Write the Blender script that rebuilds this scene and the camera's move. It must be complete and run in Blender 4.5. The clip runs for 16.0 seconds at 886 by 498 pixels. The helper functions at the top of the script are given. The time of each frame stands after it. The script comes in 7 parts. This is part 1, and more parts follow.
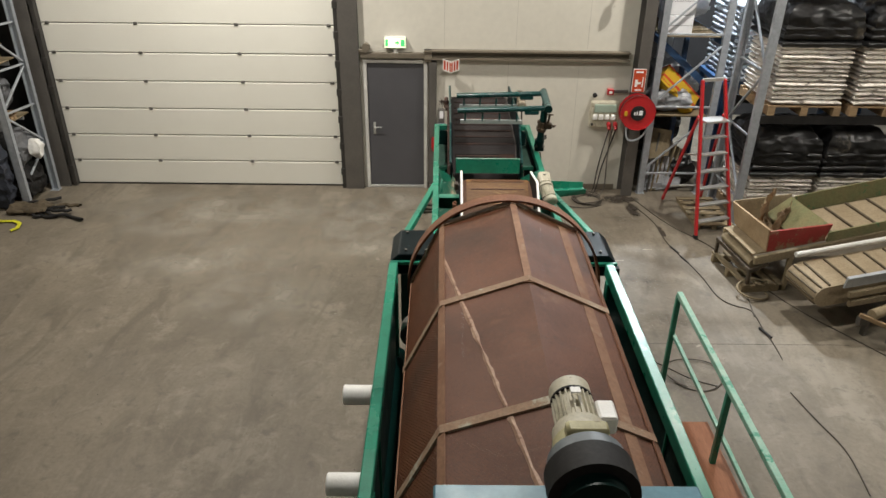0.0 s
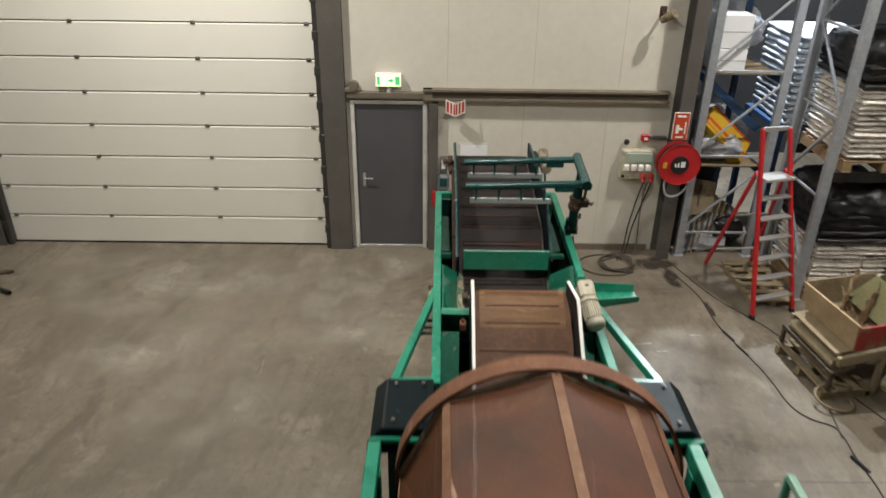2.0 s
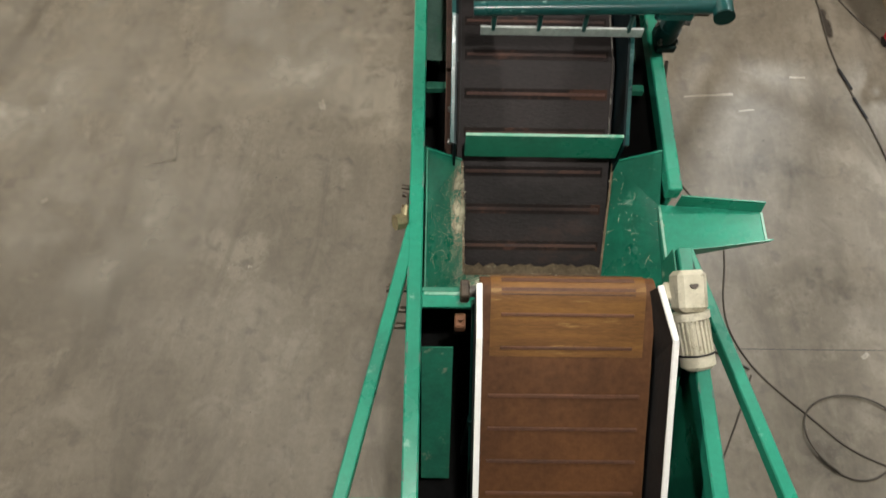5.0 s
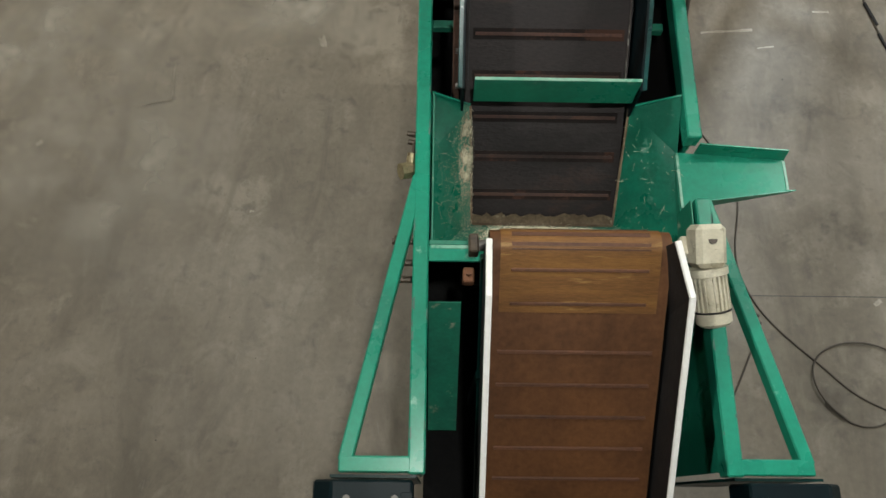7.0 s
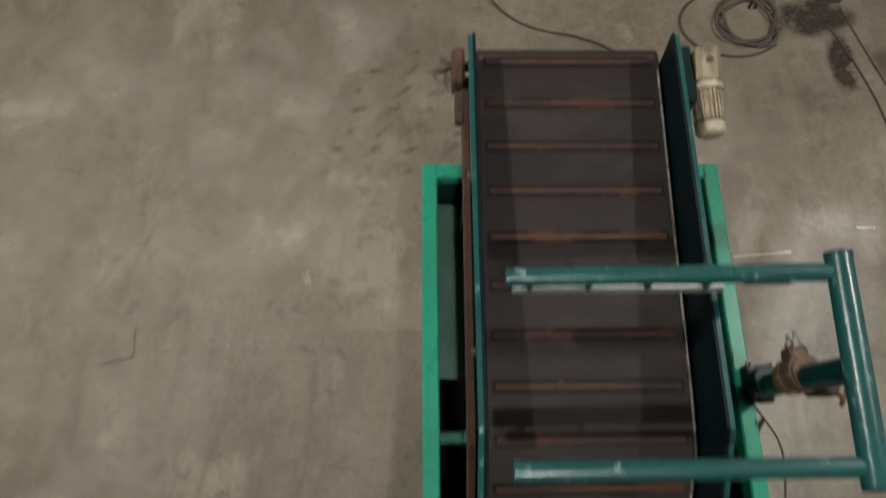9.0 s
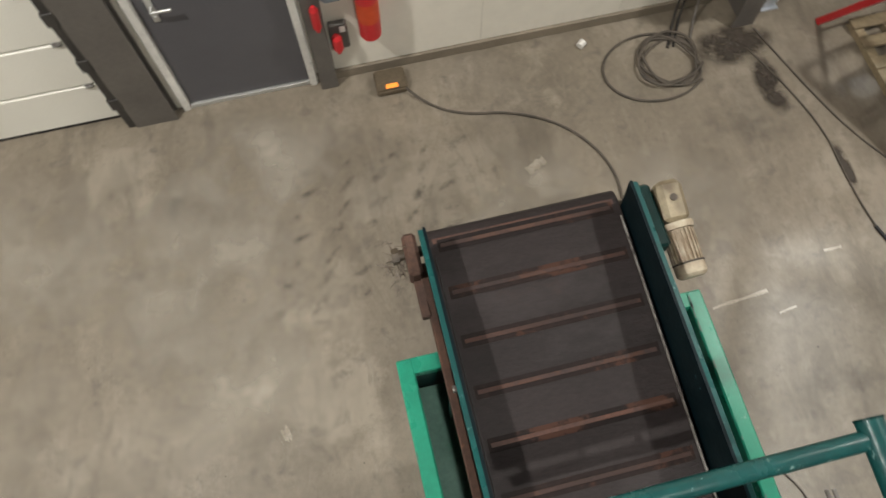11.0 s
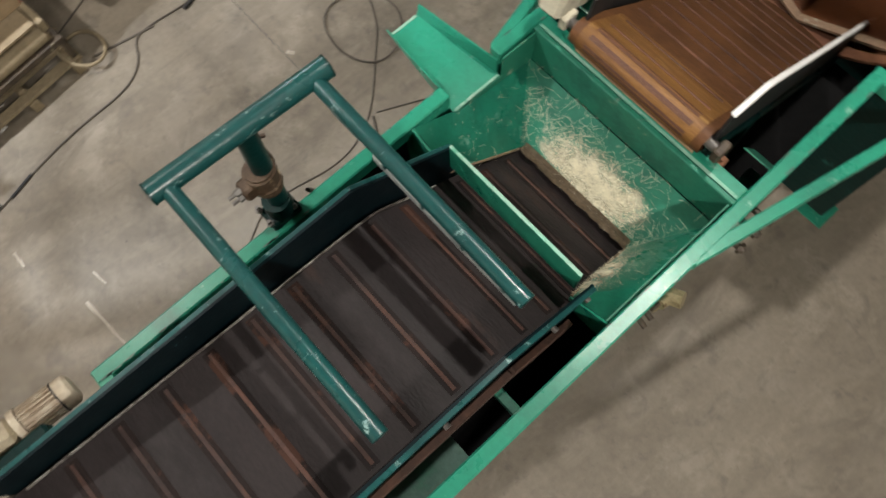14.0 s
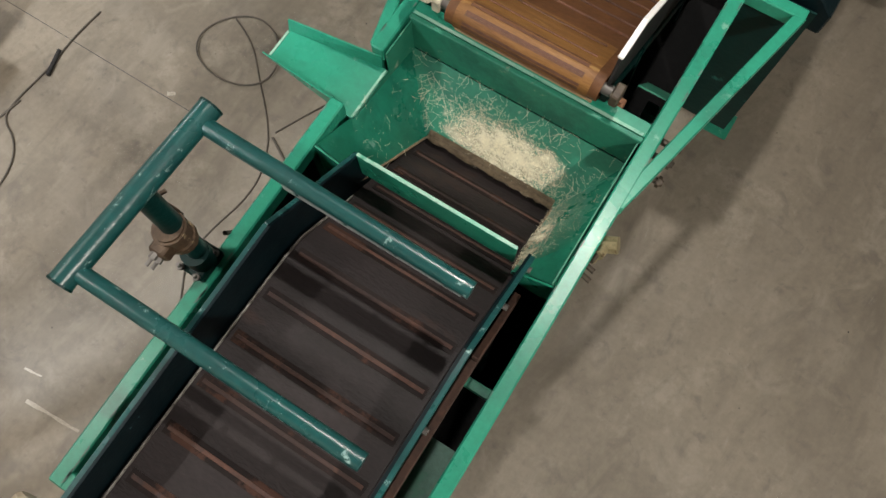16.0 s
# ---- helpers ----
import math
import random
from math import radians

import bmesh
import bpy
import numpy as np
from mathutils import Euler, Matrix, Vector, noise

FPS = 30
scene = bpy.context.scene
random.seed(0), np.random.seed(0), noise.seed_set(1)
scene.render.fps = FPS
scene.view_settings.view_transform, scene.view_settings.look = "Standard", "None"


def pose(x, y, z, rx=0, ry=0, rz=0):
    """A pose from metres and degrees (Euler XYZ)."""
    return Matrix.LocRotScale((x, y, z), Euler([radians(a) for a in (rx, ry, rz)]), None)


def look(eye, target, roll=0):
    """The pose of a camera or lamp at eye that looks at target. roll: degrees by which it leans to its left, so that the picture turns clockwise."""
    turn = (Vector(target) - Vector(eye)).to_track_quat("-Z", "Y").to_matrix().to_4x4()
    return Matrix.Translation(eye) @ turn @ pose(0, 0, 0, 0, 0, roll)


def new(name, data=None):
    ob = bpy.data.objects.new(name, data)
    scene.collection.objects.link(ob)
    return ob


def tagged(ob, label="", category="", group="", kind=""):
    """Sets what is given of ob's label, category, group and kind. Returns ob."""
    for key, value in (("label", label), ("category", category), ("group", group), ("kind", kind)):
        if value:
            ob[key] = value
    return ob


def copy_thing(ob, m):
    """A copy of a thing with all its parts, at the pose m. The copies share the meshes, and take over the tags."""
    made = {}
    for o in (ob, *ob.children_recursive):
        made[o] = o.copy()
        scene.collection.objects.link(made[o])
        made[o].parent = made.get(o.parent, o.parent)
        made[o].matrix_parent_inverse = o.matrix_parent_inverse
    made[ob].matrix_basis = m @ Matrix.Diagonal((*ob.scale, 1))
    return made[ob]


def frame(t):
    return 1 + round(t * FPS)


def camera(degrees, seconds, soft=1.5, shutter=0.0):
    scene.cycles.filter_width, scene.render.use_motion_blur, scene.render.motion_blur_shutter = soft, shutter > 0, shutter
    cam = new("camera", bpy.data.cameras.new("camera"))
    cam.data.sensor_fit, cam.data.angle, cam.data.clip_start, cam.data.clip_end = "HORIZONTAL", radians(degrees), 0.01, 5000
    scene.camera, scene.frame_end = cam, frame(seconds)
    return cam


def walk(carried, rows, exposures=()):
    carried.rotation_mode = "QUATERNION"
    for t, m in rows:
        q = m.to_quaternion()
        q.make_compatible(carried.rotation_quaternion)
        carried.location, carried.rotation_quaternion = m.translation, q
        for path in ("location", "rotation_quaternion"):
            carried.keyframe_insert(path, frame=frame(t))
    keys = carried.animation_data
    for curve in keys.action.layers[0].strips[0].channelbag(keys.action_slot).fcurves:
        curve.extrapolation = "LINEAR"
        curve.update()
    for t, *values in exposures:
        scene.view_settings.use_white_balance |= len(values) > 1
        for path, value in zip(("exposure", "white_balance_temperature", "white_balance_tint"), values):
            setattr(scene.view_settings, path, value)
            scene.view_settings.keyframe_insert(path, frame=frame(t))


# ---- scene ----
cam = camera(63.4, 16.0, shutter=0.5)
PATH = [
    (0, (-0.102, -0.375, 4.794), (-0.091, 1.389, 3.85), 0.7),
    (0.5, (-0.104, -0.272, 4.783), (-0.094, 1.493, 3.843), 0.7),
    (1, (-0.111, 0.059, 4.769), (-0.101, 1.83, 3.841), 0.7),
    (1.5, (-0.141, 0.724, 4.755), (-0.128, 2.496, 3.827), 0.8),
    (2, (-0.124, 1.659, 4.7), (-0.115, 3.435, 3.78), 0.8),
    (2.5, (-0.13, 2.811, 4.671), (-0.119, 4.56, 3.701), 0.8),
    (3, (-0.106, 4.035, 4.65), (-0.099, 5.669, 3.496), 0.9),
    (3.5, (-0.107, 4.603, 4.654), (-0.093, 6.067, 3.292), 0.9),
    (4, (-0.101, 4.819, 4.645), (-0.076, 6.1, 3.11), 1.8),
    (4.5, (-0.083, 4.903, 4.657), (-0.052, 5.974, 2.968), 2.1),
    (5, (-0.068, 4.932, 4.655), (-0.04, 5.762, 2.835), 2.5),
    (7.3, (-0.089, 5.086, 4.544), (-0.07, 5.748, 2.657), 2.3),
    (7.5, (-0.11, 5.169, 4.524), (-0.081, 5.858, 2.647), 3.1),
    (8, (-0.115, 5.596, 4.538), (-0.091, 6.288, 2.662), 2.6),
    (8.5, (-0.129, 6.169, 4.527), (-0.106, 6.869, 2.654), 2.5),
    (9, (-0.148, 6.816, 4.522), (-0.106, 7.506, 2.645), 3.0),
    (9.2, (-0.152, 7.023, 4.524), (-0.094, 7.72, 2.65), 2.6),
    (11.3, (-0.132, 7.508, 4.566), (0.097, 8.204, 2.705), -1.8),
    (11.5, (-0.138, 7.501, 4.583), (0.158, 8.159, 2.717), -2.9),
    (12, (-0.146, 7.46, 4.549), (0.364, 7.961, 2.681), -4.2),
    (12.5, (-0.144, 7.437, 4.533), (0.49, 7.692, 2.653), -5.9),
    (13, (-0.152, 7.392, 4.515), (0.507, 7.414, 2.627), -7.3),
    (13.5, (-0.152, 7.37, 4.511), (0.436, 7.159, 2.611), -6.8),
    (14, (-0.149, 7.362, 4.493), (0.338, 6.994, 2.588), -5.4),
    (14.5, (-0.139, 7.353, 4.491), (0.302, 6.94, 2.585), -4.7),
    (15, (-0.131, 7.339, 4.487), (0.258, 6.886, 2.579), -4.1),
    (15.5, (-0.13, 7.325, 4.481), (0.213, 6.854, 2.568), -3.5),
    (16, (-0.122, 7.319, 4.483), (0.205, 6.862, 2.563), -3.5),
]
EXPOSURES = [(0.0, -0.02, 6500, 10), (1.5, -0.12, 6500, 10), (2.0, -0.2, 6500, 10), (2.5, -0.29, 6500, 10), (3.2, -0.25, 6550, 10), (4.0, -0.15, 6550, 10), (5.0, -0.05, 6450, 9),
             (7.5, -0.46, 6200, 5), (8.0, -0.46, 6200, 5), (8.5, -0.40, 6250, 7), (9.0, -0.29, 6350, 9), (11.3, 0.2, 6350, 10), (12.5, 0.3, 6350, 10),
             (13.2, 0.22, 6400, 13), (13.5, 0.15, 6400, 13), (14.0, 0.0, 6450, 12), (14.5, -0.05, 6450, 12), (16.0, 0.0, 6450, 12)]
walk(cam, [(t, look(eye, target, roll)) for t, eye, target, roll in PATH], EXPOSURES)

# ---- light ----
world = bpy.data.worlds.new("world")
scene.world = world
world.use_nodes = True
world.node_tree.nodes["Background"].inputs[0].default_value = (0.60, 0.62, 0.65, 1)
world.node_tree.nodes["Background"].inputs[1].default_value = 0.01
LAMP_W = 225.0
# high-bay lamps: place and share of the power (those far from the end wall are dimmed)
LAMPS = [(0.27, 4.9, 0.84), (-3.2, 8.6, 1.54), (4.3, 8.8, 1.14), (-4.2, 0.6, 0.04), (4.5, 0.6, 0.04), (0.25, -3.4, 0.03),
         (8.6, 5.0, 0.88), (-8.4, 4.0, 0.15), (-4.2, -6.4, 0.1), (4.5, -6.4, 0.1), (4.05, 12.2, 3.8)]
CEIL = 7.2


# ---- materials ----
def mat(name, a, b=None, rough=0.6, metal=0.0, big=1.2, fine=40.0, bump=0.15, grain=0.18, wear=None, wear_at=0.62, wear_scale=6.0,
        spec=0.5, aniso=(1, 1, 1), vary=0.0, rough_var=0.15, coat=0.0,
        grime=None, grime_at=0.52, grime_scale=1.6):
    """Two tones in large patches, a fine grain, worn spots of a third tone, bump from the grain."""
    m = bpy.data.materials.new(name)
    m.use_nodes = True
    nt = m.node_tree
    n, l = nt.nodes, nt.links
    p = n["Principled BSDF"]
    b = b or tuple(c * 0.72 for c in a)
    tc = n.new("ShaderNodeTexCoord")
    mp = n.new("ShaderNodeMapping")
    mp.inputs["Scale"].default_value = aniso
    l.new(tc.outputs["Object"], mp.inputs[0])
    rnd = n.new("ShaderNodeObjectInfo")
    add = n.new("ShaderNodeVectorMath")
    add.operation = "ADD"
    mul = n.new("ShaderNodeVectorMath")
    mul.operation = "SCALE"
    mul.inputs["Scale"].default_value = 37.0
    l.new(rnd.outputs["Random"], mul.inputs[0])
    l.new(mp.outputs[0], add.inputs[0])
    l.new(mul.outputs[0], add.inputs[1])
    vec = add.outputs[0] if vary else mp.outputs[0]

    def noise_tex(scale, detail=5.0, rough_n=0.6):
        t = n.new("ShaderNodeTexNoise")
        t.inputs["Scale"].default_value = scale
        t.inputs["Detail"].default_value = detail
        t.inputs["Roughness"].default_value = rough_n
        l.new(vec, t.inputs["Vector"])
        return t

    def ramp(src, lo, hi):
        r = n.new("ShaderNodeMapRange")
        r.inputs[1].default_value, r.inputs[2].default_value = lo, hi
        l.new(src, r.inputs[0])
        return r.outputs[0]

    def mix(f, c1, c2):
        x = n.new("ShaderNodeMix")
        x.data_type = "RGBA"
        for s, v in ((x.inputs[0], f), (x.inputs[6], c1), (x.inputs[7], c2)):
            if isinstance(v, (tuple, float)):
                s.default_value = (*v, 1) if isinstance(v, tuple) else v
            else:
                l.new(v, s)
        return x.outputs[2]

    nb, nf = noise_tex(big), noise_tex(fine, 3.0)
    col = mix(ramp(nb.outputs[0], 0.35, 0.68), a, b)
    dark = n.new("ShaderNodeHueSaturation")
    l.new(col, dark.inputs["Color"])
    val = n.new("ShaderNodeMapRange")
    val.inputs[1].default_value, val.inputs[2].default_value = 0.25, 0.75
    val.inputs[3].default_value, val.inputs[4].default_value = 1 - grain, 1 + grain
    l.new(nf.outputs[0], val.inputs[0])
    if vary:
        v2 = n.new("ShaderNodeMapRange")
        v2.inputs[3].default_value, v2.inputs[4].default_value = 1 - vary, 1 + vary
        l.new(rnd.outputs["Random"], v2.inputs[0])
        vm = n.new("ShaderNodeMath")
        vm.operation = "MULTIPLY"
        l.new(val.outputs[0], vm.inputs[0])
        l.new(v2.outputs[0], vm.inputs[1])
        l.new(vm.outputs[0], dark.inputs["Value"])
    else:
        l.new(val.outputs[0], dark.inputs["Value"])
    col = dark.outputs[0]
    if wear:
        nw = noise_tex(wear_scale, 8.0, 0.7)
        col = mix(ramp(nw.outputs[0], wear_at, wear_at + 0.06), col, wear)
    if grime:
        ng = noise_tex(grime_scale, 9.0, 0.72)
        gf = n.new("ShaderNodeMapRange")
        gf.inputs[1].default_value, gf.inputs[2].default_value, gf.inputs[4].default_value = grime_at, grime_at + 0.16, 0.75
        l.new(ng.outputs[0], gf.inputs[0])
        col = mix(gf.outputs[0], col, grime)
    l.new(col, p.inputs["Base Color"])
    rr = n.new("ShaderNodeMapRange")
    rr.inputs[3].default_value, rr.inputs[4].default_value = max(rough - rough_var, 0.03), min(rough + rough_var, 1.0)
    l.new(nb.outputs[0], rr.inputs[0])
    l.new(rr.outputs[0], p.inputs["Roughness"])
    p.inputs["Metallic"].default_value = metal
    p.inputs["Specular IOR Level"].default_value = spec
    p.inputs["Coat Weight"].default_value = coat
    bp = n.new("ShaderNodeBump")
    bp.inputs["Strength"].default_value = bump
    bp.inputs["Distance"].default_value = 0.01
    l.new(nf.outputs[0], bp.inputs["Height"])
    l.new(bp.outputs[0], p.inputs["Normal"])
    return m


def glow(name, colour, strength):
    m = bpy.data.materials.new(name)
    m.use_nodes = True
    p = m.node_tree.nodes["Principled BSDF"]
    p.inputs["Base Color"].default_value = (*colour, 1)
    p.inputs["Emission Color"].default_value = (*colour, 1)
    p.inputs["Emission Strength"].default_value = strength
    return m


def floor_material():
    """Power-floated concrete: pale dust, dark rubber and oil stains in several sizes, drawn out along the driving direction."""
    m = mat("concrete", (0.212, 0.178, 0.132), (0.140, 0.117, 0.086), rough=0.60, big=0.55, fine=22, bump=0.10, grain=0.13,
            wear=(0.235, 0.202, 0.155), wear_at=0.54, wear_scale=0.8, rough_var=0.22)
    n, l = m.node_tree.nodes, m.node_tree.links
    p = n["Principled BSDF"]
    base = p.inputs["Base Color"].links[0].from_socket
    tc = n.new("ShaderNodeTexCoord")
    mp = n.new("ShaderNodeMapping")
    mp.vector_type = "TEXTURE"
    mp.inputs["Scale"].default_value = (1.0, 3.2, 1.0)
    mp.inputs["Rotation"].default_value = (0.0, 0.0, -0.08)
    l.new(tc.outputs["Object"], mp.inputs[0])
    for scale, lo, hi, amount, c, drawn, dist in (
            (0.8, 0.50, 0.70, 0.60, (0.112, 0.092, 0.068), True, 0.6), (2.1, 0.51, 0.66, 0.70, (0.106, 0.087, 0.063), True, 1.2),
            (3.6, 0.50, 0.68, 0.40, (0.120, 0.099, 0.073), True, 0.5), (9.0, 0.55, 0.70, 0.25, (0.275, 0.240, 0.190), True, 0.3),
            (1.1, 0.52, 0.78, 0.40, (0.262, 0.230, 0.188), False, 0.6), (6.0, 0.56, 0.68, 0.62, (0.104, 0.087, 0.068), False, 0.4),
            (17.0, 0.60, 0.68, 0.36, (0.098, 0.084, 0.067), False, 0.2), (3.0, 0.56, 0.72, 0.42, (0.285, 0.248, 0.195), False, 0.8), (12.0, 0.66, 0.72, 0.22, (0.310, 0.280, 0.235), True, 0.3)):
        t = n.new("ShaderNodeTexNoise")
        t.inputs["Scale"].default_value, t.inputs["Detail"].default_value, t.inputs["Distortion"].default_value = scale, 7.0, dist
        t.inputs["Roughness"].default_value = 0.62
        l.new(mp.outputs[0] if drawn else tc.outputs["Object"], t.inputs["Vector"])
        r = n.new("ShaderNodeMapRange")
        r.inputs[1].default_value, r.inputs[2].default_value, r.inputs[4].default_value = lo, hi, amount
        l.new(t.outputs[0], r.inputs[0])
        x = n.new("ShaderNodeMix")
        x.data_type = "RGBA"
        x.inputs[7].default_value = (*c, 1)
        l.new(r.outputs[0], x.inputs[0])
        l.new(base, x.inputs[6])
        base = x.outputs[2]
    l.new(base, p.inputs["Base Color"])
    return m


def mesh_screen_material():
    """Rusty perforated sheet: diagonal rows of holes, 9 mm apart."""
    m = mat("perforated_rust", (0.138, 0.043, 0.0115), (0.086, 0.027, 0.0085), rough=0.62, metal=0.0, big=1.6, fine=60, bump=0.1, grain=0.22,
            wear=(0.155, 0.060, 0.021), wear_at=0.58, wear_scale=2.4, grime=(0.050, 0.023, 0.011), grime_at=0.50, grime_scale=1.1)
    n, l = m.node_tree.nodes, m.node_tree.links
    p = n["Principled BSDF"]
    uv = n.new("ShaderNodeUVMap")
    sep = n.new("ShaderNodeSeparateXYZ")
    l.new(uv.outputs[0], sep.inputs[0])

    def sine(src, k):
        a = n.new("ShaderNodeMath")
        a.operation = "MULTIPLY"
        a.inputs[1].default_value = k
        l.new(src, a.inputs[0])
        s = n.new("ShaderNodeMath")
        s.operation = "SINE"
        l.new(a.outputs[0], s.inputs[0])
        return s.outputs[0]

    k = 2 * math.pi / 0.018
    prod = n.new("ShaderNodeMath")
    prod.operation = "MULTIPLY"
    l.new(sine(sep.outputs[0], k), prod.inputs[0])
    l.new(sine(sep.outputs[1], k * 0.8), prod.inputs[1])
    hole = n.new("ShaderNodeMapRange")
    hole.inputs[1].default_value, hole.inputs[2].default_value = 0.38, 0.52
    l.new(prod.outputs[0], hole.inputs[0])
    inv = n.new("ShaderNodeMath")
    inv.operation = "SUBTRACT"
    inv.inputs[0].default_value = 1.0
    l.new(hole.outputs[0], inv.inputs[1])
    l.new(inv.outputs[0], p.inputs["Alpha"])
    return m


M_FLOOR = floor_material()
M_WALL = mat("cream_panel", (0.70, 0.665, 0.58), (0.65, 0.615, 0.535), rough=0.45, big=0.5, fine=9, bump=0.03, grain=0.04, wear=(0.46, 0.42, 0.35), wear_at=0.70, wear_scale=1.5)
M_DOORW = mat("white_panel", (0.82, 0.80, 0.72), (0.78, 0.755, 0.675), rough=0.4, big=0.6, fine=120, bump=0.08, grain=0.05, wear=(0.55, 0.51, 0.43), wear_at=0.71, wear_scale=2.0)
M_JOINT = mat("panel_joint", (0.60, 0.57, 0.495), rough=0.6)
M_SEAM = mat("seam_dark", (0.07, 0.066, 0.06), rough=0.8)
M_STEEL = mat("grey_steel", (0.142, 0.130, 0.116), (0.110, 0.101, 0.092), rough=0.45, metal=0.2, big=2, fine=30, bump=0.05, grain=0.08, wear=(0.20, 0.19, 0.18), wear_at=0.68)
M_TRACK = mat("dark_track_steel", (0.055, 0.050, 0.045), (0.040, 0.037, 0.034), rough=0.5, metal=0.2, big=3, grain=0.15, wear=(0.12, 0.11, 0.10), wear_at=0.66)
M_GIRT = mat("brown_grey_girt", (0.205, 0.172, 0.128), rough=0.5, big=2, grain=0.08)
M_DOOR = mat("anthracite_door", (0.092, 0.090, 0.098), (0.080, 0.078, 0.086), rough=0.5, big=1.5, fine=80, bump=0.04, grain=0.06)
M_FRAME = mat("offwhite_frame", (0.72, 0.70, 0.65), rough=0.5, big=3, grain=0.08, wear=(0.36, 0.34, 0.30), wear_at=0.64)
M_GREEN = mat("green_paint", (0.023, 0.255, 0.160), (0.017, 0.208, 0.128), rough=0.30, big=3.0, fine=50, bump=0.07, grain=0.10,
              wear=(0.16, 0.35, 0.26), wear_at=0.625, wear_scale=9.0, rough_var=0.16, grime=(0.012, 0.13, 0.085), grime_at=0.50, grime_scale=2.2)
# the same green darkened for shaded inner faces; the pale flecks are dust
M_GREEN2 = mat("shaded_dusty_green_paint", (0.014, 0.160, 0.096), (0.030, 0.195, 0.122), rough=0.55, big=4.0, fine=50, bump=0.08, grain=0.14,
               wear=(0.26, 0.31, 0.22), wear_at=0.62, wear_scale=14.0, grime=(0.009, 0.085, 0.056), grime_at=0.48, grime_scale=4.0)
M_STRAW = mat("straw_dust", (0.70, 0.66, 0.49), (0.56, 0.51, 0.36), rough=0.9, big=20, fine=120, bump=0.5, grain=0.3)
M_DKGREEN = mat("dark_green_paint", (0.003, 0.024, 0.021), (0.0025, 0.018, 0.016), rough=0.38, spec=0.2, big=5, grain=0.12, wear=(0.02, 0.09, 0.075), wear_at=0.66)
M_NAVY = mat("dark_teal_plate", (0.0016, 0.0080, 0.0100), (0.0013, 0.0055, 0.0075), rough=0.45, spec=0.15, big=5, fine=60, bump=0.08, grain=0.15, wear=(0.05, 0.12, 0.13), wear_at=0.67, wear_scale=14.0)
M_WORNGREEN = mat("worn_pale_green", (0.13, 0.36, 0.25), (0.30, 0.44, 0.35), rough=0.5, big=7, fine=60, bump=0.08, grain=0.12, wear=(0.05, 0.26, 0.165), wear_at=0.56, wear_scale=8)
M_CABLE = mat("dusty_cable", (0.050, 0.042, 0.033), (0.095, 0.078, 0.060), rough=0.8, big=6, grain=0.2)
M_GREASY = mat("greasy_metal", (0.085, 0.062, 0.040), (0.040, 0.030, 0.022), rough=0.5, metal=0.2, big=18, fine=70, grain=0.3, bump=0.2, wear=(0.22, 0.19, 0.13), wear_at=0.62, wear_scale=20)
# near-black wall tone stands in for the darkness of the storage bay
M_BAYWALL = mat("shade_dark_wall", (0.030, 0.030, 0.032), (0.020, 0.020, 0.021), rough=0.7, big=1, grain=0.1)
M_TEAL = mat("teal_paint", (0.009, 0.066, 0.062), (0.006, 0.045, 0.044), rough=0.30, big=7, fine=60, bump=0.14, grain=0.18,
             wear=(0.22, 0.34, 0.32), wear_at=0.61, wear_scale=34.0, aniso=(0.6, 0.6, 1), grime=(0.006, 0.030, 0.034), grime_at=0.55, grime_scale=5)
M_STRIP = mat("worn_grey_green_steel", (0.46, 0.48, 0.47), (0.34, 0.375, 0.37), rough=0.38, metal=0.3, big=8, fine=60, grain=0.18, wear=(0.34, 0.36, 0.34), wear_at=0.58, wear_scale=12)
M_RUST = mat("rust_steel", (0.185, 0.078, 0.036), (0.120, 0.048, 0.024), rough=0.8, big=4, fine=50, grain=0.25, bump=0.25, wear=(0.27, 0.13, 0.07), wear_at=0.62)
M_CLEATA = mat("brown_cleat", (0.080, 0.034, 0.018), (0.115, 0.048, 0.025), rough=0.7, big=7, fine=50, grain=0.25, vary=0.25)
M_RIB = mat("pale_rusty_strip", (0.225, 0.120, 0.066), (0.170, 0.078, 0.040), rough=0.8, big=3, fine=50, grain=0.2, wear=(0.33, 0.22, 0.14), wear_at=0.58, wear_scale=5, grime=(0.13, 0.055, 0.027), grime_at=0.50, grime_scale=2.5)
M_DKRUST = mat("dark_rust", (0.070, 0.032, 0.019), (0.040, 0.022, 0.016), rough=0.85, big=8, fine=60, grain=0.3, bump=0.25, wear=(0.12, 0.055, 0.03), wear_at=0.62)
M_BAND = mat("dusty_band", (0.28, 0.205, 0.135), (0.22, 0.125, 0.075), rough=0.85, big=5, fine=60, grain=0.2, wear=(0.36, 0.33, 0.25), wear_at=0.56)
M_SCREEN = mesh_screen_material()
M_BELT = mat("dark_rubber_belt", (0.0105, 0.0074, 0.0073), (0.0190, 0.0136, 0.0133), rough=0.62, spec=0.28, big=1.8, fine=55, bump=0.35, grain=0.22,
             wear=(0.026, 0.015, 0.012), wear_at=0.60, wear_scale=2.2, aniso=(0.7, 1.6, 1.6), grime=(0.029, 0.0237, 0.0237), grime_at=0.50, grime_scale=1.5)
M_CLEAT = mat("rusty_cleat", (0.060, 0.023, 0.013), (0.026, 0.016, 0.014), rough=0.8, big=3, fine=60, grain=0.3, vary=0.4, wear=(0.125, 0.046, 0.019), wear_at=0.54, wear_scale=5, grime=(0.017, 0.012, 0.012), grime_at=0.46, grime_scale=5)
M_RIDGE = mat("rubber_ridge", (0.0098, 0.0065, 0.0062), (0.017, 0.0100, 0.0083), rough=0.75, spec=0.2, big=4, fine=60, grain=0.3, vary=0.3, wear=(0.046, 0.021, 0.014), wear_at=0.55, wear_scale=4)
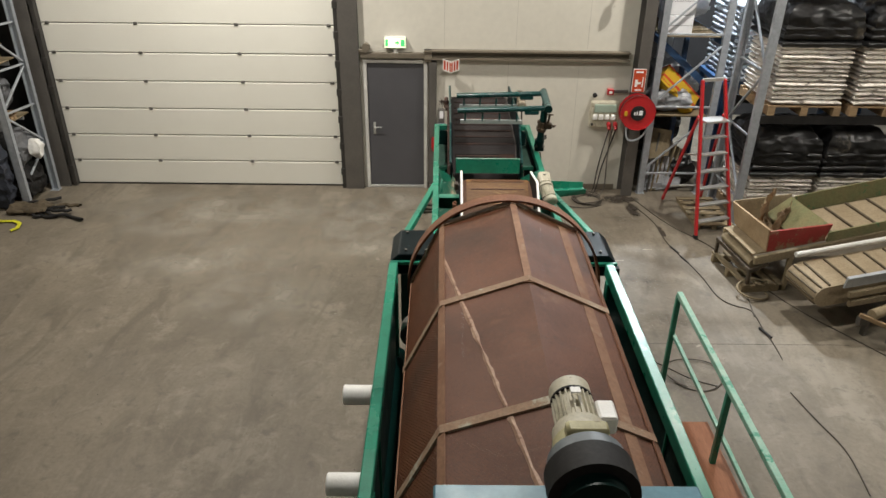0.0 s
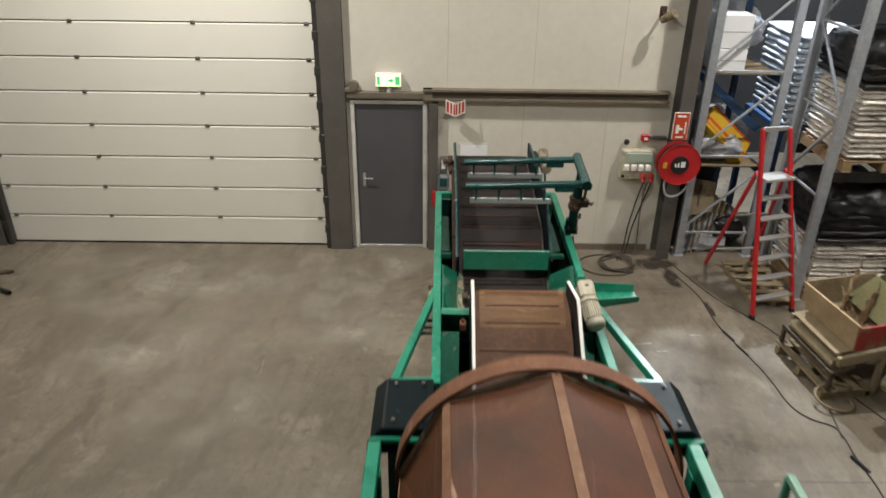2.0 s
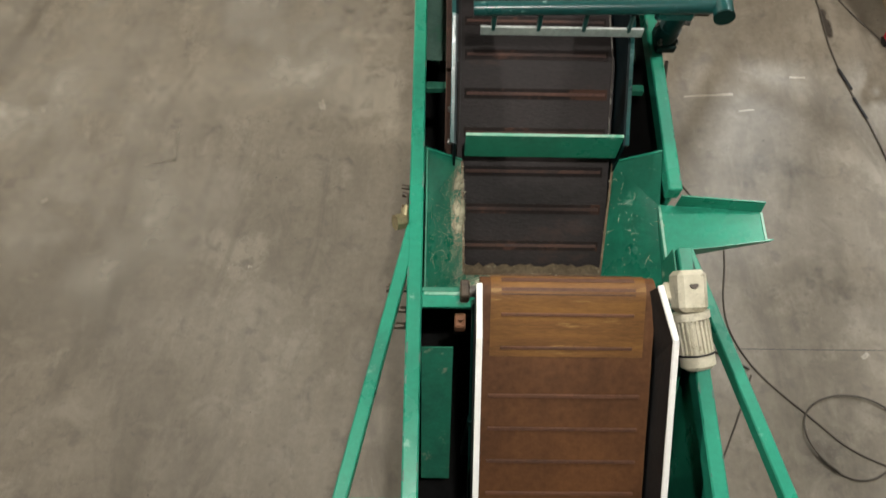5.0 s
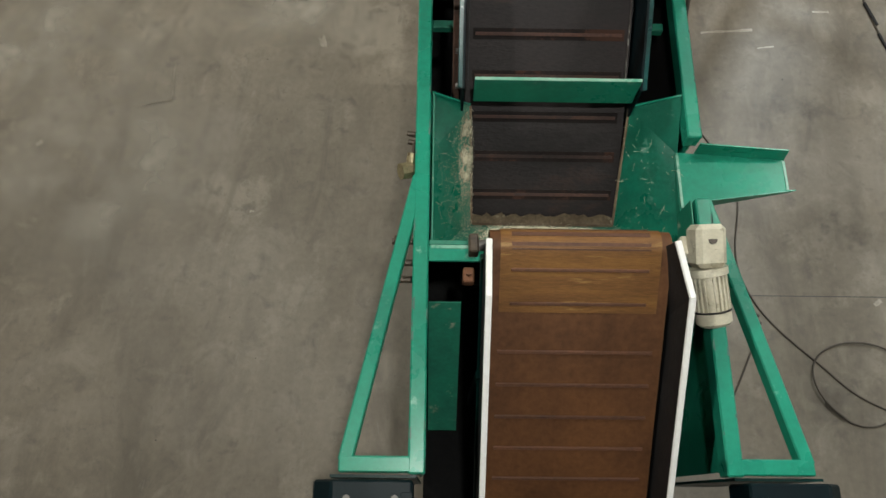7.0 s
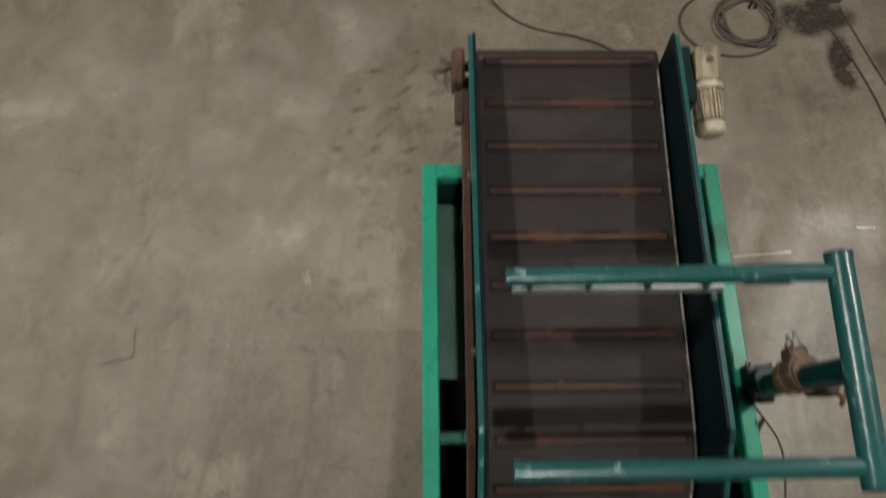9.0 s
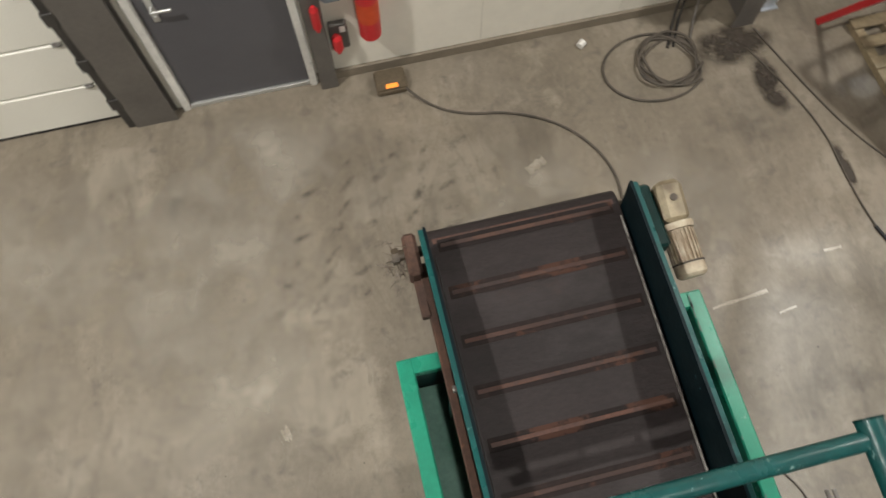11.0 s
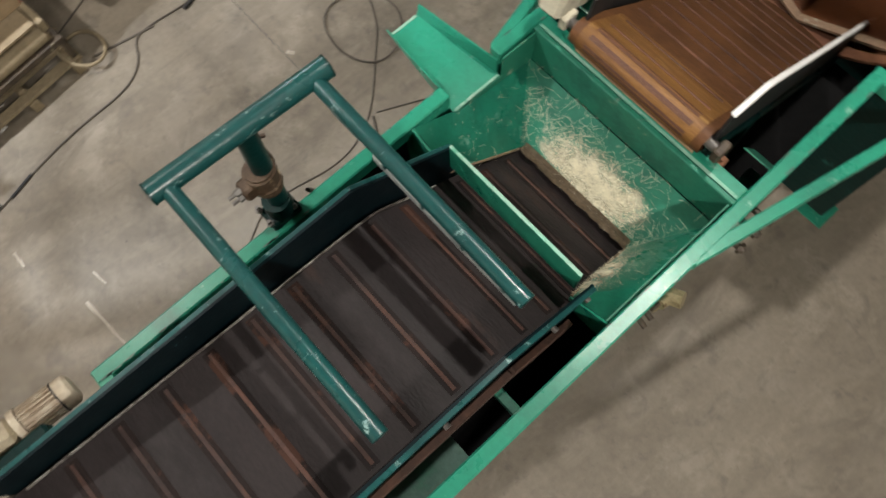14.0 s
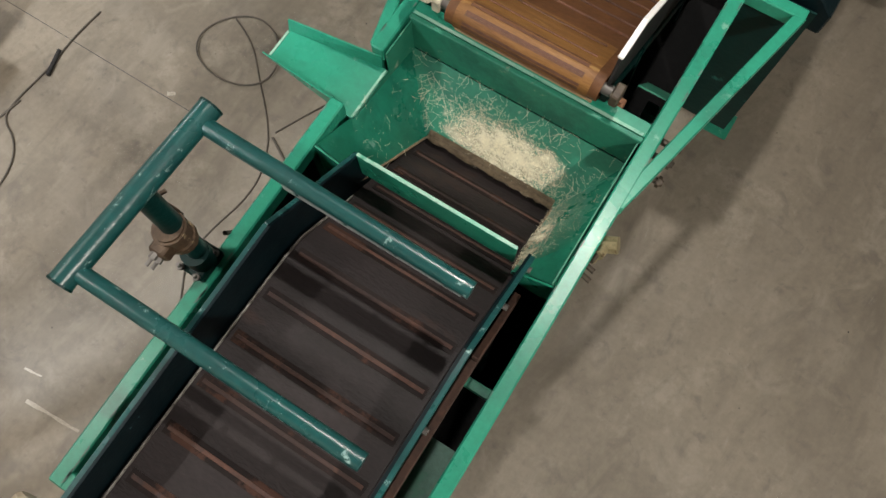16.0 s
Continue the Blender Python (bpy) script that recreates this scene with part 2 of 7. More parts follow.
M_BELTA = mat("brown_dusty_belt", (0.126, 0.055, 0.022), (0.076, 0.033, 0.014), rough=0.55, spec=0.25, big=3, fine=40, grain=0.2, wear=(0.17, 0.075, 0.03), wear_at=0.66, wear_scale=2)
# belt brown shifted to gold to carry the lamp's reflection
M_YELBELT = mat("golden_sheen_belt", (0.205, 0.100, 0.029), (0.120, 0.053, 0.018), rough=0.5, spec=0.3, big=5, fine=60, grain=0.25, aniso=(0.5, 4, 4), wear=(0.28, 0.16, 0.055), wear_at=0.60, wear_scale=7)
M_CREAM = mat("cream_enamel", (0.58, 0.54, 0.42), (0.47, 0.43, 0.32), rough=0.5, big=10, fine=80, grain=0.14, wear=(0.26, 0.23, 0.16), wear_at=0.60, wear_scale=14, grime=(0.20, 0.17, 0.12), grime_at=0.54, grime_scale=9)
M_OLDCREAM = mat("yellowed_cream_enamel", (0.50, 0.46, 0.26), (0.36, 0.32, 0.17), rough=0.5, big=10, fine=80, grain=0.16, wear=(0.22, 0.18, 0.09), wear_at=0.60, wear_scale=14)
M_GREYGREEN = mat("dusty_grey_green", (0.085, 0.165, 0.130), (0.055, 0.120, 0.092), rough=0.7, big=6, fine=50, grain=0.15, wear=(0.05, 0.14, 0.095), wear_at=0.58)
M_DIRTCREAM = mat("dirty_cream_enamel", (0.40, 0.35, 0.26), (0.29, 0.235, 0.165), rough=0.6, big=10, fine=80, grain=0.2, wear=(0.56, 0.50, 0.40), wear_at=0.60, wear_scale=16, grime=(0.16, 0.10, 0.055), grime_at=0.47, grime_scale=12)
M_OLDMOTOR = mat("oily_cream_enamel", (0.27, 0.225, 0.145), (0.16, 0.125, 0.075), rough=0.55, big=10, fine=80, grain=0.25, wear=(0.42, 0.37, 0.27), wear_at=0.60, wear_scale=16, grime=(0.07, 0.05, 0.03), grime_at=0.46, grime_scale=10)
M_WHITE = mat("white_plastic", (0.88, 0.87, 0.84), (0.82, 0.80, 0.76), rough=0.45, big=6, fine=60, grain=0.06, wear=(0.5, 0.46, 0.4), wear_at=0.68)
M_BLACK = mat("black_rubber", (0.016, 0.0155, 0.0155), (0.026, 0.024, 0.023), rough=0.65, spec=0.25, big=8, grain=0.2)
M_WRAP = mat("black_stretch_film", (0.009, 0.009, 0.009), (0.016, 0.015, 0.015), rough=0.34, spec=0.4, big=5, fine=9, bump=0.3, grain=0.2, rough_var=0.14, wear=(0.085, 0.074, 0.058), wear_at=0.60, wear_scale=3.0)
M_BAG = mat("bag_plastic", (0.78, 0.73, 0.66), (0.52, 0.475, 0.42), rough=0.22, big=6, fine=16, bump=0.8, grain=0.2, vary=0.2, wear=(0.15, 0.125, 0.105), wear_at=0.56, wear_scale=6, aniso=(1, 1, 2.2))
M_BAGB = mat("blue_white_bag", (0.74, 0.78, 0.84), (0.58, 0.63, 0.70), rough=0.30, big=7, fine=18, bump=0.5, grain=0.12, vary=0.16)
M_RED = mat("red_paint", (0.52, 0.022, 0.026), (0.43, 0.018, 0.022), rough=0.35, big=4, grain=0.08, wear=(0.30, 0.05, 0.04), wear_at=0.70)
M_ALU = mat("aluminium", (0.62, 0.62, 0.60), (0.52, 0.52, 0.50), rough=0.35, metal=0.7, big=6, fine=70, grain=0.1)
M_GALV = mat("galvanised_steel", (0.50, 0.53, 0.57), (0.40, 0.43, 0.465), rough=0.42, metal=0.4, big=14, fine=70, grain=0.12)
M_BLUE = mat("blue_rack_paint", (0.035, 0.090, 0.20), (0.03, 0.07, 0.155), rough=0.45, big=6, grain=0.1, wear=(0.12, 0.16, 0.24), wear_at=0.66)
M_PALBLUE = mat("pale_blue_paint", (0.10, 0.26, 0.33), (0.08, 0.21, 0.28), rough=0.4, big=6, grain=0.1, wear=(0.3, 0.4, 0.42), wear_at=0.64)
M_WOOD = mat("raw_wood", (0.36, 0.245, 0.135), (0.27, 0.175, 0.095), rough=0.8, big=3, fine=30, grain=0.2, bump=0.25, aniso=(0.6, 6, 6), vary=0.18)
M_OLDWOOD = mat("old_dusty_wood", (0.26, 0.205, 0.125), (0.19, 0.145, 0.085), rough=0.85, big=3, fine=30, grain=0.2, bump=0.25, vary=0.15)
M_PLANK = mat("reddish_plank", (0.33, 0.135, 0.065), (0.25, 0.10, 0.05), rough=0.75, big=3, fine=25, grain=0.2, bump=0.2, aniso=(6, 0.6, 6))
M_DUSTY = mat("dusty_belt", (0.30, 0.235, 0.15), (0.23, 0.175, 0.105), rough=0.9, big=4, fine=40, grain=0.18, bump=0.2)
M_SCUFF = mat("pale_scuff", (0.36, 0.325, 0.265), (0.26, 0.225, 0.175), rough=0.8, big=9, fine=60, grain=0.2)
M_WELD = mat("ground_weld", (0.34, 0.22, 0.145), (0.24, 0.125, 0.075), rough=0.65, big=9, fine=60, grain=0.3, wear=(0.15, 0.065, 0.032), wear_at=0.56, wear_scale=7)
M_DUSTYDK = mat("dusty_slat", (0.10, 0.075, 0.045), rough=0.9, big=6, grain=0.2)
M_YELLOW = mat("yellow_print", (0.62, 0.38, 0.02), (0.55, 0.33, 0.02), rough=0.5, big=5, grain=0.08)
M_CLOTH = mat("grey_tarpaulin", (0.12, 0.125, 0.13), (0.17, 0.17, 0.18), rough=0.7, big=5, fine=20, bump=0.5, grain=0.15)
M_FOIL = mat("silver_grey_film", (0.42, 0.43, 0.45), (0.26, 0.27, 0.29), rough=0.32, big=6, fine=14, bump=0.7, grain=0.2, wear=(0.12, 0.12, 0.125), wear_at=0.58, wear_scale=4)
M_PIPEGREY = mat("grey_blue_paint", (0.15, 0.175, 0.195), (0.10, 0.115, 0.125), rough=0.45, big=5, grain=0.12)
# black that stands in for deep shade under the conveyors
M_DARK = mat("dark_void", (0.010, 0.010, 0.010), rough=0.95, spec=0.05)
M_CEIL = mat("ceiling_sheet", (0.16, 0.16, 0.16), rough=0.6, big=1, grain=0.05)
M_PAPER = mat("paper", (0.86, 0.86, 0.87), (0.82, 0.82, 0.84), rough=0.8, big=5, grain=0.02)
M_SKIRT = mat("pale_worn_skirt", (0.26, 0.25, 0.23), (0.10, 0.085, 0.07), rough=0.8, big=9, fine=60, grain=0.25, wear=(0.05, 0.04, 0.035), wear_at=0.50, wear_scale=12)
M_LIP = mat("frayed_rubber", (0.175, 0.130, 0.080), (0.11, 0.080, 0.050), rough=0.85, big=8, fine=60, grain=0.3, bump=0.3, wear=(0.30, 0.25, 0.17), wear_at=0.60, wear_scale=18)
M_VALVE = mat("dirty_brass", (0.34, 0.29, 0.17), (0.24, 0.19, 0.10), rough=0.45, metal=0.5, big=14, fine=70, grain=0.25, wear=(0.12, 0.08, 0.04), wear_at=0.58, wear_scale=16)
M_BRASS = mat("rusty_brass", (0.088, 0.056, 0.032), (0.050, 0.032, 0.021), rough=0.6, metal=0.25, big=14, fine=70, grain=0.3, wear=(0.27, 0.20, 0.115), wear_at=0.60, wear_scale=18)
M_OIL = mat("oil_dirt", (0.045, 0.035, 0.026), (0.07, 0.055, 0.04), rough=0.6, big=12, fine=40, grain=0.3, bump=0.4)
def patch_material(name, colour, strength, scale, rough=0.6, detail=8.0, lo=0.40, hi=0.68):
    """A soft-edged film of dirt, dust or painted brightness: opaque in the middle, thinned out by noise."""
    m = bpy.data.materials.new(name)
    m.use_nodes = True
    n, l = m.node_tree.nodes, m.node_tree.links
    p = n["Principled BSDF"]
    p.inputs["Base Color"].default_value = (*colour, 1)
    p.inputs["Roughness"].default_value = rough
    uv = n.new("ShaderNodeUVMap")
    sub = n.new("ShaderNodeVectorMath")
    sub.operation = "LENGTH"
    l.new(uv.outputs[0], sub.inputs[0])
    fall = n.new("ShaderNodeMapRange")
    fall.inputs[1].default_value, fall.inputs[2].default_value, fall.inputs[3].default_value, fall.inputs[4].default_value = 0.15, 1.0, 1.0, 0.0
    l.new(sub.outputs["Value"], fall.inputs[0])
    tc = n.new("ShaderNodeTexCoord")
    t = n.new("ShaderNodeTexNoise")
    t.inputs["Scale"].default_value, t.inputs["Detail"].default_value, t.inputs["Roughness"].default_value = scale, detail, 0.65
    l.new(tc.outputs["Object"], t.inputs["Vector"])
    r = n.new("ShaderNodeMapRange")
    r.inputs[1].default_value, r.inputs[2].default_value, r.inputs[4].default_value = lo, hi, 1.6
    l.new(t.outputs[0], r.inputs[0])
    mu = n.new("ShaderNodeMath")
    mu.operation = "MULTIPLY"
    l.new(fall.outputs[0], mu.inputs[0])
    l.new(r.outputs[0], mu.inputs[1])
    m2 = n.new("ShaderNodeMath")
    m2.operation, m2.use_clamp = "MULTIPLY", True
    m2.inputs[1].default_value = strength
    l.new(mu.outputs[0], m2.inputs[0])
    l.new(m2.outputs[0], p.inputs["Alpha"])
    return m


M_STAIN = patch_material("oil_stain", (0.085, 0.071, 0.056), 0.40, 2.6, 0.5)
# pale dust that also carries painted brightness
M_DUSTFILM = patch_material("dust_and_light_film", (0.37, 0.332, 0.272), 0.55, 1.8, 0.8, 3.0)
M_GREASE = patch_material("grease_stain", (0.040, 0.031, 0.023), 1.3, 7.0, 0.45, lo=0.34, hi=0.60)
M_SCRUB = patch_material("tyre_scrub", (0.090, 0.076, 0.060), 0.42, 12.0, 0.6)
M_STRAWFILM = patch_material("straw_dust_film", (0.62, 0.58, 0.42), 1.15, 17.0, 0.9, lo=0.34, hi=0.66)
M_LENS = glow("lamp_tube", (1.0, 0.95, 0.86), 6.0)
M_EXIT = glow("exit_green", (0.10, 0.62, 0.22), 0.55)
M_EXITW = glow("exit_white", (0.74, 0.95, 0.50), 1.5)
M_ORANGE = glow("orange_indicator", (1.0, 0.30, 0.04), 0.5)
M_ORPAINT = mat("red_orange_sign", (0.60, 0.075, 0.02), rough=0.5, big=5, grain=0.05)
M_SCREENPALE = mat("pale_green_label", (0.42, 0.52, 0.42), rough=0.5, grain=0.05)


# ---- mesh helpers ----
def box(bm, x0, x1, y0, y1, z0, z1, bevel=0.0):
    m = Matrix.LocRotScale(((x0 + x1) / 2, (y0 + y1) / 2, (z0 + z1) / 2), None, (abs(x1 - x0), abs(y1 - y0), abs(z1 - z0)))
    vs = bmesh.ops.create_cube(bm, size=1.0, matrix=m)["verts"]
    if bevel:
        es = list({e for v in vs for e in v.link_edges})
        bmesh.ops.bevel(bm, geom=es, offset=bevel, segments=1, affect="EDGES")
    return bm


def axes(p, q):
    p, q = Vector(p), Vector(q)
    d = q - p
    return Matrix.Translation((p + q) / 2) @ d.to_track_quat("Z", "Y").to_matrix().to_4x4(), d.length


def tube(bm, p, q, r, seg=14, r2=None, caps=True):
    m, n = axes(p, q)
    bmesh.ops.create_cone(bm, cap_ends=caps, segments=seg, radius1=r, radius2=r if r2 is None else r2, depth=n, matrix=m)
    return bm


def beam(bm, p, q, w, h, bevel=0.004, up=(0, 0, 1)):
    """A straight bar of section w (across) by h (along up) from p to q."""
    p, q = Vector(p), Vector(q)
    d = (q - p).normalized()
    side = d.cross(Vector(up))
    side = side.normalized() if side.length > 1e-4 else Vector((1, 0, 0))
    top = side.cross(d)
    m = Matrix((side, d, top)).transposed().to_4x4()
    m = Matrix.Translation((p + q) / 2) @ m @ Matrix.Diagonal((w, (q - p).length, h, 1))
    vs = bmesh.ops.create_cube(bm, size=1.0, matrix=m)["verts"]
    if bevel:
        bmesh.ops.bevel(bm, geom=list({e for v in vs for e in v.link_edges}), offset=bevel, segments=1, affect="EDGES")
    return bm


def prism(bm, pts, axis, a, b):
    """The outline pts (in the other two axes) drawn from a to b along the axis."""
    def at(u, v, w):
        return {"x": (w, u, v), "y": (u, w, v), "z": (u, v, w)}[axis]
    lo = [bm.verts.new(at(u, v, a)) for u, v in pts]
    hi = [bm.verts.new(at(u, v, b)) for u, v in pts]
    bm.faces.new(lo)
    bm.faces.new(hi[::-1])
    for i in range(len(pts)):
        j = (i + 1) % len(pts)
        bm.faces.new((lo[j], lo[i], hi[i], hi[j]))
    bmesh.ops.recalc_face_normals(bm, faces=bm.faces)
    return bm


def sheet(bm, quad, thick):
    """A flat plate with the four given corners and a thickness."""
    c = [Vector(v) for v in quad]
    n = (c[1] - c[0]).cross(c[3] - c[0]).normalized() * thick / 2
    lo, hi = [bm.verts.new(v - n) for v in c], [bm.verts.new(v + n) for v in c]
    bm.faces.new(lo[::-1])
    bm.faces.new(hi)
    for i in range(4):
        j = (i + 1) % 4
        bm.faces.new((lo[i], lo[j], hi[j], hi[i]))
    return bm


def part(name, bm, material, parent=None, label="", smooth=False):
    me = bpy.data.meshes.new(name)
    bm.to_mesh(me)
    bm.free()
    me.materials.append(material)
    if smooth:
        me.shade_smooth()
        me.set_sharp_from_angle(angle=radians(38))
    ob = new(name, me)
    if parent is not None:
        ob.parent = parent
        ob.matrix_parent_inverse = parent.matrix_world.inverted() if parent.type == "EMPTY" else Matrix()
    if label:
        ob["label"] = label
    return ob


def thing(name, place, label, category, group="", kind=""):
    ob = new(name)
    ob.empty_display_size = 0.1
    ob.location = place
    ob.matrix_world = Matrix.Translation(place)
    return tagged(ob, label, category, group, kind)


def NB():
    return bmesh.new()


def cable(name, pts, r, material, parent=None, label="", category="cable"):
    cu = bpy.data.curves.new(name, "CURVE")
    cu.dimensions = "3D"
    cu.bevel_depth, cu.bevel_resolution, cu.resolution_u = r, 2, 6
    sp = cu.splines.new("NURBS")
    sp.points.add(len(pts) - 1)
    for i, p in enumerate(pts):
        sp.points[i].co = (*p, 1)
    sp.use_endpoint_u = True
    sp.order_u = 3
    tmp = bpy.data.objects.new(name, cu)
    me = bpy.data.meshes.new_from_object(tmp)
    me.name = name
    bpy.data.objects.remove(tmp)
    me.materials.append(material)
    ob = new(name, me)
    if parent is not None:
        ob.parent = parent
        ob.matrix_parent_inverse = parent.matrix_world.inverted() if parent.type == "EMPTY" else Matrix()
        if label:
            ob["label"] = label
    else:
        tagged(ob, label, category)
    return ob


# ---- the hall ----
WY = 10.8
X0, X1, Y0, Y1 = -11.0, 12.0, -13.0, 15.0
tagged(part("floor", box(NB(), X0, X1, Y0, Y1, -0.2, 0.0), M_FLOOR), "worn brown-grey concrete floor with dark stains", "floor", kind="structure")
tagged(part("ceiling", box(NB(), X0, X1, Y0, Y1, CEIL, CEIL + 0.15), M_CEIL), "pale sheet-metal hall ceiling", "ceiling", kind="structure")
tagged(part("wall_west", box(NB(), X0 - 0.2, X0, Y0, Y1, 0, CEIL), M_WALL), "cream sandwich panel side wall", "wall", kind="structure")
tagged(part("wall_east", box(NB(), X1, X1 + 0.2, Y0, Y1, 0, CEIL), M_WALL), "cream sandwich panel side wall", "wall", kind="structure")
tagged(part("wall_south", box(NB(), X0, X1, Y0 - 0.2, Y0, 0, CEIL), M_WALL), "cream sandwich panel end wall", "wall", kind="structure")
tagged(part("wall_back", box(NB(), 3.06, X1, Y1, Y1 + 0.2, 0, CEIL), M_BAYWALL), "wall of the storage bay behind the racks, coloured near black for shade", "wall", kind="structure")

# end wall with the sectional door and the side door
DX0, DX1, DH = -1.255, -0.365, 2.085          # side door's opening
GX0, GX1, GH = -6.16, -1.72, 4.45             # sectional door's opening
bm = NB()
for x0, x1, z0, z1 in ((GX0, GX1, GH, CEIL), (GX1, DX0, 0, CEIL), (DX0, DX1, DH, CEIL), (DX1, 3.01, 0, CEIL)):
    box(bm, x0, x1, WY, WY + 0.12, z0, z1)
tagged(part("wall_north", bm, M_WALL), "cream sandwich panel end wall with a dirty base", "wall", kind="structure")
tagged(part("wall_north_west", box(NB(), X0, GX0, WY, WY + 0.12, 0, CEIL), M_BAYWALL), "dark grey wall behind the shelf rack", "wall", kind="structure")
tagged(part("wall_return", box(NB(), 3.01, 3.06, WY, Y1, 0, CEIL), M_BAYWALL), "side wall of the storage bay, coloured near black for shade", "wall", kind="structure")
bm = NB()
for x in (-0.05 + 1.1 * k for k in range(3)):
    box(bm, x - 0.003, x + 0.003, WY - 0.002, WY, 2.32, CEIL)
for x in (0.95, 2.05):
    box(bm, x - 0.003, x + 0.003, WY - 0.002, WY, 0.1, 2.16)
tagged(part("trim_panel_joint", bm, M_JOINT), "thin vertical joints of the wall panels", "wall joint", kind="structure")
bm = NB()
box(bm, DX1 + 0.06, 2.82, WY - 0.03, WY - 0.002, 0.0, 0.09, 0.004)
tagged(part("baseboard", bm, M_GIRT), "brown-grey metal plinth along the wall", "plinth", kind="structure")
# girt: a cold-formed channel along the wall
bm = NB()
prism(bm, [(WY - 0.004, 2.16), (WY - 0.12, 2.16), (WY - 0.12, 2.185), (WY - 0.03, 2.19), (WY - 0.03, 2.27), (WY - 0.12, 2.275), (WY - 0.12, 2.30), (WY - 0.004, 2.30)], "x", -0.36, 2.80)
tagged(part("trim_girt", bm, M_GIRT), "brown-grey steel girt along the wall", "girt", kind="structure")
bm = NB()
box(bm, -1.34, -0.30, WY - 0.09, WY - 0.004, 2.17, 2.25, 0.005)
box(bm, -1.36, -1.24, WY - 0.11, WY - 0.01, 2.25, 2.31, 0.01)
box(bm, -0.36, -0.24, WY - 0.10, WY - 0.005, 2.12, 2.30, 0.006)
tagged(part("trim_door_header", bm, M_GIRT), "steel header rail above the side door", "header", kind="structure")


def steel_column(name, x0, x1, y0, y1, h, label):
    bm = NB()
    t = 0.014
    w = y1 - y0
    box(bm, x0, x1, y0, y0 + t, 0, h)
    box(bm, x0, x1, y1 - t, y1, 0, h)
    box(bm, (x0 + x1) / 2 - 0.006, (x0 + x1) / 2 + 0.006, y0 + t, y1 - t, 0, h)
    return tagged(part(name, bm, M_STEEL), label, "column", kind="structure")


steel_column("column_1", -1.66, -1.36, WY - 0.10, WY - 0.002, CEIL, "dark grey steel column between the two doors")
steel_column("column_2", 2.885, 3.06, WY - 0.30, WY - 0.002, CEIL, "dark grey steel column carrying the hose reel")
steel_column("column_3", -6.52, -6.24, WY - 0.12, WY - 0.002, CEIL, "dark grey steel column beside the sectional door")
bm = NB()
box(bm, DX1 + 0.075, DX1 + 0.20, WY - 0.10, WY - 0.002, 0, 2.12, 0.004)
tagged(part("trim_door_post", bm, M_STEEL), "dark grey steel post beside the side door", "post", kind="structure")

# sectional door
gate = thing("door_1", (-3.94, WY, 0), "white sectional overhead door, closed, with small hinges", "overhead door", kind="structure")
PH = 0.441
for k in range(10):
    bm = NB()
    z0 = -0.016 + k * PH
    zl = max(z0 + 0.007, 0.022)
    prism(bm, [(WY + 0.06, zl), (WY + 0.030, zl), (WY + 0.018, zl + 0.009), (WY + 0.018, z0 + PH - 0.016), (WY + 0.030, z0 + PH - 0.007), (WY + 0.06, z0 + PH - 0.007)], "x", GX0, GX1)
    part("panel", bm, M_DOORW, gate)
part("seal", box(NB(), GX0, GX1, WY + 0.02, WY + 0.06, 0.0, 0.022), M_BLACK, gate, "black rubber bottom seal")
part("backing", box(NB(), GX0, GX1, WY + 0.062, WY + 0.075, 0.0, GH), M_SEAM, gate)
hm = None
for k in range(1, 10):
    for x in (-4.735, -3.212, GX0 + 0.09, GX1 - 0.09):
        if hm is None:
            b = NB()
            box(b, -0.030, 0.030, -0.010, 0.0, -0.022, 0.022, 0.004)
            tube(b, (-0.024, -0.011, 0), (0.024, -0.011, 0), 0.008, 8)
            hinge = part("hinge", b, M_STEEL, gate)
            hm = hinge.data
            hinge.location = Vector((x, WY + 0.016, -0.016 + k * PH))
        else:
            h = new("hinge", hm)
            h.parent = gate
            h.matrix_parent_inverse = gate.matrix_world.inverted()
            h.location = (x, WY + 0.016, -0.016 + k * PH)
for x0, x1, nm in ((GX0 - 0.07, GX0 + 0.0, "track"), (GX1 + 0.0, GX1 + 0.06, "track")):
    bm = NB()
    box(bm, x0, x1, WY - 0.09, WY - 0.002, 0, GH + 0.1, 0.006)
    for k in range(9):
        box(bm, x0 - 0.012, x1 + 0.012, WY - 0.10, WY - 0.06, 0.25 + k * PH, 0.36 + k * PH, 0.004)
    part(nm, bm, M_TRACK, gate, "dark steel guide track with brackets")

# side door
sd = thing("door_2", (-0.81, WY, 0), "closed anthracite steel side door in a pale frame", "door", kind="structure")
bm = NB()
box(bm, DX0 + 0.004, DX1 - 0.004, WY - 0.012, WY + 0.04, 0.045, DH - 0.006, 0.004)
leaf = part("door_leaf", bm, M_DOOR, sd)
bm = NB()
for x0, x1 in ((DX0 - 0.055, DX0 + 0.0), (DX1 - 0.0, DX1 + 0.055)):
    box(bm, x0, x1, WY - 0.045, WY + 0.05, 0.0, DH + 0.05, 0.005)
box(bm, DX0 + 0.0005, DX1 - 0.0005, WY - 0.043, WY + 0.05, DH, DH + 0.05, 0.005)
part("door_frame", bm, M_FRAME, sd, "worn off-white steel frame")
bm = NB()
box(bm, DX0, DX1, WY - 0.03, WY + 0.05, 0.0, 0.042, 0.004)
part("threshold", bm, M_ALU, sd, "scuffed aluminium threshold")
bm = NB()
box(bm, DX0 + 0.075, DX0 + 0.115, WY - 0.022, WY - 0.012, 0.93, 1.13, 0.003)
tube(bm, (DX0 + 0.095, WY - 0.012, 1.06), (DX0 + 0.095, WY - 0.07, 1.06), 0.010, 10)
tube(bm, (DX0 + 0.09, WY - 0.065, 1.06), (DX0 + 0.215, WY - 0.065, 1.06), 0.010, 10)
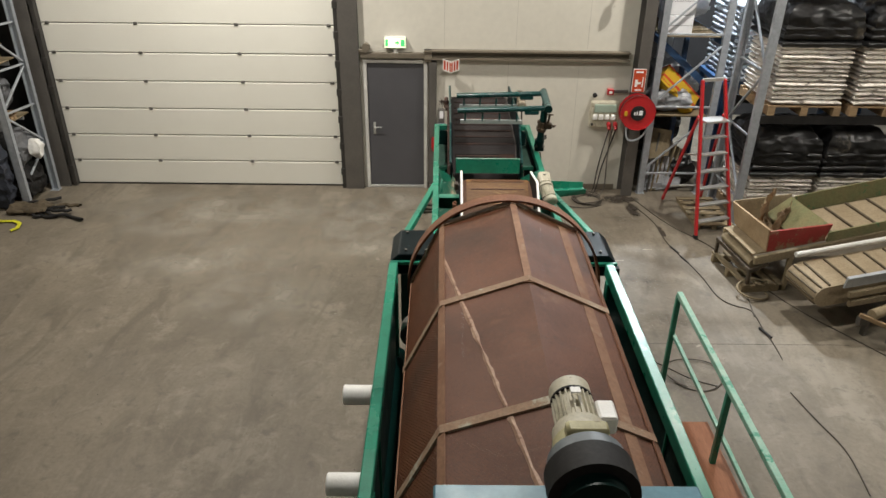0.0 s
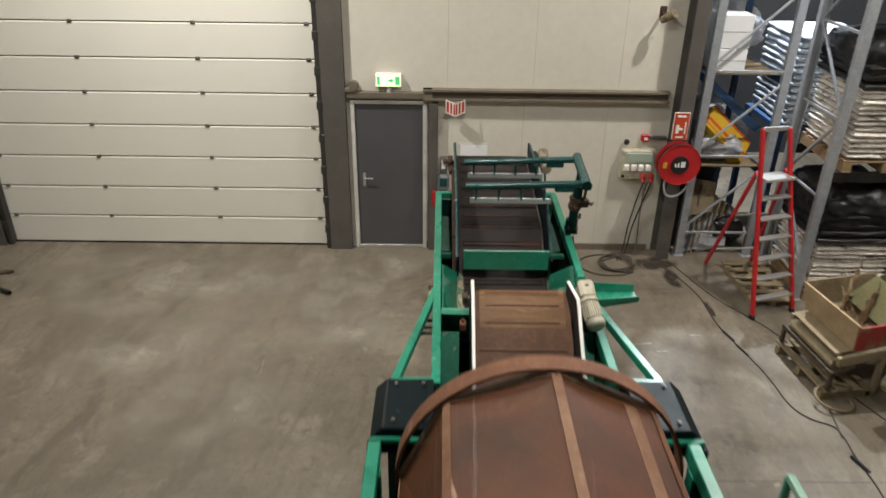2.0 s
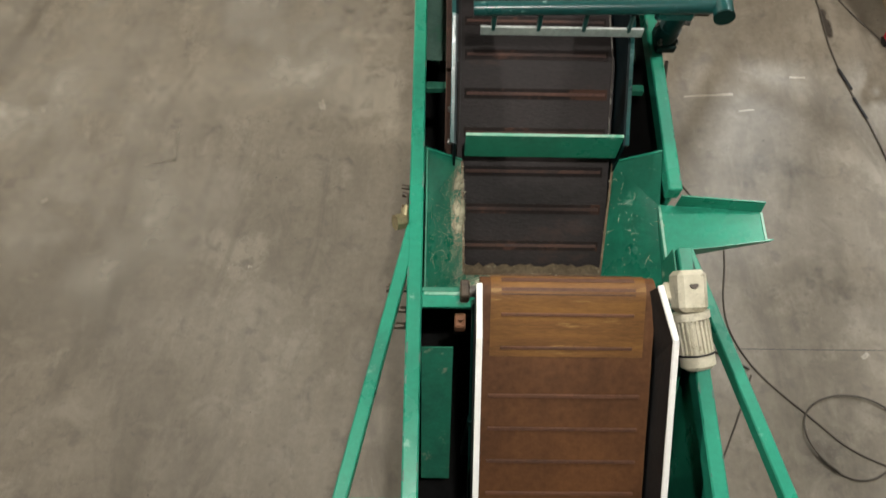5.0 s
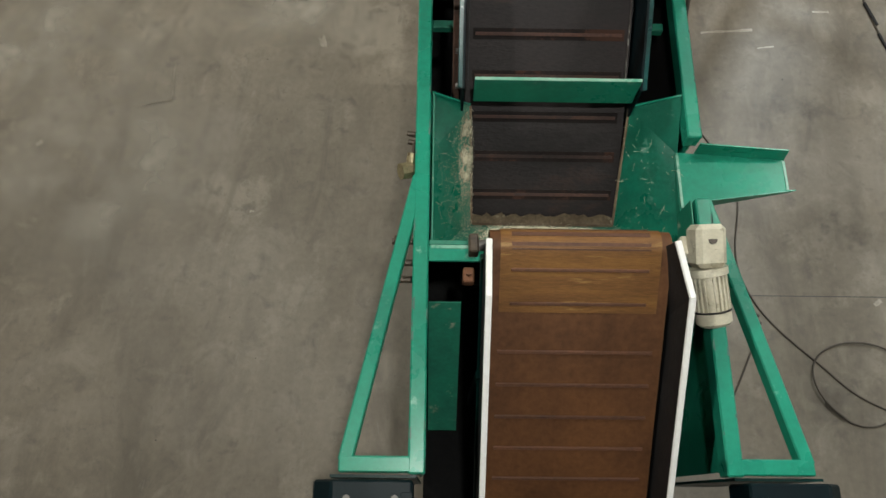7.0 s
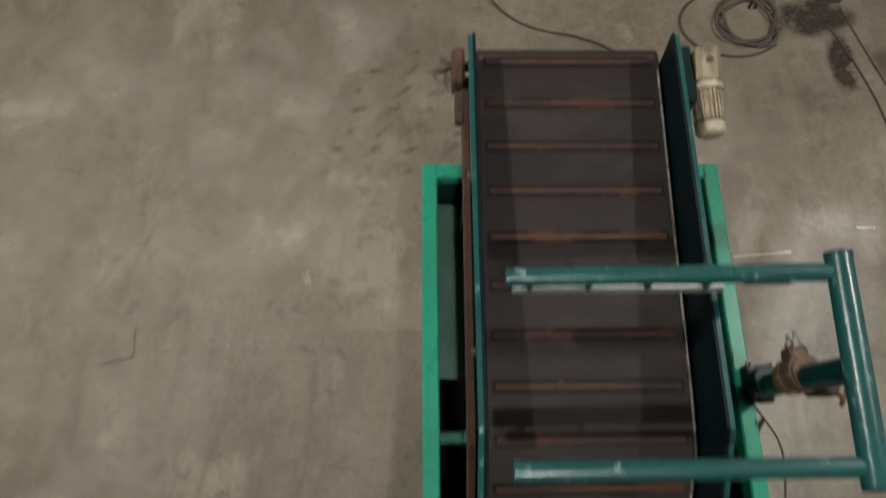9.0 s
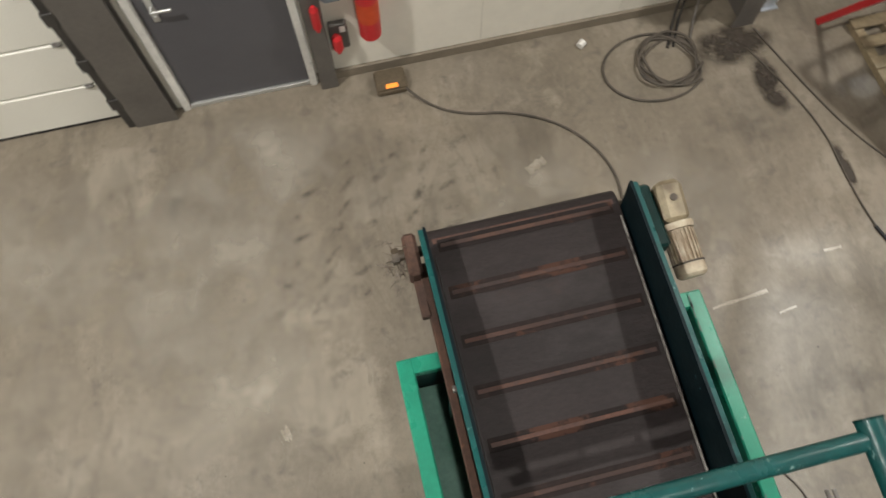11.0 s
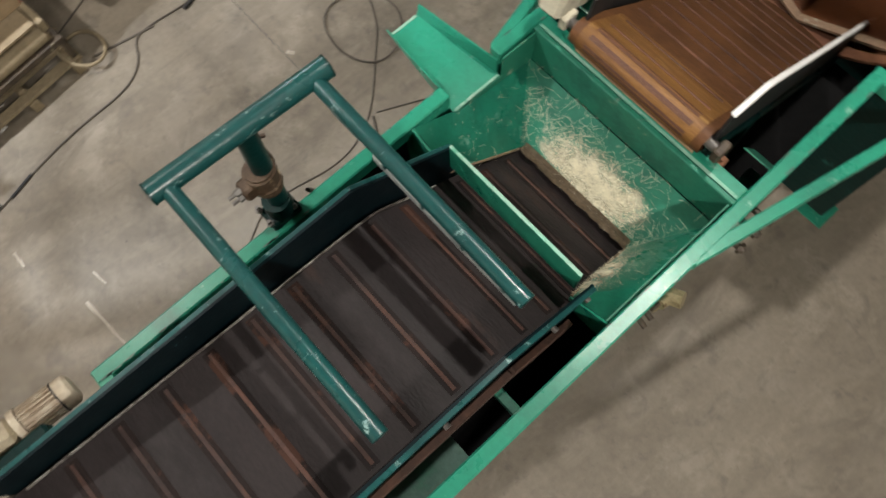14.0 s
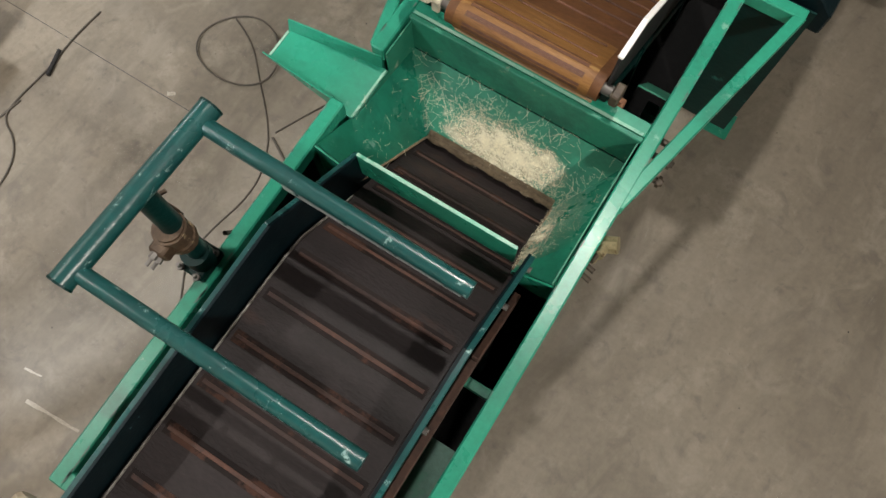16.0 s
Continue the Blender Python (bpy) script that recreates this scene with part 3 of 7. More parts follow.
tube(bm, (DX0 + 0.095, WY - 0.022, 0.97), (DX0 + 0.095, WY - 0.030, 0.97), 0.014, 10)
part("door_handle", bm, M_ALU, leaf, "aluminium lever handle on a long plate", True)

# high-bay lamps on short pendants
fix = None
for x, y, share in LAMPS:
    z = CEIL - 0.45
    if fix is None:
        fix = thing("high_bay_lamp", (x, y, z), "round aluminium high-bay lamp hanging from the ceiling", "ceiling lamp", "hall lamps")
        bm = NB()
        tube(bm, (x, y, z + 0.05), (x, y, z + 0.16), 0.27, 32, r2=0.12)
        tube(bm, (x, y, z + 0.16), (x, y, z + 0.26), 0.10, 24)
        part("reflector", bm, M_ALU, fix, "", True)
        part("lens", tube(NB(), (x, y, z + 0.02), (x, y, z + 0.048), 0.25, 32), M_LENS, fix, "glowing round lens", True)
        part("pendant", tube(NB(), (x, y, z + 0.26), (x, y, CEIL), 0.012, 8), M_GALV, fix)
    else:
        copy_thing(fix, Matrix.Translation((x, y, z)))
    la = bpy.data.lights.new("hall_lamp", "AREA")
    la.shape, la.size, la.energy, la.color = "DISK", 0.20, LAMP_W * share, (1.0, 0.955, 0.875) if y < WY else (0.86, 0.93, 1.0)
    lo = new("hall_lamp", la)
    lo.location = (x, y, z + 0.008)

# ---- trommel screen ----
RZ = 2.0                                    # top of all rails
CX, CZ, CR = 0.405, 1.885, 0.722              # drum's axis and radius
tr = thing("trommel_screen", (CX, 3.0, 0), "green steel trommel machine with a rusty perforated eight-sided drum", "trommel screen")


def rail(x, y0, y1, w=0.06, h=0.08, name="rail"):
    bm = NB()
    box(bm, x - w / 2, x + w / 2, y0, y1, RZ - h, RZ, 0.006)
    return part(name, bm, M_GREEN, tr)


rail(-0.465, -1.6, 4.62, 0.07, 0.10)
rail(1.262, -1.6, 4.62, 0.07, 0.10)
rail(-0.14, 5.12, 8.10)
CHUTE_Y0, CHUTE_Y1, CHUTE_IN = 6.168, 6.434, 0.928     # notch for the side chute
rail(0.965, 5.12, CHUTE_Y0)
rail(0.965, CHUTE_Y1, 8.10)
for s, x in ((1, -0.465), (-1, 1.262)):     # long side panels of the drum trough
    bm = NB()
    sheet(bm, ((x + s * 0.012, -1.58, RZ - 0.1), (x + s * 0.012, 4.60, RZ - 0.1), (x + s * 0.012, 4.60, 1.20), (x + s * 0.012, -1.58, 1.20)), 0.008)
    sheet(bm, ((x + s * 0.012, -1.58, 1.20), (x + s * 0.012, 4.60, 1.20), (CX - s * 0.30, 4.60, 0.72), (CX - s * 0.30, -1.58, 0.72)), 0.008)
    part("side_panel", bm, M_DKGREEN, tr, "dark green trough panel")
    for y in (-1.5, 0.4, 2.3, 4.5):
        bm = NB()
        box(bm, x - 0.04, x + 0.04, y - 0.04, y + 0.04, 0.012, RZ - 0.1, 0.004)
        box(bm, x - 0.10, x + 0.10, y - 0.10, y + 0.10, 0.0, 0.014, 0.003)
        part("leg", bm, M_GREEN, tr)
    for y0 in (-1.0, 0.9, 2.8):
        part("web_stiffener", box(NB(), x - 0.03, x + 0.03, y0, y0 + 0.02, 1.2, RZ - 0.1), M_GREEN, tr)
for y in (-1.5, 0.4, 2.3, 4.5):
    part("cross_member", box(NB(), -0.465, 1.262, y - 0.04, y + 0.04, 0.60, 0.70, 0.004), M_GREEN, tr)
# outriggers: cross bars and braces that widen to the drum section, dark roller housings beside the drum's mouth
for s, xr, xo in ((1, -0.14, -0.39), (-1, 0.965, 1.225)):
    bm = NB()
    box(bm, min(xr + s * 0.03, xo - s * 0.02), max(xr + s * 0.03, xo - s * 0.02), 5.125, 5.18, RZ - 0.07, RZ - 0.001, 0.005)
    part("cross_bar", bm, M_GREEN, tr)
    bm = NB()
    beam(bm, (xo, 5.16, RZ - 0.032), (xr - s * 0.012, 6.25 if s == 1 else 6.155, RZ - 0.032), 0.05, 0.06, 0.005)
    part("brace", bm, M_GREEN, tr)
    bm = NB()
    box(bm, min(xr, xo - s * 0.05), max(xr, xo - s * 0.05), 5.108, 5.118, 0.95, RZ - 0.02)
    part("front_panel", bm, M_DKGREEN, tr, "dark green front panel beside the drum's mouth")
    # housing: a sloping hood, its lower outer corner cut off
    x_in, x_out = xo + s * 0.24, xo - s * 0.105
    zt = RZ + 0.048
    prof = [(x_in, zt), (xo - s * 0.035, zt), (x_out, RZ - 0.02), (x_out, 1.86), (x_in, 1.86)]
    bm = NB()
    prism(bm, prof, "y", 4.66, 5.10)
    bmesh.ops.bevel(bm, geom=list(bm.edges), offset=0.008, segments=1, affect="EDGES")
    hs = part("roller_housing", bm, M_NAVY, tr, "dark teal chamfered roller housing")
    for y in (4.72, 5.04):
        for x in (xo + s * 0.02, xo + s * 0.18):
            part("bolt", tube(NB(), (x, y, zt - 0.004), (x, y, zt + 0.016), 0.012, 6), M_STEEL, hs)
    part("cover_strip", box(NB(), min(xo + s * 0.20, x_in), max(xo + s * 0.20, x_in), 4.70, 5.06, zt + 0.001, zt + 0.007, 0.002), M_NAVY, hs)
    part("lug", box(NB(), min(x_out - s * 0.012, x_out + s * 0.03), max(x_out - s * 0.012, x_out + s * 0.03), 4.59, 4.66, RZ - 0.10, RZ - 0.03, 0.005), M_NAVY, hs)
    part("hood_lip", box(NB(), min(x_in, x_out), max(x_in, x_out), 4.630, 4.658, RZ - 0.035, RZ - 0.004, 0.005), M_GREEN, hs, "green front lip of the housing")
    bm = NB()
    tube(bm, (xo + s * 0.10, 4.42, CZ - 0.46), (xo + s * 0.10, 4.56, CZ - 0.46), 0.12, 20)
    part("support_roller", bm, M_STEEL, tr, "steel support roller under the drum ring", True)
# side panels of the conveyor section
for s, x in ((1, -0.14), (-1, 0.965)):
    bm = NB()
    for y0, y1, zt in (((5.14, 8.08, RZ - 0.08),) if s == 1 else ((5.14, CHUTE_Y0, RZ - 0.08), (CHUTE_Y0, CHUTE_Y1, 1.858), (CHUTE_Y1, 8.08, RZ - 0.08))):
        sheet(bm, ((x, y0, zt), (x, y1, zt), (x, y1, 1.0), (x, y0, 1.0)), 0.008)
    part("side_panel", bm, M_GREEN, tr)
    # black sheet along the panel's inside, added in place of the gap's shade
    bm = NB()
    sheet(bm, ((x + s * 0.010, 6.66, RZ - 0.085), (x + s * 0.010, 8.0, RZ - 0.085), (x + s * 0.010, 8.0, 1.02), (x + s * 0.010, 6.66, 1.02)), 0.006)
    part("rubber_lining", bm, M_BLACK, tr, "black sheet added for the shade in the gap")
    wp = 0.40 if s == 1 else 0.10
    bm = NB()
    sheet(bm, ((x + s * 0.014, 7.30, 1.76), (x + s * 0.014, 8.03, 1.76), (x + s * wp, 8.03, 1.73), (x + s * wp, 7.30, 1.73)), 0.006)
    part("drip_pan", bm, M_GREYGREEN, tr, "dusty grey-green pan beside the conveyor")
    bm = NB()
    sheet(bm, ((x + s * 0.032, 5.33, 1.34), (x + s * 0.155, 5.33, 1.34), (x + s * 0.155, 5.745, 1.95), (x + s * 0.032, 5.745, 1.95)), 0.006)
    part("sloping_cover", bm, M_GREEN2, tr, "dusty green sloping cover beside the belt")
    part("end_plate", box(NB(), min(x, x + s * 0.14), max(x, x + s * 0.14), 8.04, 8.10, RZ - 0.06, RZ - 0.002, 0.004), M_GREEN, tr)
    part("stub_bar", box(NB(), min(x + s * 0.03, x + s * 0.15), max(x + s * 0.03, x + s * 0.15), 7.05, 7.09, 1.82, 1.86, 0.004), M_GREEN2, tr, "pale green stub bar")
    for y in (5.6, 7.9):
        bm = NB()
        box(bm, x + s * 0.07 - 0.03, x + s * 0.07 + 0.03, y - 0.03, y + 0.03, 0.012, 1.60, 0.004)
        box(bm, x + s * 0.07 - 0.05, x + s * 0.07 + 0.05, y - 0.05, y + 0.05, 0, 0.014, 0.003)
        part("leg", bm, M_GREEN, tr)
part("cross_member", box(NB(), -0.11, 0.935, 5.58, 5.62, 0.75, 0.85, 0.004), M_GREEN, tr)
part("cross_member", box(NB(), -0.11, 0.935, 7.88, 7.92, 1.35, 1.43, 0.004), M_GREEN, tr)
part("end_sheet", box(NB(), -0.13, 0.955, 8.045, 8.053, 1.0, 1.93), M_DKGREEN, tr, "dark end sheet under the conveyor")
# unseen sheet, added so the gaps beside the belts read as black shade
part("belly_plate", box(NB(), -0.13, 0.955, 4.40, 8.0, 1.00, 1.012), M_DARK, tr, "black sheet added to keep the gap under the conveyors dark")

# chipped paint along the rails' edges
random.seed(88)
for x in (-0.14, 0.965):
    bm = NB()
    for i in range(14 if x < 0.4 else 34):
        y, e = random.uniform(5.2, 8.08), random.choice((-1, 1))
        if x > 0.4 and e < 0 and random.random() < 0.6:
            y = random.uniform(7.1, 8.05)
        L, w = random.uniform(0.008, 0.045), random.uniform(0.003, 0.010)
        if x > 0.4 and CHUTE_Y0 - 0.05 < y < CHUTE_Y1 + 0.01:
            continue
        xe = x + e * (0.0285 - w / 2)
        v = [bm.verts.new(q) for q in ((xe - w / 2, y, RZ + 0.0006), (xe + w / 2, y - L * 0.2, RZ + 0.0006), (xe + w / 2, y + L, RZ + 0.0006), (xe - w * 0.3, y + L * 0.8, RZ + 0.0006))]
        bm.faces.new(v)
    part("chipped_paint", bm, M_GREYGREEN, tr, "pale chips in the green paint")["kind"] = "stuff"

# drum: eight perforated panels between bands, ribs on the edges, a running ring at the mouth
PH0 = 42.5
BANDS = (-1.08, 0.02, 1.12, 2.23, 3.34, 4.44)


def octo(k, r=CR):
    a = radians(PH0 + 45 * k)
    return Vector((CX + r * math.cos(a), 0, CZ + r * math.sin(a)))


drum = part("drum_shaft", tube(NB(), (CX, -1.3, CZ), (CX, -1.1, CZ), 0.06, 16), M_STEEL, tr, "steel stub shaft of the drum", True)
for b in range(5):
    for k in range(8):
        p, q = octo(k), octo(k + 1)
        me = bpy.data.meshes.new("screen_panel")
        y0, y1 = BANDS[b] + 0.02, BANDS[b + 1] - 0.02
        vs = [(p.x, y0, p.z), (q.x, y0, q.z), (q.x, y1, q.z), (p.x, y1, p.z)]
        n = (octo(k) + octo(k + 1)) / 2 - Vector((CX, 0, CZ))
        n.normalize()
        vs += [tuple(Vector(v) - n * 0.004) for v in vs]
        me.from_pydata(vs, [], [(0, 3, 2, 1), (4, 5, 6, 7), (0, 1, 5, 4), (1, 2, 6, 5), (2, 3, 7, 6), (3, 0, 4, 7)])
        uv = me.uv_layers.new(name="UVMap")
        w, h = (p - q).length, y1 - y0
        uvs = [(0, 0), (w, 0), (w, h), (0, h)] * 2
        for loop in me.loops:
            uv.data[loop.index].uv = uvs[loop.vertex_index]
        me.materials.append(M_SCREEN)
        ob = new("screen_panel", me)
        ob.parent = drum
for b, y in enumerate(BANDS):
    bm = NB()
    rows = [[bm.verts.new((octo(k, r).x, y + dy, octo(k, r).z)) for r, dy in ((CR - 0.002, -0.028), (CR + 0.014, -0.028), (CR + 0.014, 0.028), (CR - 0.002, 0.028))] for k in range(8)]
    for k in range(8):
        for c in range(4):
            bm.faces.new((rows[k][c], rows[k][(c + 1) % 4], rows[(k + 1) % 8][(c + 1) % 4], rows[(k + 1) % 8][c]))
    bmesh.ops.recalc_face_normals(bm, faces=bm.faces)
    part("band", bm, M_BAND, drum, "dusty flat-bar band round the drum")
for k in range(8):
    p = octo(k, CR + 0.001)
    d = octo(k) - Vector((CX, 0, CZ))
    bm = NB()
    beam(bm, (p.x, 3.30 if k == 1 else -1.10, p.z), (p.x, 4.42, p.z), 0.046, 0.008, 0.0, up=d)
    part("rib", bm, M_RUST if k == 0 else M_RIB, drum, "pale rusty edge strip" if k else "rusty edge strip")
# pale lap strip along the facet beside the ridge
lap = octo(1).lerp(octo(0), 0.74)
d = ((octo(0) + octo(1)) / 2 - Vector((CX, 0, CZ))).normalized()
part("lap_strip", beam(NB(), (lap.x, -1.08, lap.z), (lap.x, 4.40, lap.z), 0.07, 0.006, 0.0, up=d), M_RIB, drum, "pale rusty lap strip")
# diagonal weld bead over one row of panels
random.seed(77)
bm = NB()
prev = None
nrm = ((octo(1) + octo(2)) / 2 - Vector((CX, 0, CZ))).normalized()
across = (octo(1) - octo(2)).normalized()
for i in range(70):
    y = 3.95 - i * 0.055
    f = 0.011 + 0.346 * (3.947 - y) + random.uniform(-0.004, 0.004)
    if f > 0.97:
        break
    c0 = octo(2).lerp(octo(1), f)
    c0.y = y
    h = across * random.uniform(0.008, 0.018) * (0.45 if 2.70 < y < 2.84 else 1.0)
    row = [bm.verts.new(c0 - h + nrm * 0.001), bm.verts.new(c0 + nrm * random.uniform(0.005, 0.009)), bm.verts.new(c0 + h + nrm * 0.001)]
    if prev is not None:
        bm.faces.new((prev[0], prev[1], row[1], row[0]))
        bm.faces.new((prev[1], prev[2], row[2], row[1]))
    prev = row
bmesh.ops.recalc_face_normals(bm, faces=bm.faces)
part("weld_seam", bm, M_WELD, drum, "pale weld seam across the sheets")
bm = NB()
SEG = 64
ri, ro = 0.680, 0.752
for i in range(SEG):
    a0, a1 = 2 * math.pi * i / SEG, 2 * math.pi * (i + 1) / SEG
    c = [[bm.verts.new((CX + r * math.cos(a), y, CZ + r * math.sin(a))) for r, y in ((ro, 4.42), (ro, 4.53), (ri + 0.055, 4.53), (ri + 0.055, 4.42))] for a in (a0, a1)]
    for j in range(4):
        bm.faces.new((c[0][j], c[0][(j + 1) % 4], c[1][(j + 1) % 4], c[1][j]))
bmesh.ops.remove_doubles(bm, verts=bm.verts, dist=1e-4)
bmesh.ops.recalc_face_normals(bm, faces=bm.faces)
part("running_ring", bm, M_RUST, drum, "broad rusty running ring at the drum's mouth", True)
bm = NB()
for k in range(4):
    a = radians(PH0 + 90 * k + 45)
    beam(bm, (CX, -1.08, CZ), (CX + 0.70 * math.cos(a), -1.08, CZ + 0.70 * math.sin(a)), 0.08, 0.04)
part("spoke", bm, M_RUST, drum)

# blue cross beam with the drive
part("drive_beam", box(NB(), -0.115, 0.855, 1.39, 1.53, 2.725, 2.805, 0.008), M_PALBLUE, tr, "pale blue cross beam over the drum")
for x0, x1 in ((-0.085, -0.465), (0.825, 1.262)):
    part("drive_post", beam(NB(), (x0, 1.46, 2.735), (x1, 1.46, RZ + 0.02), 0.06, 0.09, 0.005, up=(0, 1, 0)), M_PALBLUE, tr)
    part("drive_foot", box(NB(), x1 - 0.06, x1 + 0.06, 1.39, 1.53, RZ, RZ + 0.02), M_PALBLUE, tr)


def gear_motor(parent, a, b, r, gear, paint, box_paint=None, name="motor"):
    """A finned motor from a (gear side) to b (fan side) with a flange and a terminal box."""
    a, b = Vector(a), Vector(b)
    d = (b - a).normalized()
    L = (b - a).length
    bm = NB()
    tube(bm, a, a + d * L * 0.12, r * 1.12, 20)
    tube(bm, a + d * L * 0.12, a + d * L * 0.74, r * 0.86, 24)
    m, _ = axes(a + d * L * 0.14, a + d * L * 0.72)
    fins = []
    for i in range(22):
        t = 2 * math.pi * i / 22
        off = (m.to_3x3() @ Vector((math.cos(t), math.sin(t), 0)))
        fins.append((a + d * L * 0.14 + off * r * 0.91, a + d * L * 0.72 + off * r * 0.91, off))
    body = part(name, bm, paint, parent, "cream enamelled finned motor", True)
    for p, q, off in fins:
        part("fin", beam(NB(), p, q, 0.006, r * 0.2, 0.0, up=off), paint, body)
    bm = NB()
    tube(bm, a + d * L * 0.74, a + d * L * 0.94, r * 1.0, 24)
    tube(bm, a + d * L * 0.94, b, r * 1.0, 24, r2=r * 0.78)
    part("fan_cover", bm, paint, body, "", True)
    bm = NB()
    tube(bm, a + d * L * 0.73, a + d * L * 0.755, r * 1.03, 24)
    part("cover_gap", bm, M_BLACK, body, "black ring behind the fan cover", True)
    if gear:
        g = Vector(gear)
        bm = NB()
        m2, gl = axes(a, g)
        beam(bm, a, g, r * 1.7, r * 1.9, 0.018)
        part("gearbox", bm, box_paint or paint, body)
        bm = NB()
        up = Vector((0, 0, 1))
        tube(bm, (a + g) / 2 + up * r * 0.95, (a + g) / 2 + up * r * 1.03, r * 0.25, 12)
        part("plug", bm, M_OIL, body, "oil plug")
    return body


DX = 0.028
mo = gear_motor(tr, (0.395 + DX, 1.565, 2.945), (0.395 + DX, 1.905, 2.945), 0.082, None, M_CREAM)
bm = NB()
box(bm, 0.465 + DX, 0.535 + DX, 1.645, 1.755, 2.935, 3.015, 0.008)
part("terminal_box", bm, M_WHITE, mo, "white terminal box")
bm = NB()
box(bm, 0.37 + DX, 0.41 + DX, 1.745, 1.78, 3.047, 3.055, 0.002)
part("rating_plate", bm, M_WHITE, mo)
bm = NB()
tube(bm, (0.395 + DX, 1.565, 2.945), (0.395 + DX, 1.645, 2.945), 0.102, 28)
part("collar", bm, M_CREAM, mo, "", True)
bm = NB()
tube(bm, (0.395 + DX, 1.500, 2.945), (0.395 + DX, 1.585, 2.945), 0.122, 32, r2=0.108)
box(bm, 0.395 + DX - 0.075, 0.395 + DX + 0.075, 1.51, 1.575, 2.985, 3.078, 0.012)
part("bell_housing", bm, M_OLDCREAM, mo, "yellowed cream bell housing", True)
bm = NB()
tube(bm, (0.395 + DX, 1.445, 2.945), (0.395 + DX, 1.505, 2.945), 0.150, 32, r2=0.138)
part("belt_cover", bm, M_PIPEGREY, mo, "grey-blue round flange", True)
bm = NB()
tube(bm, (0.395 + DX, 1.335, 2.945), (0.395 + DX, 1.445, 2.945), 0.156, 32)
part("drive_belt", bm, M_BLACK, mo, "black rubber drive belt", True)
bm = NB()
tube(bm, (0.395 + DX, 1.285, 2.945), (0.395 + DX, 1.335, 2.945), 0.115, 32)
part("pulley", bm, M_DKGREEN, mo, "dark green pulley", True)
part("motor_foot", box(NB(), 0.31 + DX, 0.48 + DX, 1.40, 1.70, 2.807, 2.86, 0.004), M_PALBLUE, mo)

# white roller stubs that stick out of the trough's side
for y in (-0.6, 0.25, 1.05, 1.85, 2.66, 3.46):
    bm = NB()
    tube(bm, (-0.47, y, 1.61), (-0.735, y, 1.61), 0.068, 20)
    tube(bm, (-0.735, y, 1.61), (-0.742, y, 1.61), 0.068, 20, r2=0.060)
    ob = part("pipe_stub", bm, M_WHITE, tr, "white plastic pipe stub", True)

# chute on the side: its floor runs through a notch in the rail
bm = NB()
sheet(bm, ((CHUTE_IN, CHUTE_Y0 + 0.004, 1.868), (1.362, 6.245, 1.900), (1.362, 6.385, 1.900), (CHUTE_IN, CHUTE_Y1 - 0.004, 1.868)), 0.006)
ch = part("side_chute", bm, M_GREEN, tr, "green open side chute")
part("worn_edge", beam(NB(), (CHUTE_IN, CHUTE_Y0 + 0.01, 1.8725), (CHUTE_IN, CHUTE_Y1 - 0.01, 1.8725), 0.010, 0.003, 0.0), M_WORNGREEN, ch, "worn pale inner edge")
part("worn_edge", beam(NB(), (1.358, 6.25, 1.9045), (1.358, 6.38, 1.9045), 0.010, 0.003, 0.0), M_WORNGREEN, ch, "worn pale outer edge")
for a, b, out in (((0.945, CHUTE_Y0 + 0.005, 1.867), (1.362, 6.242, 1.899), -0.016), ((1.000, CHUTE_Y1 - 0.008, 1.872), (1.362, 6.388, 1.899), 0.016)):
    a, b = Vector(a), Vector(b)
    part("flange", sheet(NB(), (a, b, b + Vector((0, out, 0.058)), a + Vector((0, out * 0.2, 0.086))), 0.006), M_GREEN, ch)

# hopper between the two conveyors
ST = 1.785                                  # where the back wall turns into the slope
hop = part("hopper_rim", box(NB(), -0.11, 0.935, 5.958, 5.980, ST, RZ - 0.004, 0.004), M_GREEN2, tr, "green hopper rim plate")
part("hopper_rim_flange", box(NB(), -0.109, 0.934, 5.893, 5.956, RZ - 0.012, RZ - 0.002, 0.003), M_GREEN, hop)
bm = NB()
sheet(bm, ((-0.108, 5.983, ST), (0.933, 5.983, ST), (0.715, 6.22, 1.555), (0.075, 6.22, 1.555)), 0.006)
part("hopper_slope", bm, M_GREEN2, hop, "green slope covered with pale straw dust")
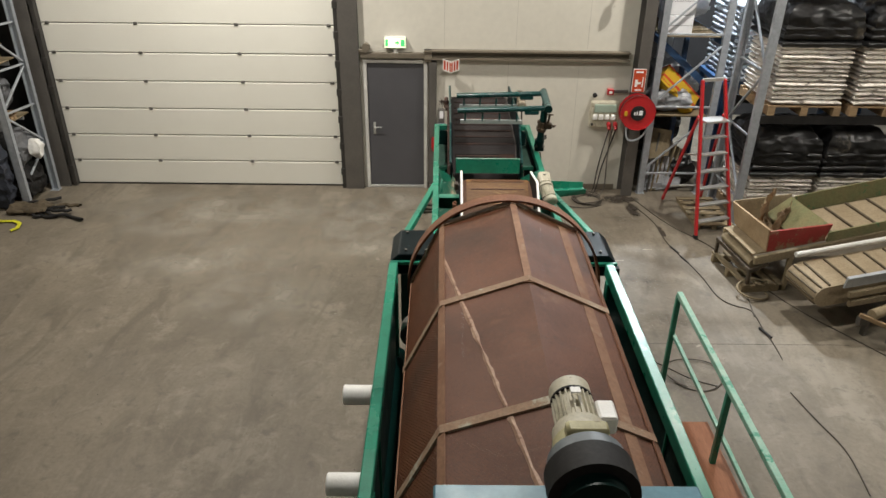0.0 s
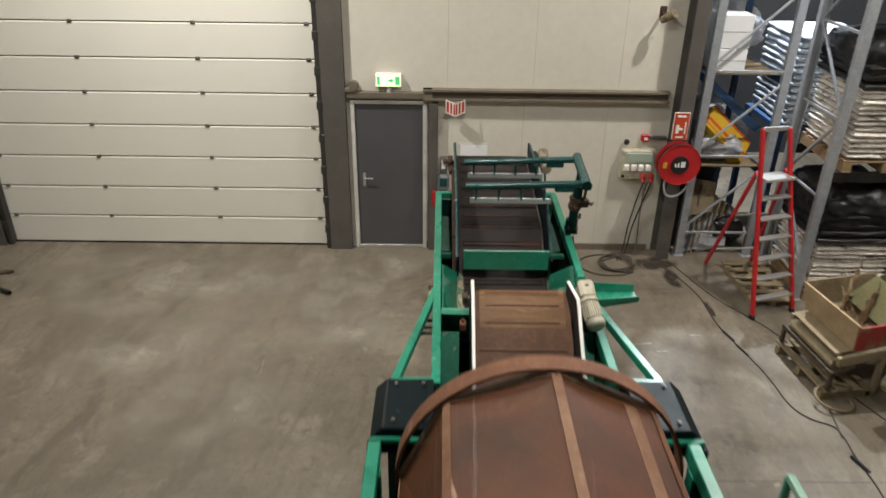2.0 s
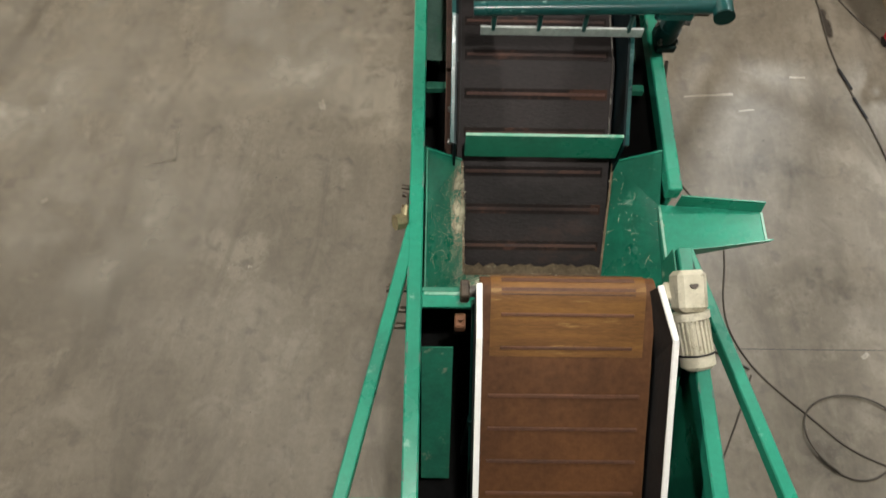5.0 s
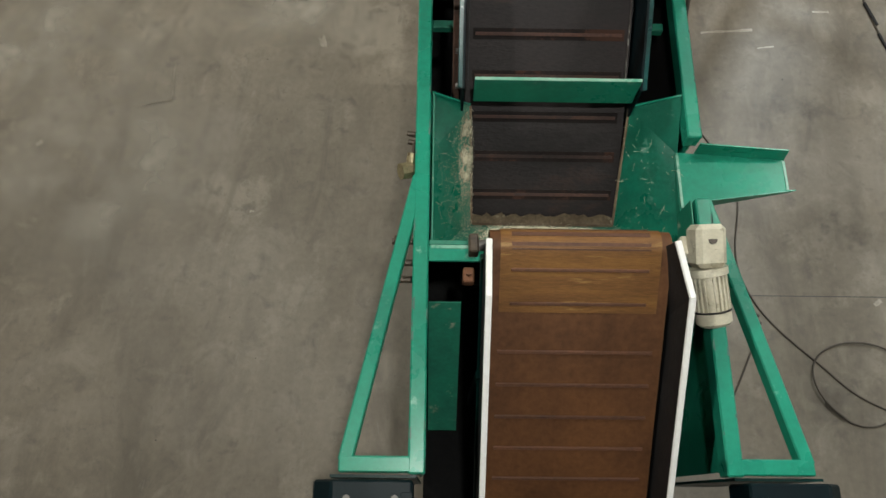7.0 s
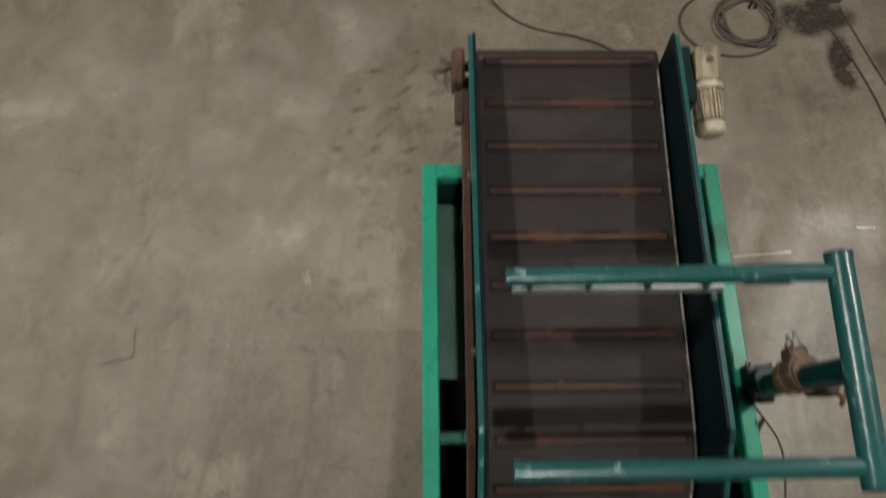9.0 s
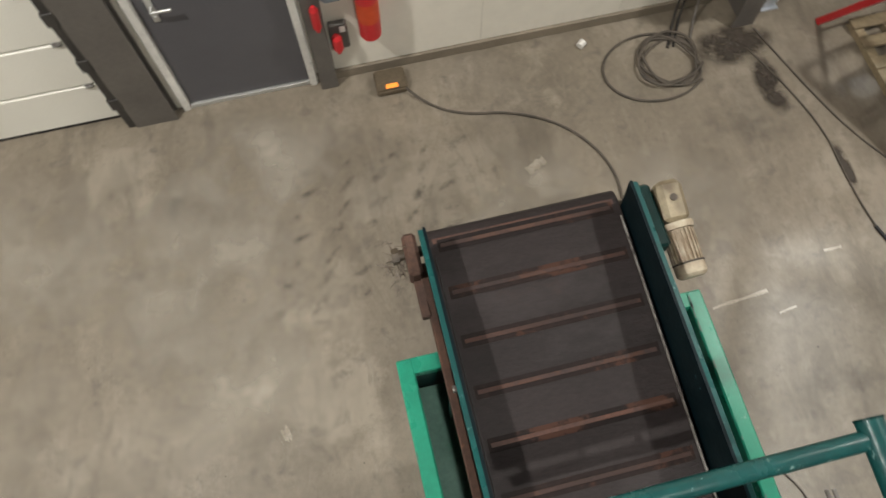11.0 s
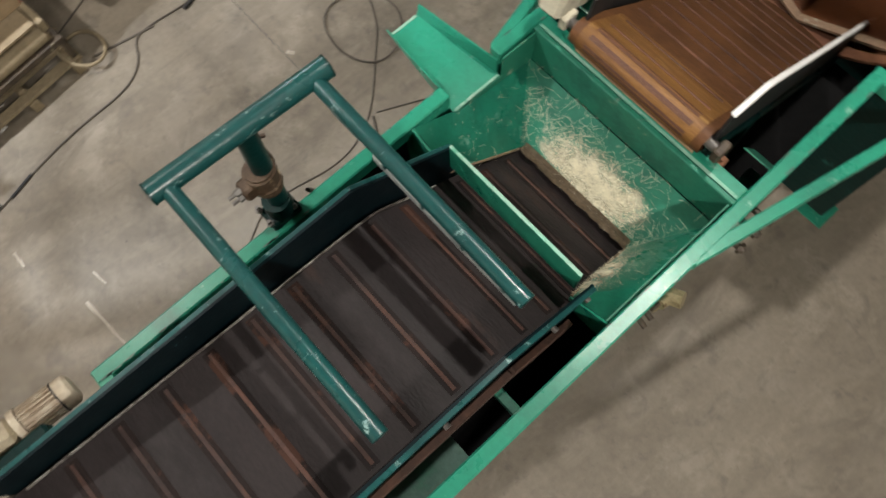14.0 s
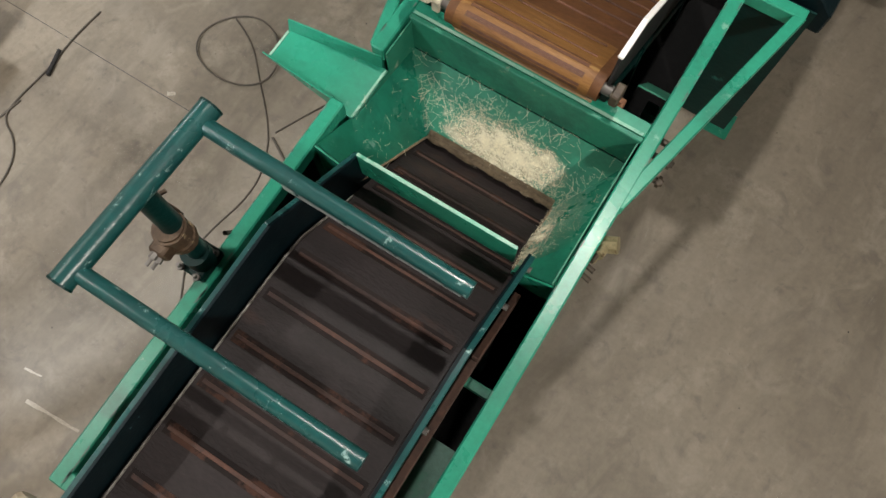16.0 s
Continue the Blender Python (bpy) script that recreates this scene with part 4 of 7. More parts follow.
# each side: an upright wall under the rail, a folded corner triangle and a tilted cheek down to the belt
CHEEKS = []
for xo, x2, x3 in ((-0.108, 0.075, 0.058), (0.933, 0.715, 0.737)):
    inw = Vector((0.010 if xo < 0.4 else -0.010, 0, 0))
    p1, p2 = Vector((xo, 5.983, RZ - 0.02)), Vector((xo, 6.63, RZ - 0.012))
    s1, s2, s3 = Vector((xo, 5.983, ST)), Vector((x2, 6.22, 1.555)), Vector((x3, 6.63, 1.885))
    s4 = Vector((xo, 6.40, 1.905)) if xo < 0.4 else Vector((xo, 6.425, 1.864))
    CHEEKS.append((s1, s4, s2, s3))
    if xo < 0.4:
        part("hopper_wall", sheet(NB(), (p1 + inw, p2 + inw, s4 + inw, s1 + inw), 0.006), M_GREEN2, hop)
    else:                                   # cut out for the side chute
        cut, low = Vector((xo, CHUTE_Y0 - 0.004, RZ - 0.018)), s1.lerp(s4, (CHUTE_Y0 - 0.004 - s1.y) / (s4.y - s1.y))
        part("hopper_wall", sheet(NB(), (p1 + inw, cut + inw, low + inw, s1 + inw), 0.006), M_GREEN2, hop)
        part("hopper_wall", sheet(NB(), (low + inw, Vector((xo, CHUTE_Y0, 1.861)) + inw, Vector((xo, s4.y, 1.863)) + inw, s4 + inw - Vector((0, 0, 0.004))), 0.006), M_GREEN2, hop)
    tri = NB()
    k = [tri.verts.new(v) for v in (p2, s3, s4)]
    tri.faces.new(k if xo < 0.4 else k[::-1])
    bmesh.ops.solidify(tri, geom=list(tri.faces), thickness=0.005)
    part("corner_fold", tri, M_GREEN, hop, "flat folded corner plate")
    bm = NB()
    side = 1 if xo < 0.4 else -1
    rows = [[bm.verts.new(s1.lerp(s4, i / 8).lerp(s2.lerp(s3, i / 8), j / 4)) for j in range(5)] for i in range(9)]
    for a, b in zip(rows, rows[1:]):
        for j in range(4):
            bm.faces.new((a[j], a[j + 1], b[j + 1], b[j]) if side > 0 else (a[j], b[j], b[j + 1], a[j + 1]))
    bmesh.ops.solidify(bm, geom=list(bm.faces), thickness=0.005)
    part("hopper_cheek", bm, M_GREEN, hop, "green cheek plate with straw dust", True)
    part("worn_edge", beam(NB(), s2 + Vector((0, 0, 0.004)), s3 + Vector((0, 0, 0.004)), 0.010, 0.006, 0.0), M_LIP, hop, "pale worn lower edge")
    bm = NB()
    prism(bm, [(xo, RZ - 0.012), (x3, 1.89), (x3, 1.78), (xo, 1.78)], "y", 6.633, 6.641)
    part("hopper_corner", bm, M_GREEN, hop)
part("divider_plate", box(NB(), 0.064, 0.732, 6.612, 6.627, 1.955, 2.118, 0.004), M_GREEN, hop, "green divider plate with a worn top edge")
part("worn_edge", box(NB(), 0.065, 0.731, 6.613, 6.626, 2.1175, 2.121), M_WORNGREEN, hop, "worn pale top edge")
part("worn_edge", box(NB(), -0.10, 0.925, 5.944, 5.957, RZ - 0.0025, RZ + 0.0005), M_WORNGREEN, hop, "worn pale top edge")
random.seed(9)
bm = NB()
rows = []
for i in range(30):
    x = 0.078 + 0.63 * i / 29
    d = random.uniform(-0.006, 0.006)
    rows.append([bm.verts.new(q) for q in ((x, 6.196, 1.600), (x, 6.214 + d * 0.3, 1.584), (x, 6.234 + d, 1.590 + d * 0.4), (x, 6.248 + d * 1.5, 1.604 + d))])
for a, b in zip(rows, rows[1:]):
    for j in range(3):
        bm.faces.new((a[j], b[j], b[j + 1], a[j + 1]))
bmesh.ops.solidify(bm, geom=list(bm.faces), thickness=0.004)
part("rubber_lip", bm, M_LIP, hop, "frayed pale rubber lip", True)
# brass valve on the outside of the hopper
bm = NB()
tube(bm, (-0.155, 6.36, 1.83), (-0.235, 6.33, 1.86), 0.036, 8)
tube(bm, (-0.195, 6.345, 1.845), (-0.185, 6.41, 1.87), 0.022, 14)
box(bm, -0.195, -0.165, 6.37, 6.43, 1.80, 1.85, 0.008)
vb = part("hydraulic_valve", bm, M_VALVE, tr, "dirty brass valve block on the rail", True)
part("valve_stem", tube(NB(), (-0.182, 6.41, 1.87), (-0.176, 6.45, 1.885), 0.010, 8), M_GREASY, vb)
for x, y in ((-0.155, 6.46), (-0.160, 6.50)):
    part("pipe_nipple", tube(NB(), (x, y, 1.86), (x - 0.05, y + 0.01, 1.86), 0.012, 8), M_GREASY, vb)
for y in (5.93, 6.02, 5.86):
    bm = NB()
    tube(bm, (-0.17, y, 1.86), (-0.26, y, 1.86), 0.014, 10)
    tube(bm, (-0.235, y, 1.86), (-0.25, y, 1.86), 0.024, 6)
    part("threaded_rod", bm, M_GREASY, tr)

# straw left in the hopper
random.seed(5)
bm = NB()


def straw(p, n, size):
    """A thin dry blade lying on a surface of normal n."""
    n = Vector(n).normalized()
    t = n.orthogonal().normalized()
    t = Matrix.Rotation(random.uniform(0, 6.283), 3, n) @ t
    L = random.uniform(0.3, 1.0) * size
    w = n.cross(t) * (0.0007 if size < 0.03 else 0.00055)
    p = Vector(p) + n * random.uniform(0.004, 0.012)
    mid = p + t * L * 0.5 + n.cross(t) * random.uniform(-0.2, 0.2) * L + n * random.uniform(0, 0.004)
    e = p + t * L
    v = [bm.verts.new(q) for q in (p - w, p + w, mid + w, e + w * 0.4, e - w * 0.4, mid - w)]
    bm.faces.new((v[0], v[1], v[2], v[5]))
    bm.faces.new((v[5], v[2], v[3], v[4]))


SLOPE_N = Vector((0, 0.698, 0.716))


def on_slope(u, w):
    x_l, x_r = -0.10 + 0.175 * w, 0.93 - 0.215 * w
    return (x_l + (x_r - x_l) * u, 5.986 + 0.236 * w, ST + 0.002 - 0.23 * w)


for i in range(4200):                        # short chaff, packed in the middle
    u = min(max(random.gauss(0.44, 0.15), 0.02), 0.98)
    w = min(max(random.gauss(0.64 - 0.25 * (u - 0.44), 0.16), 0.02), 0.93)
    straw(on_slope(u, w), SLOPE_N, 0.016)
for i in range(420):                         # long loose blades round it
    u = min(max(random.gauss(0.55, 0.27), 0.03), 0.97)
    w = min(max(random.gauss(0.52, 0.26), 0.05), 0.93)
    straw(on_slope(u, w), SLOPE_N, 0.085)
for (s1, p2, s2, s3), many in zip(CHEEKS, (900, 36)):
    n = (p2 - s1).cross(s2 - s1)
    n = n if n.z > 0 else -n
    for i in range(many):
        u, w = random.random(), 1 - abs(random.gauss(0, 0.28 if many > 500 else 0.6))
        if w > 0.05:
            straw(s1.lerp(p2, u).lerp(s2.lerp(s3, u), w), n, 0.014)
    for i in range(40 if many > 500 else 16):
        u, w = random.uniform(0.1, 0.95), random.uniform(0.1, 0.95)
        straw(s1.lerp(p2, u).lerp(s2.lerp(s3, u), w), n, 0.075)
part("straw", bm, M_STRAW, hop, "loose pale straw and dust")["kind"] = "stuff"


def film(name, parent, centre, u, v, material, label="", lift=0.0035):
    """A thin film over a flat surface: centre, half axes u and v."""
    c, u, v = Vector(centre), Vector(u), Vector(v)
    n = u.cross(v).normalized()
    if n.z < 0:
        n = -n
    c = c + n * lift
    me = bpy.data.meshes.new(name)
    vs, uvs = [c], [(0, 0)]
    for k in range(20):
        a = 2 * math.pi * k / 20
        vs.append(c + u * math.cos(a) + v * math.sin(a))
        uvs.append((math.cos(a), math.sin(a)))
    me.from_pydata([tuple(p) for p in vs], [], [(0, 1 + k, 1 + (k + 1) % 20) for k in range(20)])
    lay = me.uv_layers.new(name="UVMap")
    for loop in me.loops:
        lay.data[loop.index].uv = uvs[loop.vertex_index]
    me.materials.append(material)
    ob = new(name, me)
    if parent is not None:
        ob.parent = parent
        ob.matrix_parent_inverse = parent.matrix_world.inverted() if parent.type == "EMPTY" else Matrix()
    if label:
        ob["label"] = label
    return ob


for (u, w), a, b in (((0.44, 0.60), 0.30, 0.135), ((0.38, 0.64), 0.20, 0.105), ((0.56, 0.66), 0.17, 0.085), ((0.28, 0.52), 0.13, 0.085), ((0.48, 0.70), 0.20, 0.07), ((0.72, 0.72), 0.12, 0.05)):
    film("straw_dust", hop, on_slope(u, w), (a, 0, 0), Vector((0, 0.716, -0.698)) * b, M_STRAWFILM, "pale caked straw dust", 0.006 + 0.001 * a * 10)
s1, s4, s2, s3 = CHEEKS[0]
m0, m1 = s1.lerp(s4, 0.66), s2.lerp(s3, 0.66)
film("straw_dust", hop, m0.lerp(m1, 0.84), (s3 - s2) * 0.42, (m1 - m0) * 0.22, M_STRAWFILM, "pale caked straw dust", 0.009)

# ---- conveyors ----
def offset_profile(pts, d):
    """The line pts (y, z) moved by d to its upper side."""
    out = []
    for i, p in enumerate(pts):
        a, b = pts[max(i - 1, 0)], pts[min(i + 1, len(pts) - 1)]
        t = Vector((b[0] - a[0], b[1] - a[1])).normalized()
        out.append((p[0] - t.y * d, p[1] + t.x * d))
    return out


def belt_mesh(bm, pts, x0, x1, r):
    """Closed belt loop: the upper run pts, round the end rollers, and back below."""
    def arc(c, a0, a1):
        return [(c[0] + r * math.cos(radians(a)), c[1] + r * math.sin(radians(a))) for a in np.linspace(a0, a1, 9)]
    t0 = math.degrees(math.atan2(pts[1][1] - pts[0][1], pts[1][0] - pts[0][0]))
    t1 = math.degrees(math.atan2(pts[-1][1] - pts[-2][1], pts[-1][0] - pts[-2][0]))
    mid = offset_profile(pts, -r)
    low = offset_profile(pts, -2 * r)
    loop = list(pts) + arc(mid[-1], t1 + 90, t1 - 90)[1:-1] + low[::-1] + arc(mid[0], t0 + 270, t0 + 90)[1:-1]
    rows = [[bm.verts.new((x, y, z)) for x in (x0, x1)] for y, z in loop]
    for i in range(len(rows)):
        a, b = rows[i], rows[(i + 1) % len(rows)]
        bm.faces.new((a[0], a[1], b[1], b[0]))
    bmesh.ops.recalc_face_normals(bm, faces=bm.faces)
    return mid


def along(pts, s):
    for a, b in zip(pts, pts[1:]):
        L = math.dist(a, b)
        if s <= L:
            t = s / L
            return (a[0] + (b[0] - a[0]) * t, a[1] + (b[1] - a[1]) * t), math.atan2(b[1] - a[1], b[0] - a[0])
        s -= L
    return None


# lower brown conveyor out of the drum
A = [(4.30, 1.035), (5.885, 2.155)]
ca = thing("discharge_conveyor", (0.44, 5.1, 1.012), "brown dusty belt conveyor with white-edged black guards", "conveyor")
bm = NB()
HEAD_R = 0.058
mid = belt_mesh(bm, A, 0.112, 0.768, HEAD_R)
belt_a = part("belt", bm, M_BELTA, ca, "brown dusty cleated belt", True)
for s in [0.06 + 0.135 * k for k in range(12)]:
    (y, z), a = along(A, s)
    part("cleat", beam(NB(), (0.15, y, z + 0.004), (0.73, y, z + 0.004), 0.012, 0.010, 0.002, up=(0, -math.sin(a), math.cos(a))), M_CLEATA, belt_a)
# dusty stretch over the head roller, the lamp's golden sheen put into its colour
bm = NB()
c = mid[-1]
t1 = math.degrees(math.atan2(A[1][1] - A[0][1], A[1][0] - A[0][0]))
loop = [along(A, s)[0] for s in (1.705, 1.78, 1.85, 1.92)]
loop = [(y - 0.0045 * math.sin(radians(t1)), z + 0.0045 * math.cos(radians(t1))) for y, z in loop]
loop += [(c[0] + (HEAD_R + 0.0045) * math.cos(radians(a)), c[1] + (HEAD_R + 0.0045) * math.sin(radians(a))) for a in np.linspace(t1 + 90, t1 - 60, 10)]
rows = [[bm.verts.new((x, y, z)) for x in (0.150, 0.730)] for y, z in loop]
for a, b in zip(rows, rows[1:]):
    bm.faces.new((a[0], a[1], b[1], b[0]))
bmesh.ops.recalc_face_normals(bm, faces=bm.faces)
part("dusty_lining", bm, M_YELBELT, belt_a, "yellow-brown dusty belt stretch with a painted lamp sheen", True)
for a in np.linspace(t1 + 84, t1 - 50, 7) + np.array([0, 5, -6, 7, -3, 4, -5]):
    p = Vector((0, c[0] + (HEAD_R + 0.0052) * math.cos(radians(a)), c[1] + (HEAD_R + 0.0052) * math.sin(radians(a))))
    part("cleat", beam(NB(), p + Vector((0.19, 0, 0)), p + Vector((0.69, 0, 0)), random.uniform(0.005, 0.013), 0.002, 0.0, up=(0, math.cos(radians(a)), math.sin(radians(a)))), M_CLEATA, belt_a)
part("scraper_strip", beam(NB(), (0.125, c[0] + HEAD_R * 0.86, c[1] - HEAD_R * 0.72), (0.725, c[0] + HEAD_R * 0.86, c[1] - HEAD_R * 0.72), 0.007, 0.016, 0.002), M_WOOD, ca, "pale dusty scraper strip under the head roller")
for s in (1.735, 1.865):
    (y, z), a = along(A, s)
    part("cleat", beam(NB(), (0.19, y, z + 0.008), (0.69, y, z + 0.008), 0.012, 0.006, 0.002, up=(0, -math.sin(a), math.cos(a))), M_CLEATA, belt_a)
for x, x_end in ((0.098, 0.100), (0.790, 0.750)):
    bm = NB()
    prism(bm, [(4.30, 1.00), (5.70, 1.96), (5.685, 2.235), (4.20, 1.19)], "x", x - 0.006, x + 0.006)
    g = part("guard", bm, M_BLACK, ca, "black rubber side guard")
    bm = NB()
    sheet(bm, ((x, 5.69, 1.96), (x_end, 5.92, 2.09), (x_end, 5.885, 2.265), (x, 5.69, 2.238)), 0.012)
    part("guard_end", bm, M_BLACK, g, "bent-in end of the guard")
    bm = NB()
    up = (0, -math.sin(radians(t1)), math.cos(radians(t1)))
    beam(bm, (x, 5.69, 2.247), (x, 4.20, 1.197), 0.022, 0.014, 0.003, up=up)
    beam(bm, (x_end, 5.885, 2.273), (x, 5.685, 2.247), 0.022, 0.014, 0.003)
    part("edge_strip", bm, M_WHITE, g, "white edge strip")
bm = NB()
tube(bm, (0.06, c[0], c[1]), (0.82, c[0], c[1]), 0.022, 14)
part("axle", bm, M_STEEL, ca, "", True)
for x in (0.055, 0.825):
    bm = NB()
    box(bm, x - 0.018, x + 0.018, c[0] - 0.036, c[0] + 0.036, c[1] - 0.034, c[1] + 0.034, 0.006)
    part("bearing", bm, M_GREASY if x < 0.4 else M_CREAM, ca, "greasy bearing block" if x < 0.4 else "pale bearing block")
bm = NB()
box(bm, 0.022, 0.066, 5.825, 5.885, 1.90, 1.955, 0.005)
tube(bm, (0.044, 5.855, 1.955), (0.044, 5.855, 1.975), 0.010, 8)
part("tension_block", bm, M_RUST, ca, "red-brown tensioner block")
gear_motor(ca, (0.888, 5.83, 2.150), (0.925, 5.64, 2.065), 0.064, (0.880, 5.975, 2.205), M_CREAM)
bm = NB()
for x in (0.10, 0.78):
    beam(bm, (x, 4.35, 0.96), (x, 5.90, 2.045), 0.03, 0.07)
    beam(bm, (x, 4.7, 1.012), (x, 4.7, 1.25), 0.04, 0.04, up=(0, 1, 0))
    beam(bm, (x, 5.5, 1.012), (x, 5.5, 1.80), 0.04, 0.04, up=(0, 1, 0))
part("conveyor_frame", bm, M_DKGREEN, ca)

# upper dark conveyor with rusty cleats
B = [(6.02, 1.395), (6.98, 2.115), (7.08, 2.142), (8.42, 2.240)]
cb = thing("incline_conveyor", (0.38, 7.2, 1.012), "dark cleated belt conveyor between teal side plates", "conveyor")
bm = NB()
mid = belt_mesh(bm, B, 0.036, 0.726, 0.062)
belt_b = part("belt", bm, M_BELT, cb, "dark worn rubber belt", True)
TOTAL = sum(math.dist(a, b) for a, b in zip(B, B[1:]))
s, k = 0.05, 0
while s < TOTAL:                             # each cleat: a low worn ridge with a rusty crest
    (y, z), a = along(B, s)
    up = (0, -math.sin(a), math.cos(a))
    n = Vector(up)
    bm = NB()
    beam(bm, Vector((0.062, y, z)) + n * 0.0008, Vector((0.698, y, z)) + n * 0.0008, 0.046, 0.003, 0.0, up=up)
    rg = part("cleat", bm, M_RIDGE, belt_b)
    bm = NB()
    beam(bm, Vector((0.072, y, z)) + n * 0.0045, Vector((0.688, y, z)) + n * 0.0034, 0.014, 0.003, 0.001, up=up)
    part("crest", bm, M_CLEAT, rg, "rusty crest of the cleat")
    s += 0.172
    k += 1
(y, z), a = along(B, TOTAL - 0.004)
part("cleat", beam(NB(), (0.046, y + 0.008, z - 0.004), (0.708, y + 0.008, z - 0.004), 0.022, 0.012, 0.003, up=(0, -math.sin(a), math.cos(a))), M_CLEAT, belt_b, "rusty end cleat")
for x, side in ((0.020, 1), (0.738, -1)):
    prof = [(6.60, 1.80), (7.02, 2.06), (8.40, 2.175), (8.425, 2.385), (7.04, 2.370), (6.60, 2.075)]
    bm = NB()
    prism(bm, prof, "x", x - 0.005, x + 0.005)
    g = part("side_plate", bm, M_NAVY, cb, "dark teal side plate with chipped edges")
    bm = NB()
    beam(bm, (x - side * 0.010, 8.42, 2.378), (x - side * 0.010, 7.04, 2.363), 0.024, 0.010, 0.002)
    beam(bm, (x - side * 0.010, 7.04, 2.363), (x - side * 0.010, 6.605, 2.072), 0.024, 0.010, 0.002)
    part("top_lip", bm, M_TEAL, g)
    bm = NB()
    off = [(y - 0.012 * 0, z + 0.014) for y, z in ((6.72, 1.925), (6.98, 2.118), (7.08, 2.144), (7.9, 2.203), (8.36, 2.237))]
    for p, q in zip(off, off[1:]):
        beam(bm, (x + side * 0.026, p[0], p[1] + 0.002), (x + side * 0.026, q[0], q[1] + 0.002), 0.004, 0.012, 0.0)
    part("skirt", bm, M_SKIRT if side < 0 else M_BLACK, g, "pale rubber skirt" if side < 0 else "black rubber skirt")
    for y, z in ((6.64, 2.03), (6.80, 2.04), (7.3, 2.24), (7.9, 2.30)):
        part("bolt", tube(NB(), (x - side * 0.030, y, z), (x - side * 0.004, y, z), 0.012, 8), M_STEEL, g)
    bm = NB()
    beam(bm, (x - side * 0.024, 6.70, 1.80), (x - side * 0.024, 7.02, 2.02), 0.03, 0.06, 0.004)
    beam(bm, (x - side * 0.024, 7.02, 2.02), (x - side * 0.024, 8.38, 2.155), 0.03, 0.06, 0.004)
    part("frame_bar", bm, M_DKRUST if side == 1 else M_DKGREEN, cb, "rust-stained frame bar" if side == 1 else "")
c = mid[-1]
bm = NB()
tube(bm, (-0.075, c[0], c[1]), (0.82, c[0], c[1]), 0.020, 12)
tube(bm, (-0.10, c[0], c[1]), (-0.075, c[0], c[1]), 0.030, 6)
part("axle", bm, M_GREASY, cb, "rusty axle end", True)
bm = NB()
box(bm, -0.055, -0.005, c[0] - 0.10, c[0] + 0.06, c[1] - 0.06, c[1] + 0.05, 0.012)
box(bm, -0.045, -0.010, c[0] - 0.24, c[0] - 0.10, c[1] - 0.045, c[1] - 0.005, 0.006)
part("bearing", bm, M_DKRUST, cb, "rusty bearing block with a tensioner")
random.seed(63)
bm = NB()
for i in range(90):                         # frayed fibres wound round the axle end
    p = Vector((random.uniform(-0.12, -0.03), c[0] + random.gauss(-0.02, 0.035), c[1] + random.gauss(0.0, 0.022)))
    q = p + Vector((random.uniform(-0.05, 0.03), random.uniform(-0.06, 0.05), random.uniform(-0.05, 0.02)))
    m = (p + q) / 2 + Vector((random.uniform(-0.015, 0.015), random.uniform(-0.015, 0.015), random.uniform(0, 0.012)))
    w = Vector((0.0012, 0.0012, 0.0008))
    v = [bm.verts.new(t_) for t_ in (p - w, p + w, m + w, q + w * 0.4, q - w * 0.4, m - w)]
    bm.faces.new((v[0], v[1], v[2], v[5]))
    bm.faces.new((v[5], v[2], v[3], v[4]))
part("fibre_tangle", bm, M_GREASY, cb, "frayed dark fibres on the axle end")["kind"] = "stuff"
mb = gear_motor(cb, (0.880, 8.28, 2.262), (0.885, 8.09, 2.232), 0.054, (0.884, 8.43, 2.290), M_DIRTCREAM, M_OLDMOTOR)
bm = NB()
box(bm, 0.755, 0.83, 8.20, 8.44, 2.17, 2.30, 0.01)
part("mount_flange", bm, M_DKGREEN, mb)
for y in (7.9, 6.9):
    z = 2.10 if y > 7.5 else 1.93
    for x in (0.0, 0.76):
        part("support_leg", beam(NB(), (x, y, 1.012), (x, y, z), 0.035, 0.035, up=(0, 1, 0)), M_DKGREEN, cb)

# teal swing frame over the belt
sf = thing("scraper_frame", (1.0, 7.2, RZ), "teal tubular swing frame with two arms over the belt", "scraper frame")
bm = NB()
tube(bm, (1.020, 6.860, 2.575), (1.047, 7.505, 2.575), 0.038, 20)
cr = part("crossbar", bm, M_TEAL, sf, "", True)
for p, q in (((1.0197, 6.853, 2.575), (1.020, 6.860, 2.575)), ((1.047, 7.505, 2.575), (1.0473, 7.512, 2.575))):
    part("end_cap", tube(NB(), p, q, 0.040, 20), M_DKGREEN, cr)
for y in (6.915, 7.457):
    bm = NB()
    tube(bm, (1.032, y, 2.570), (0.077, y, 2.535), 0.028, 18)
    ar = part("arm", bm, M_TEAL, sf, "teal arm with chipped paint", True)
    bm = NB()
    box(bm, 0.11, 0.76, y - 0.006, y + 0.006, 2.395, 2.440, 0.002)
    part("scraper_strip", bm, M_STRIP, ar, "worn grey-green metal scraper strip")
    for x in (0.16, 0.34, 0.52, 0.70):
        part("stub", tube(NB(), (x, y, 2.425), (x, y, 2.52), 0.010, 8), M_TEAL, ar)
    part("gusset", box(NB(), 0.78, 0.93, y - 0.02, y + 0.02, 2.50, 2.55, 0.01), M_TEAL, ar)
bm = NB()
tube(bm, (1.0, 7.21, 2.06), (1.035, 7.18, 2.56), 0.038, 16)
tube(bm, (1.0, 7.22, 2.04), (1.003, 7.22, 2.12), 0.052, 16)
box(bm, 0.955, 1.05, 7.16, 7.29, RZ, RZ + 0.045, 0.008)
po = part("post", bm, M_DKGREEN, sf, "dark green pivot post", True)
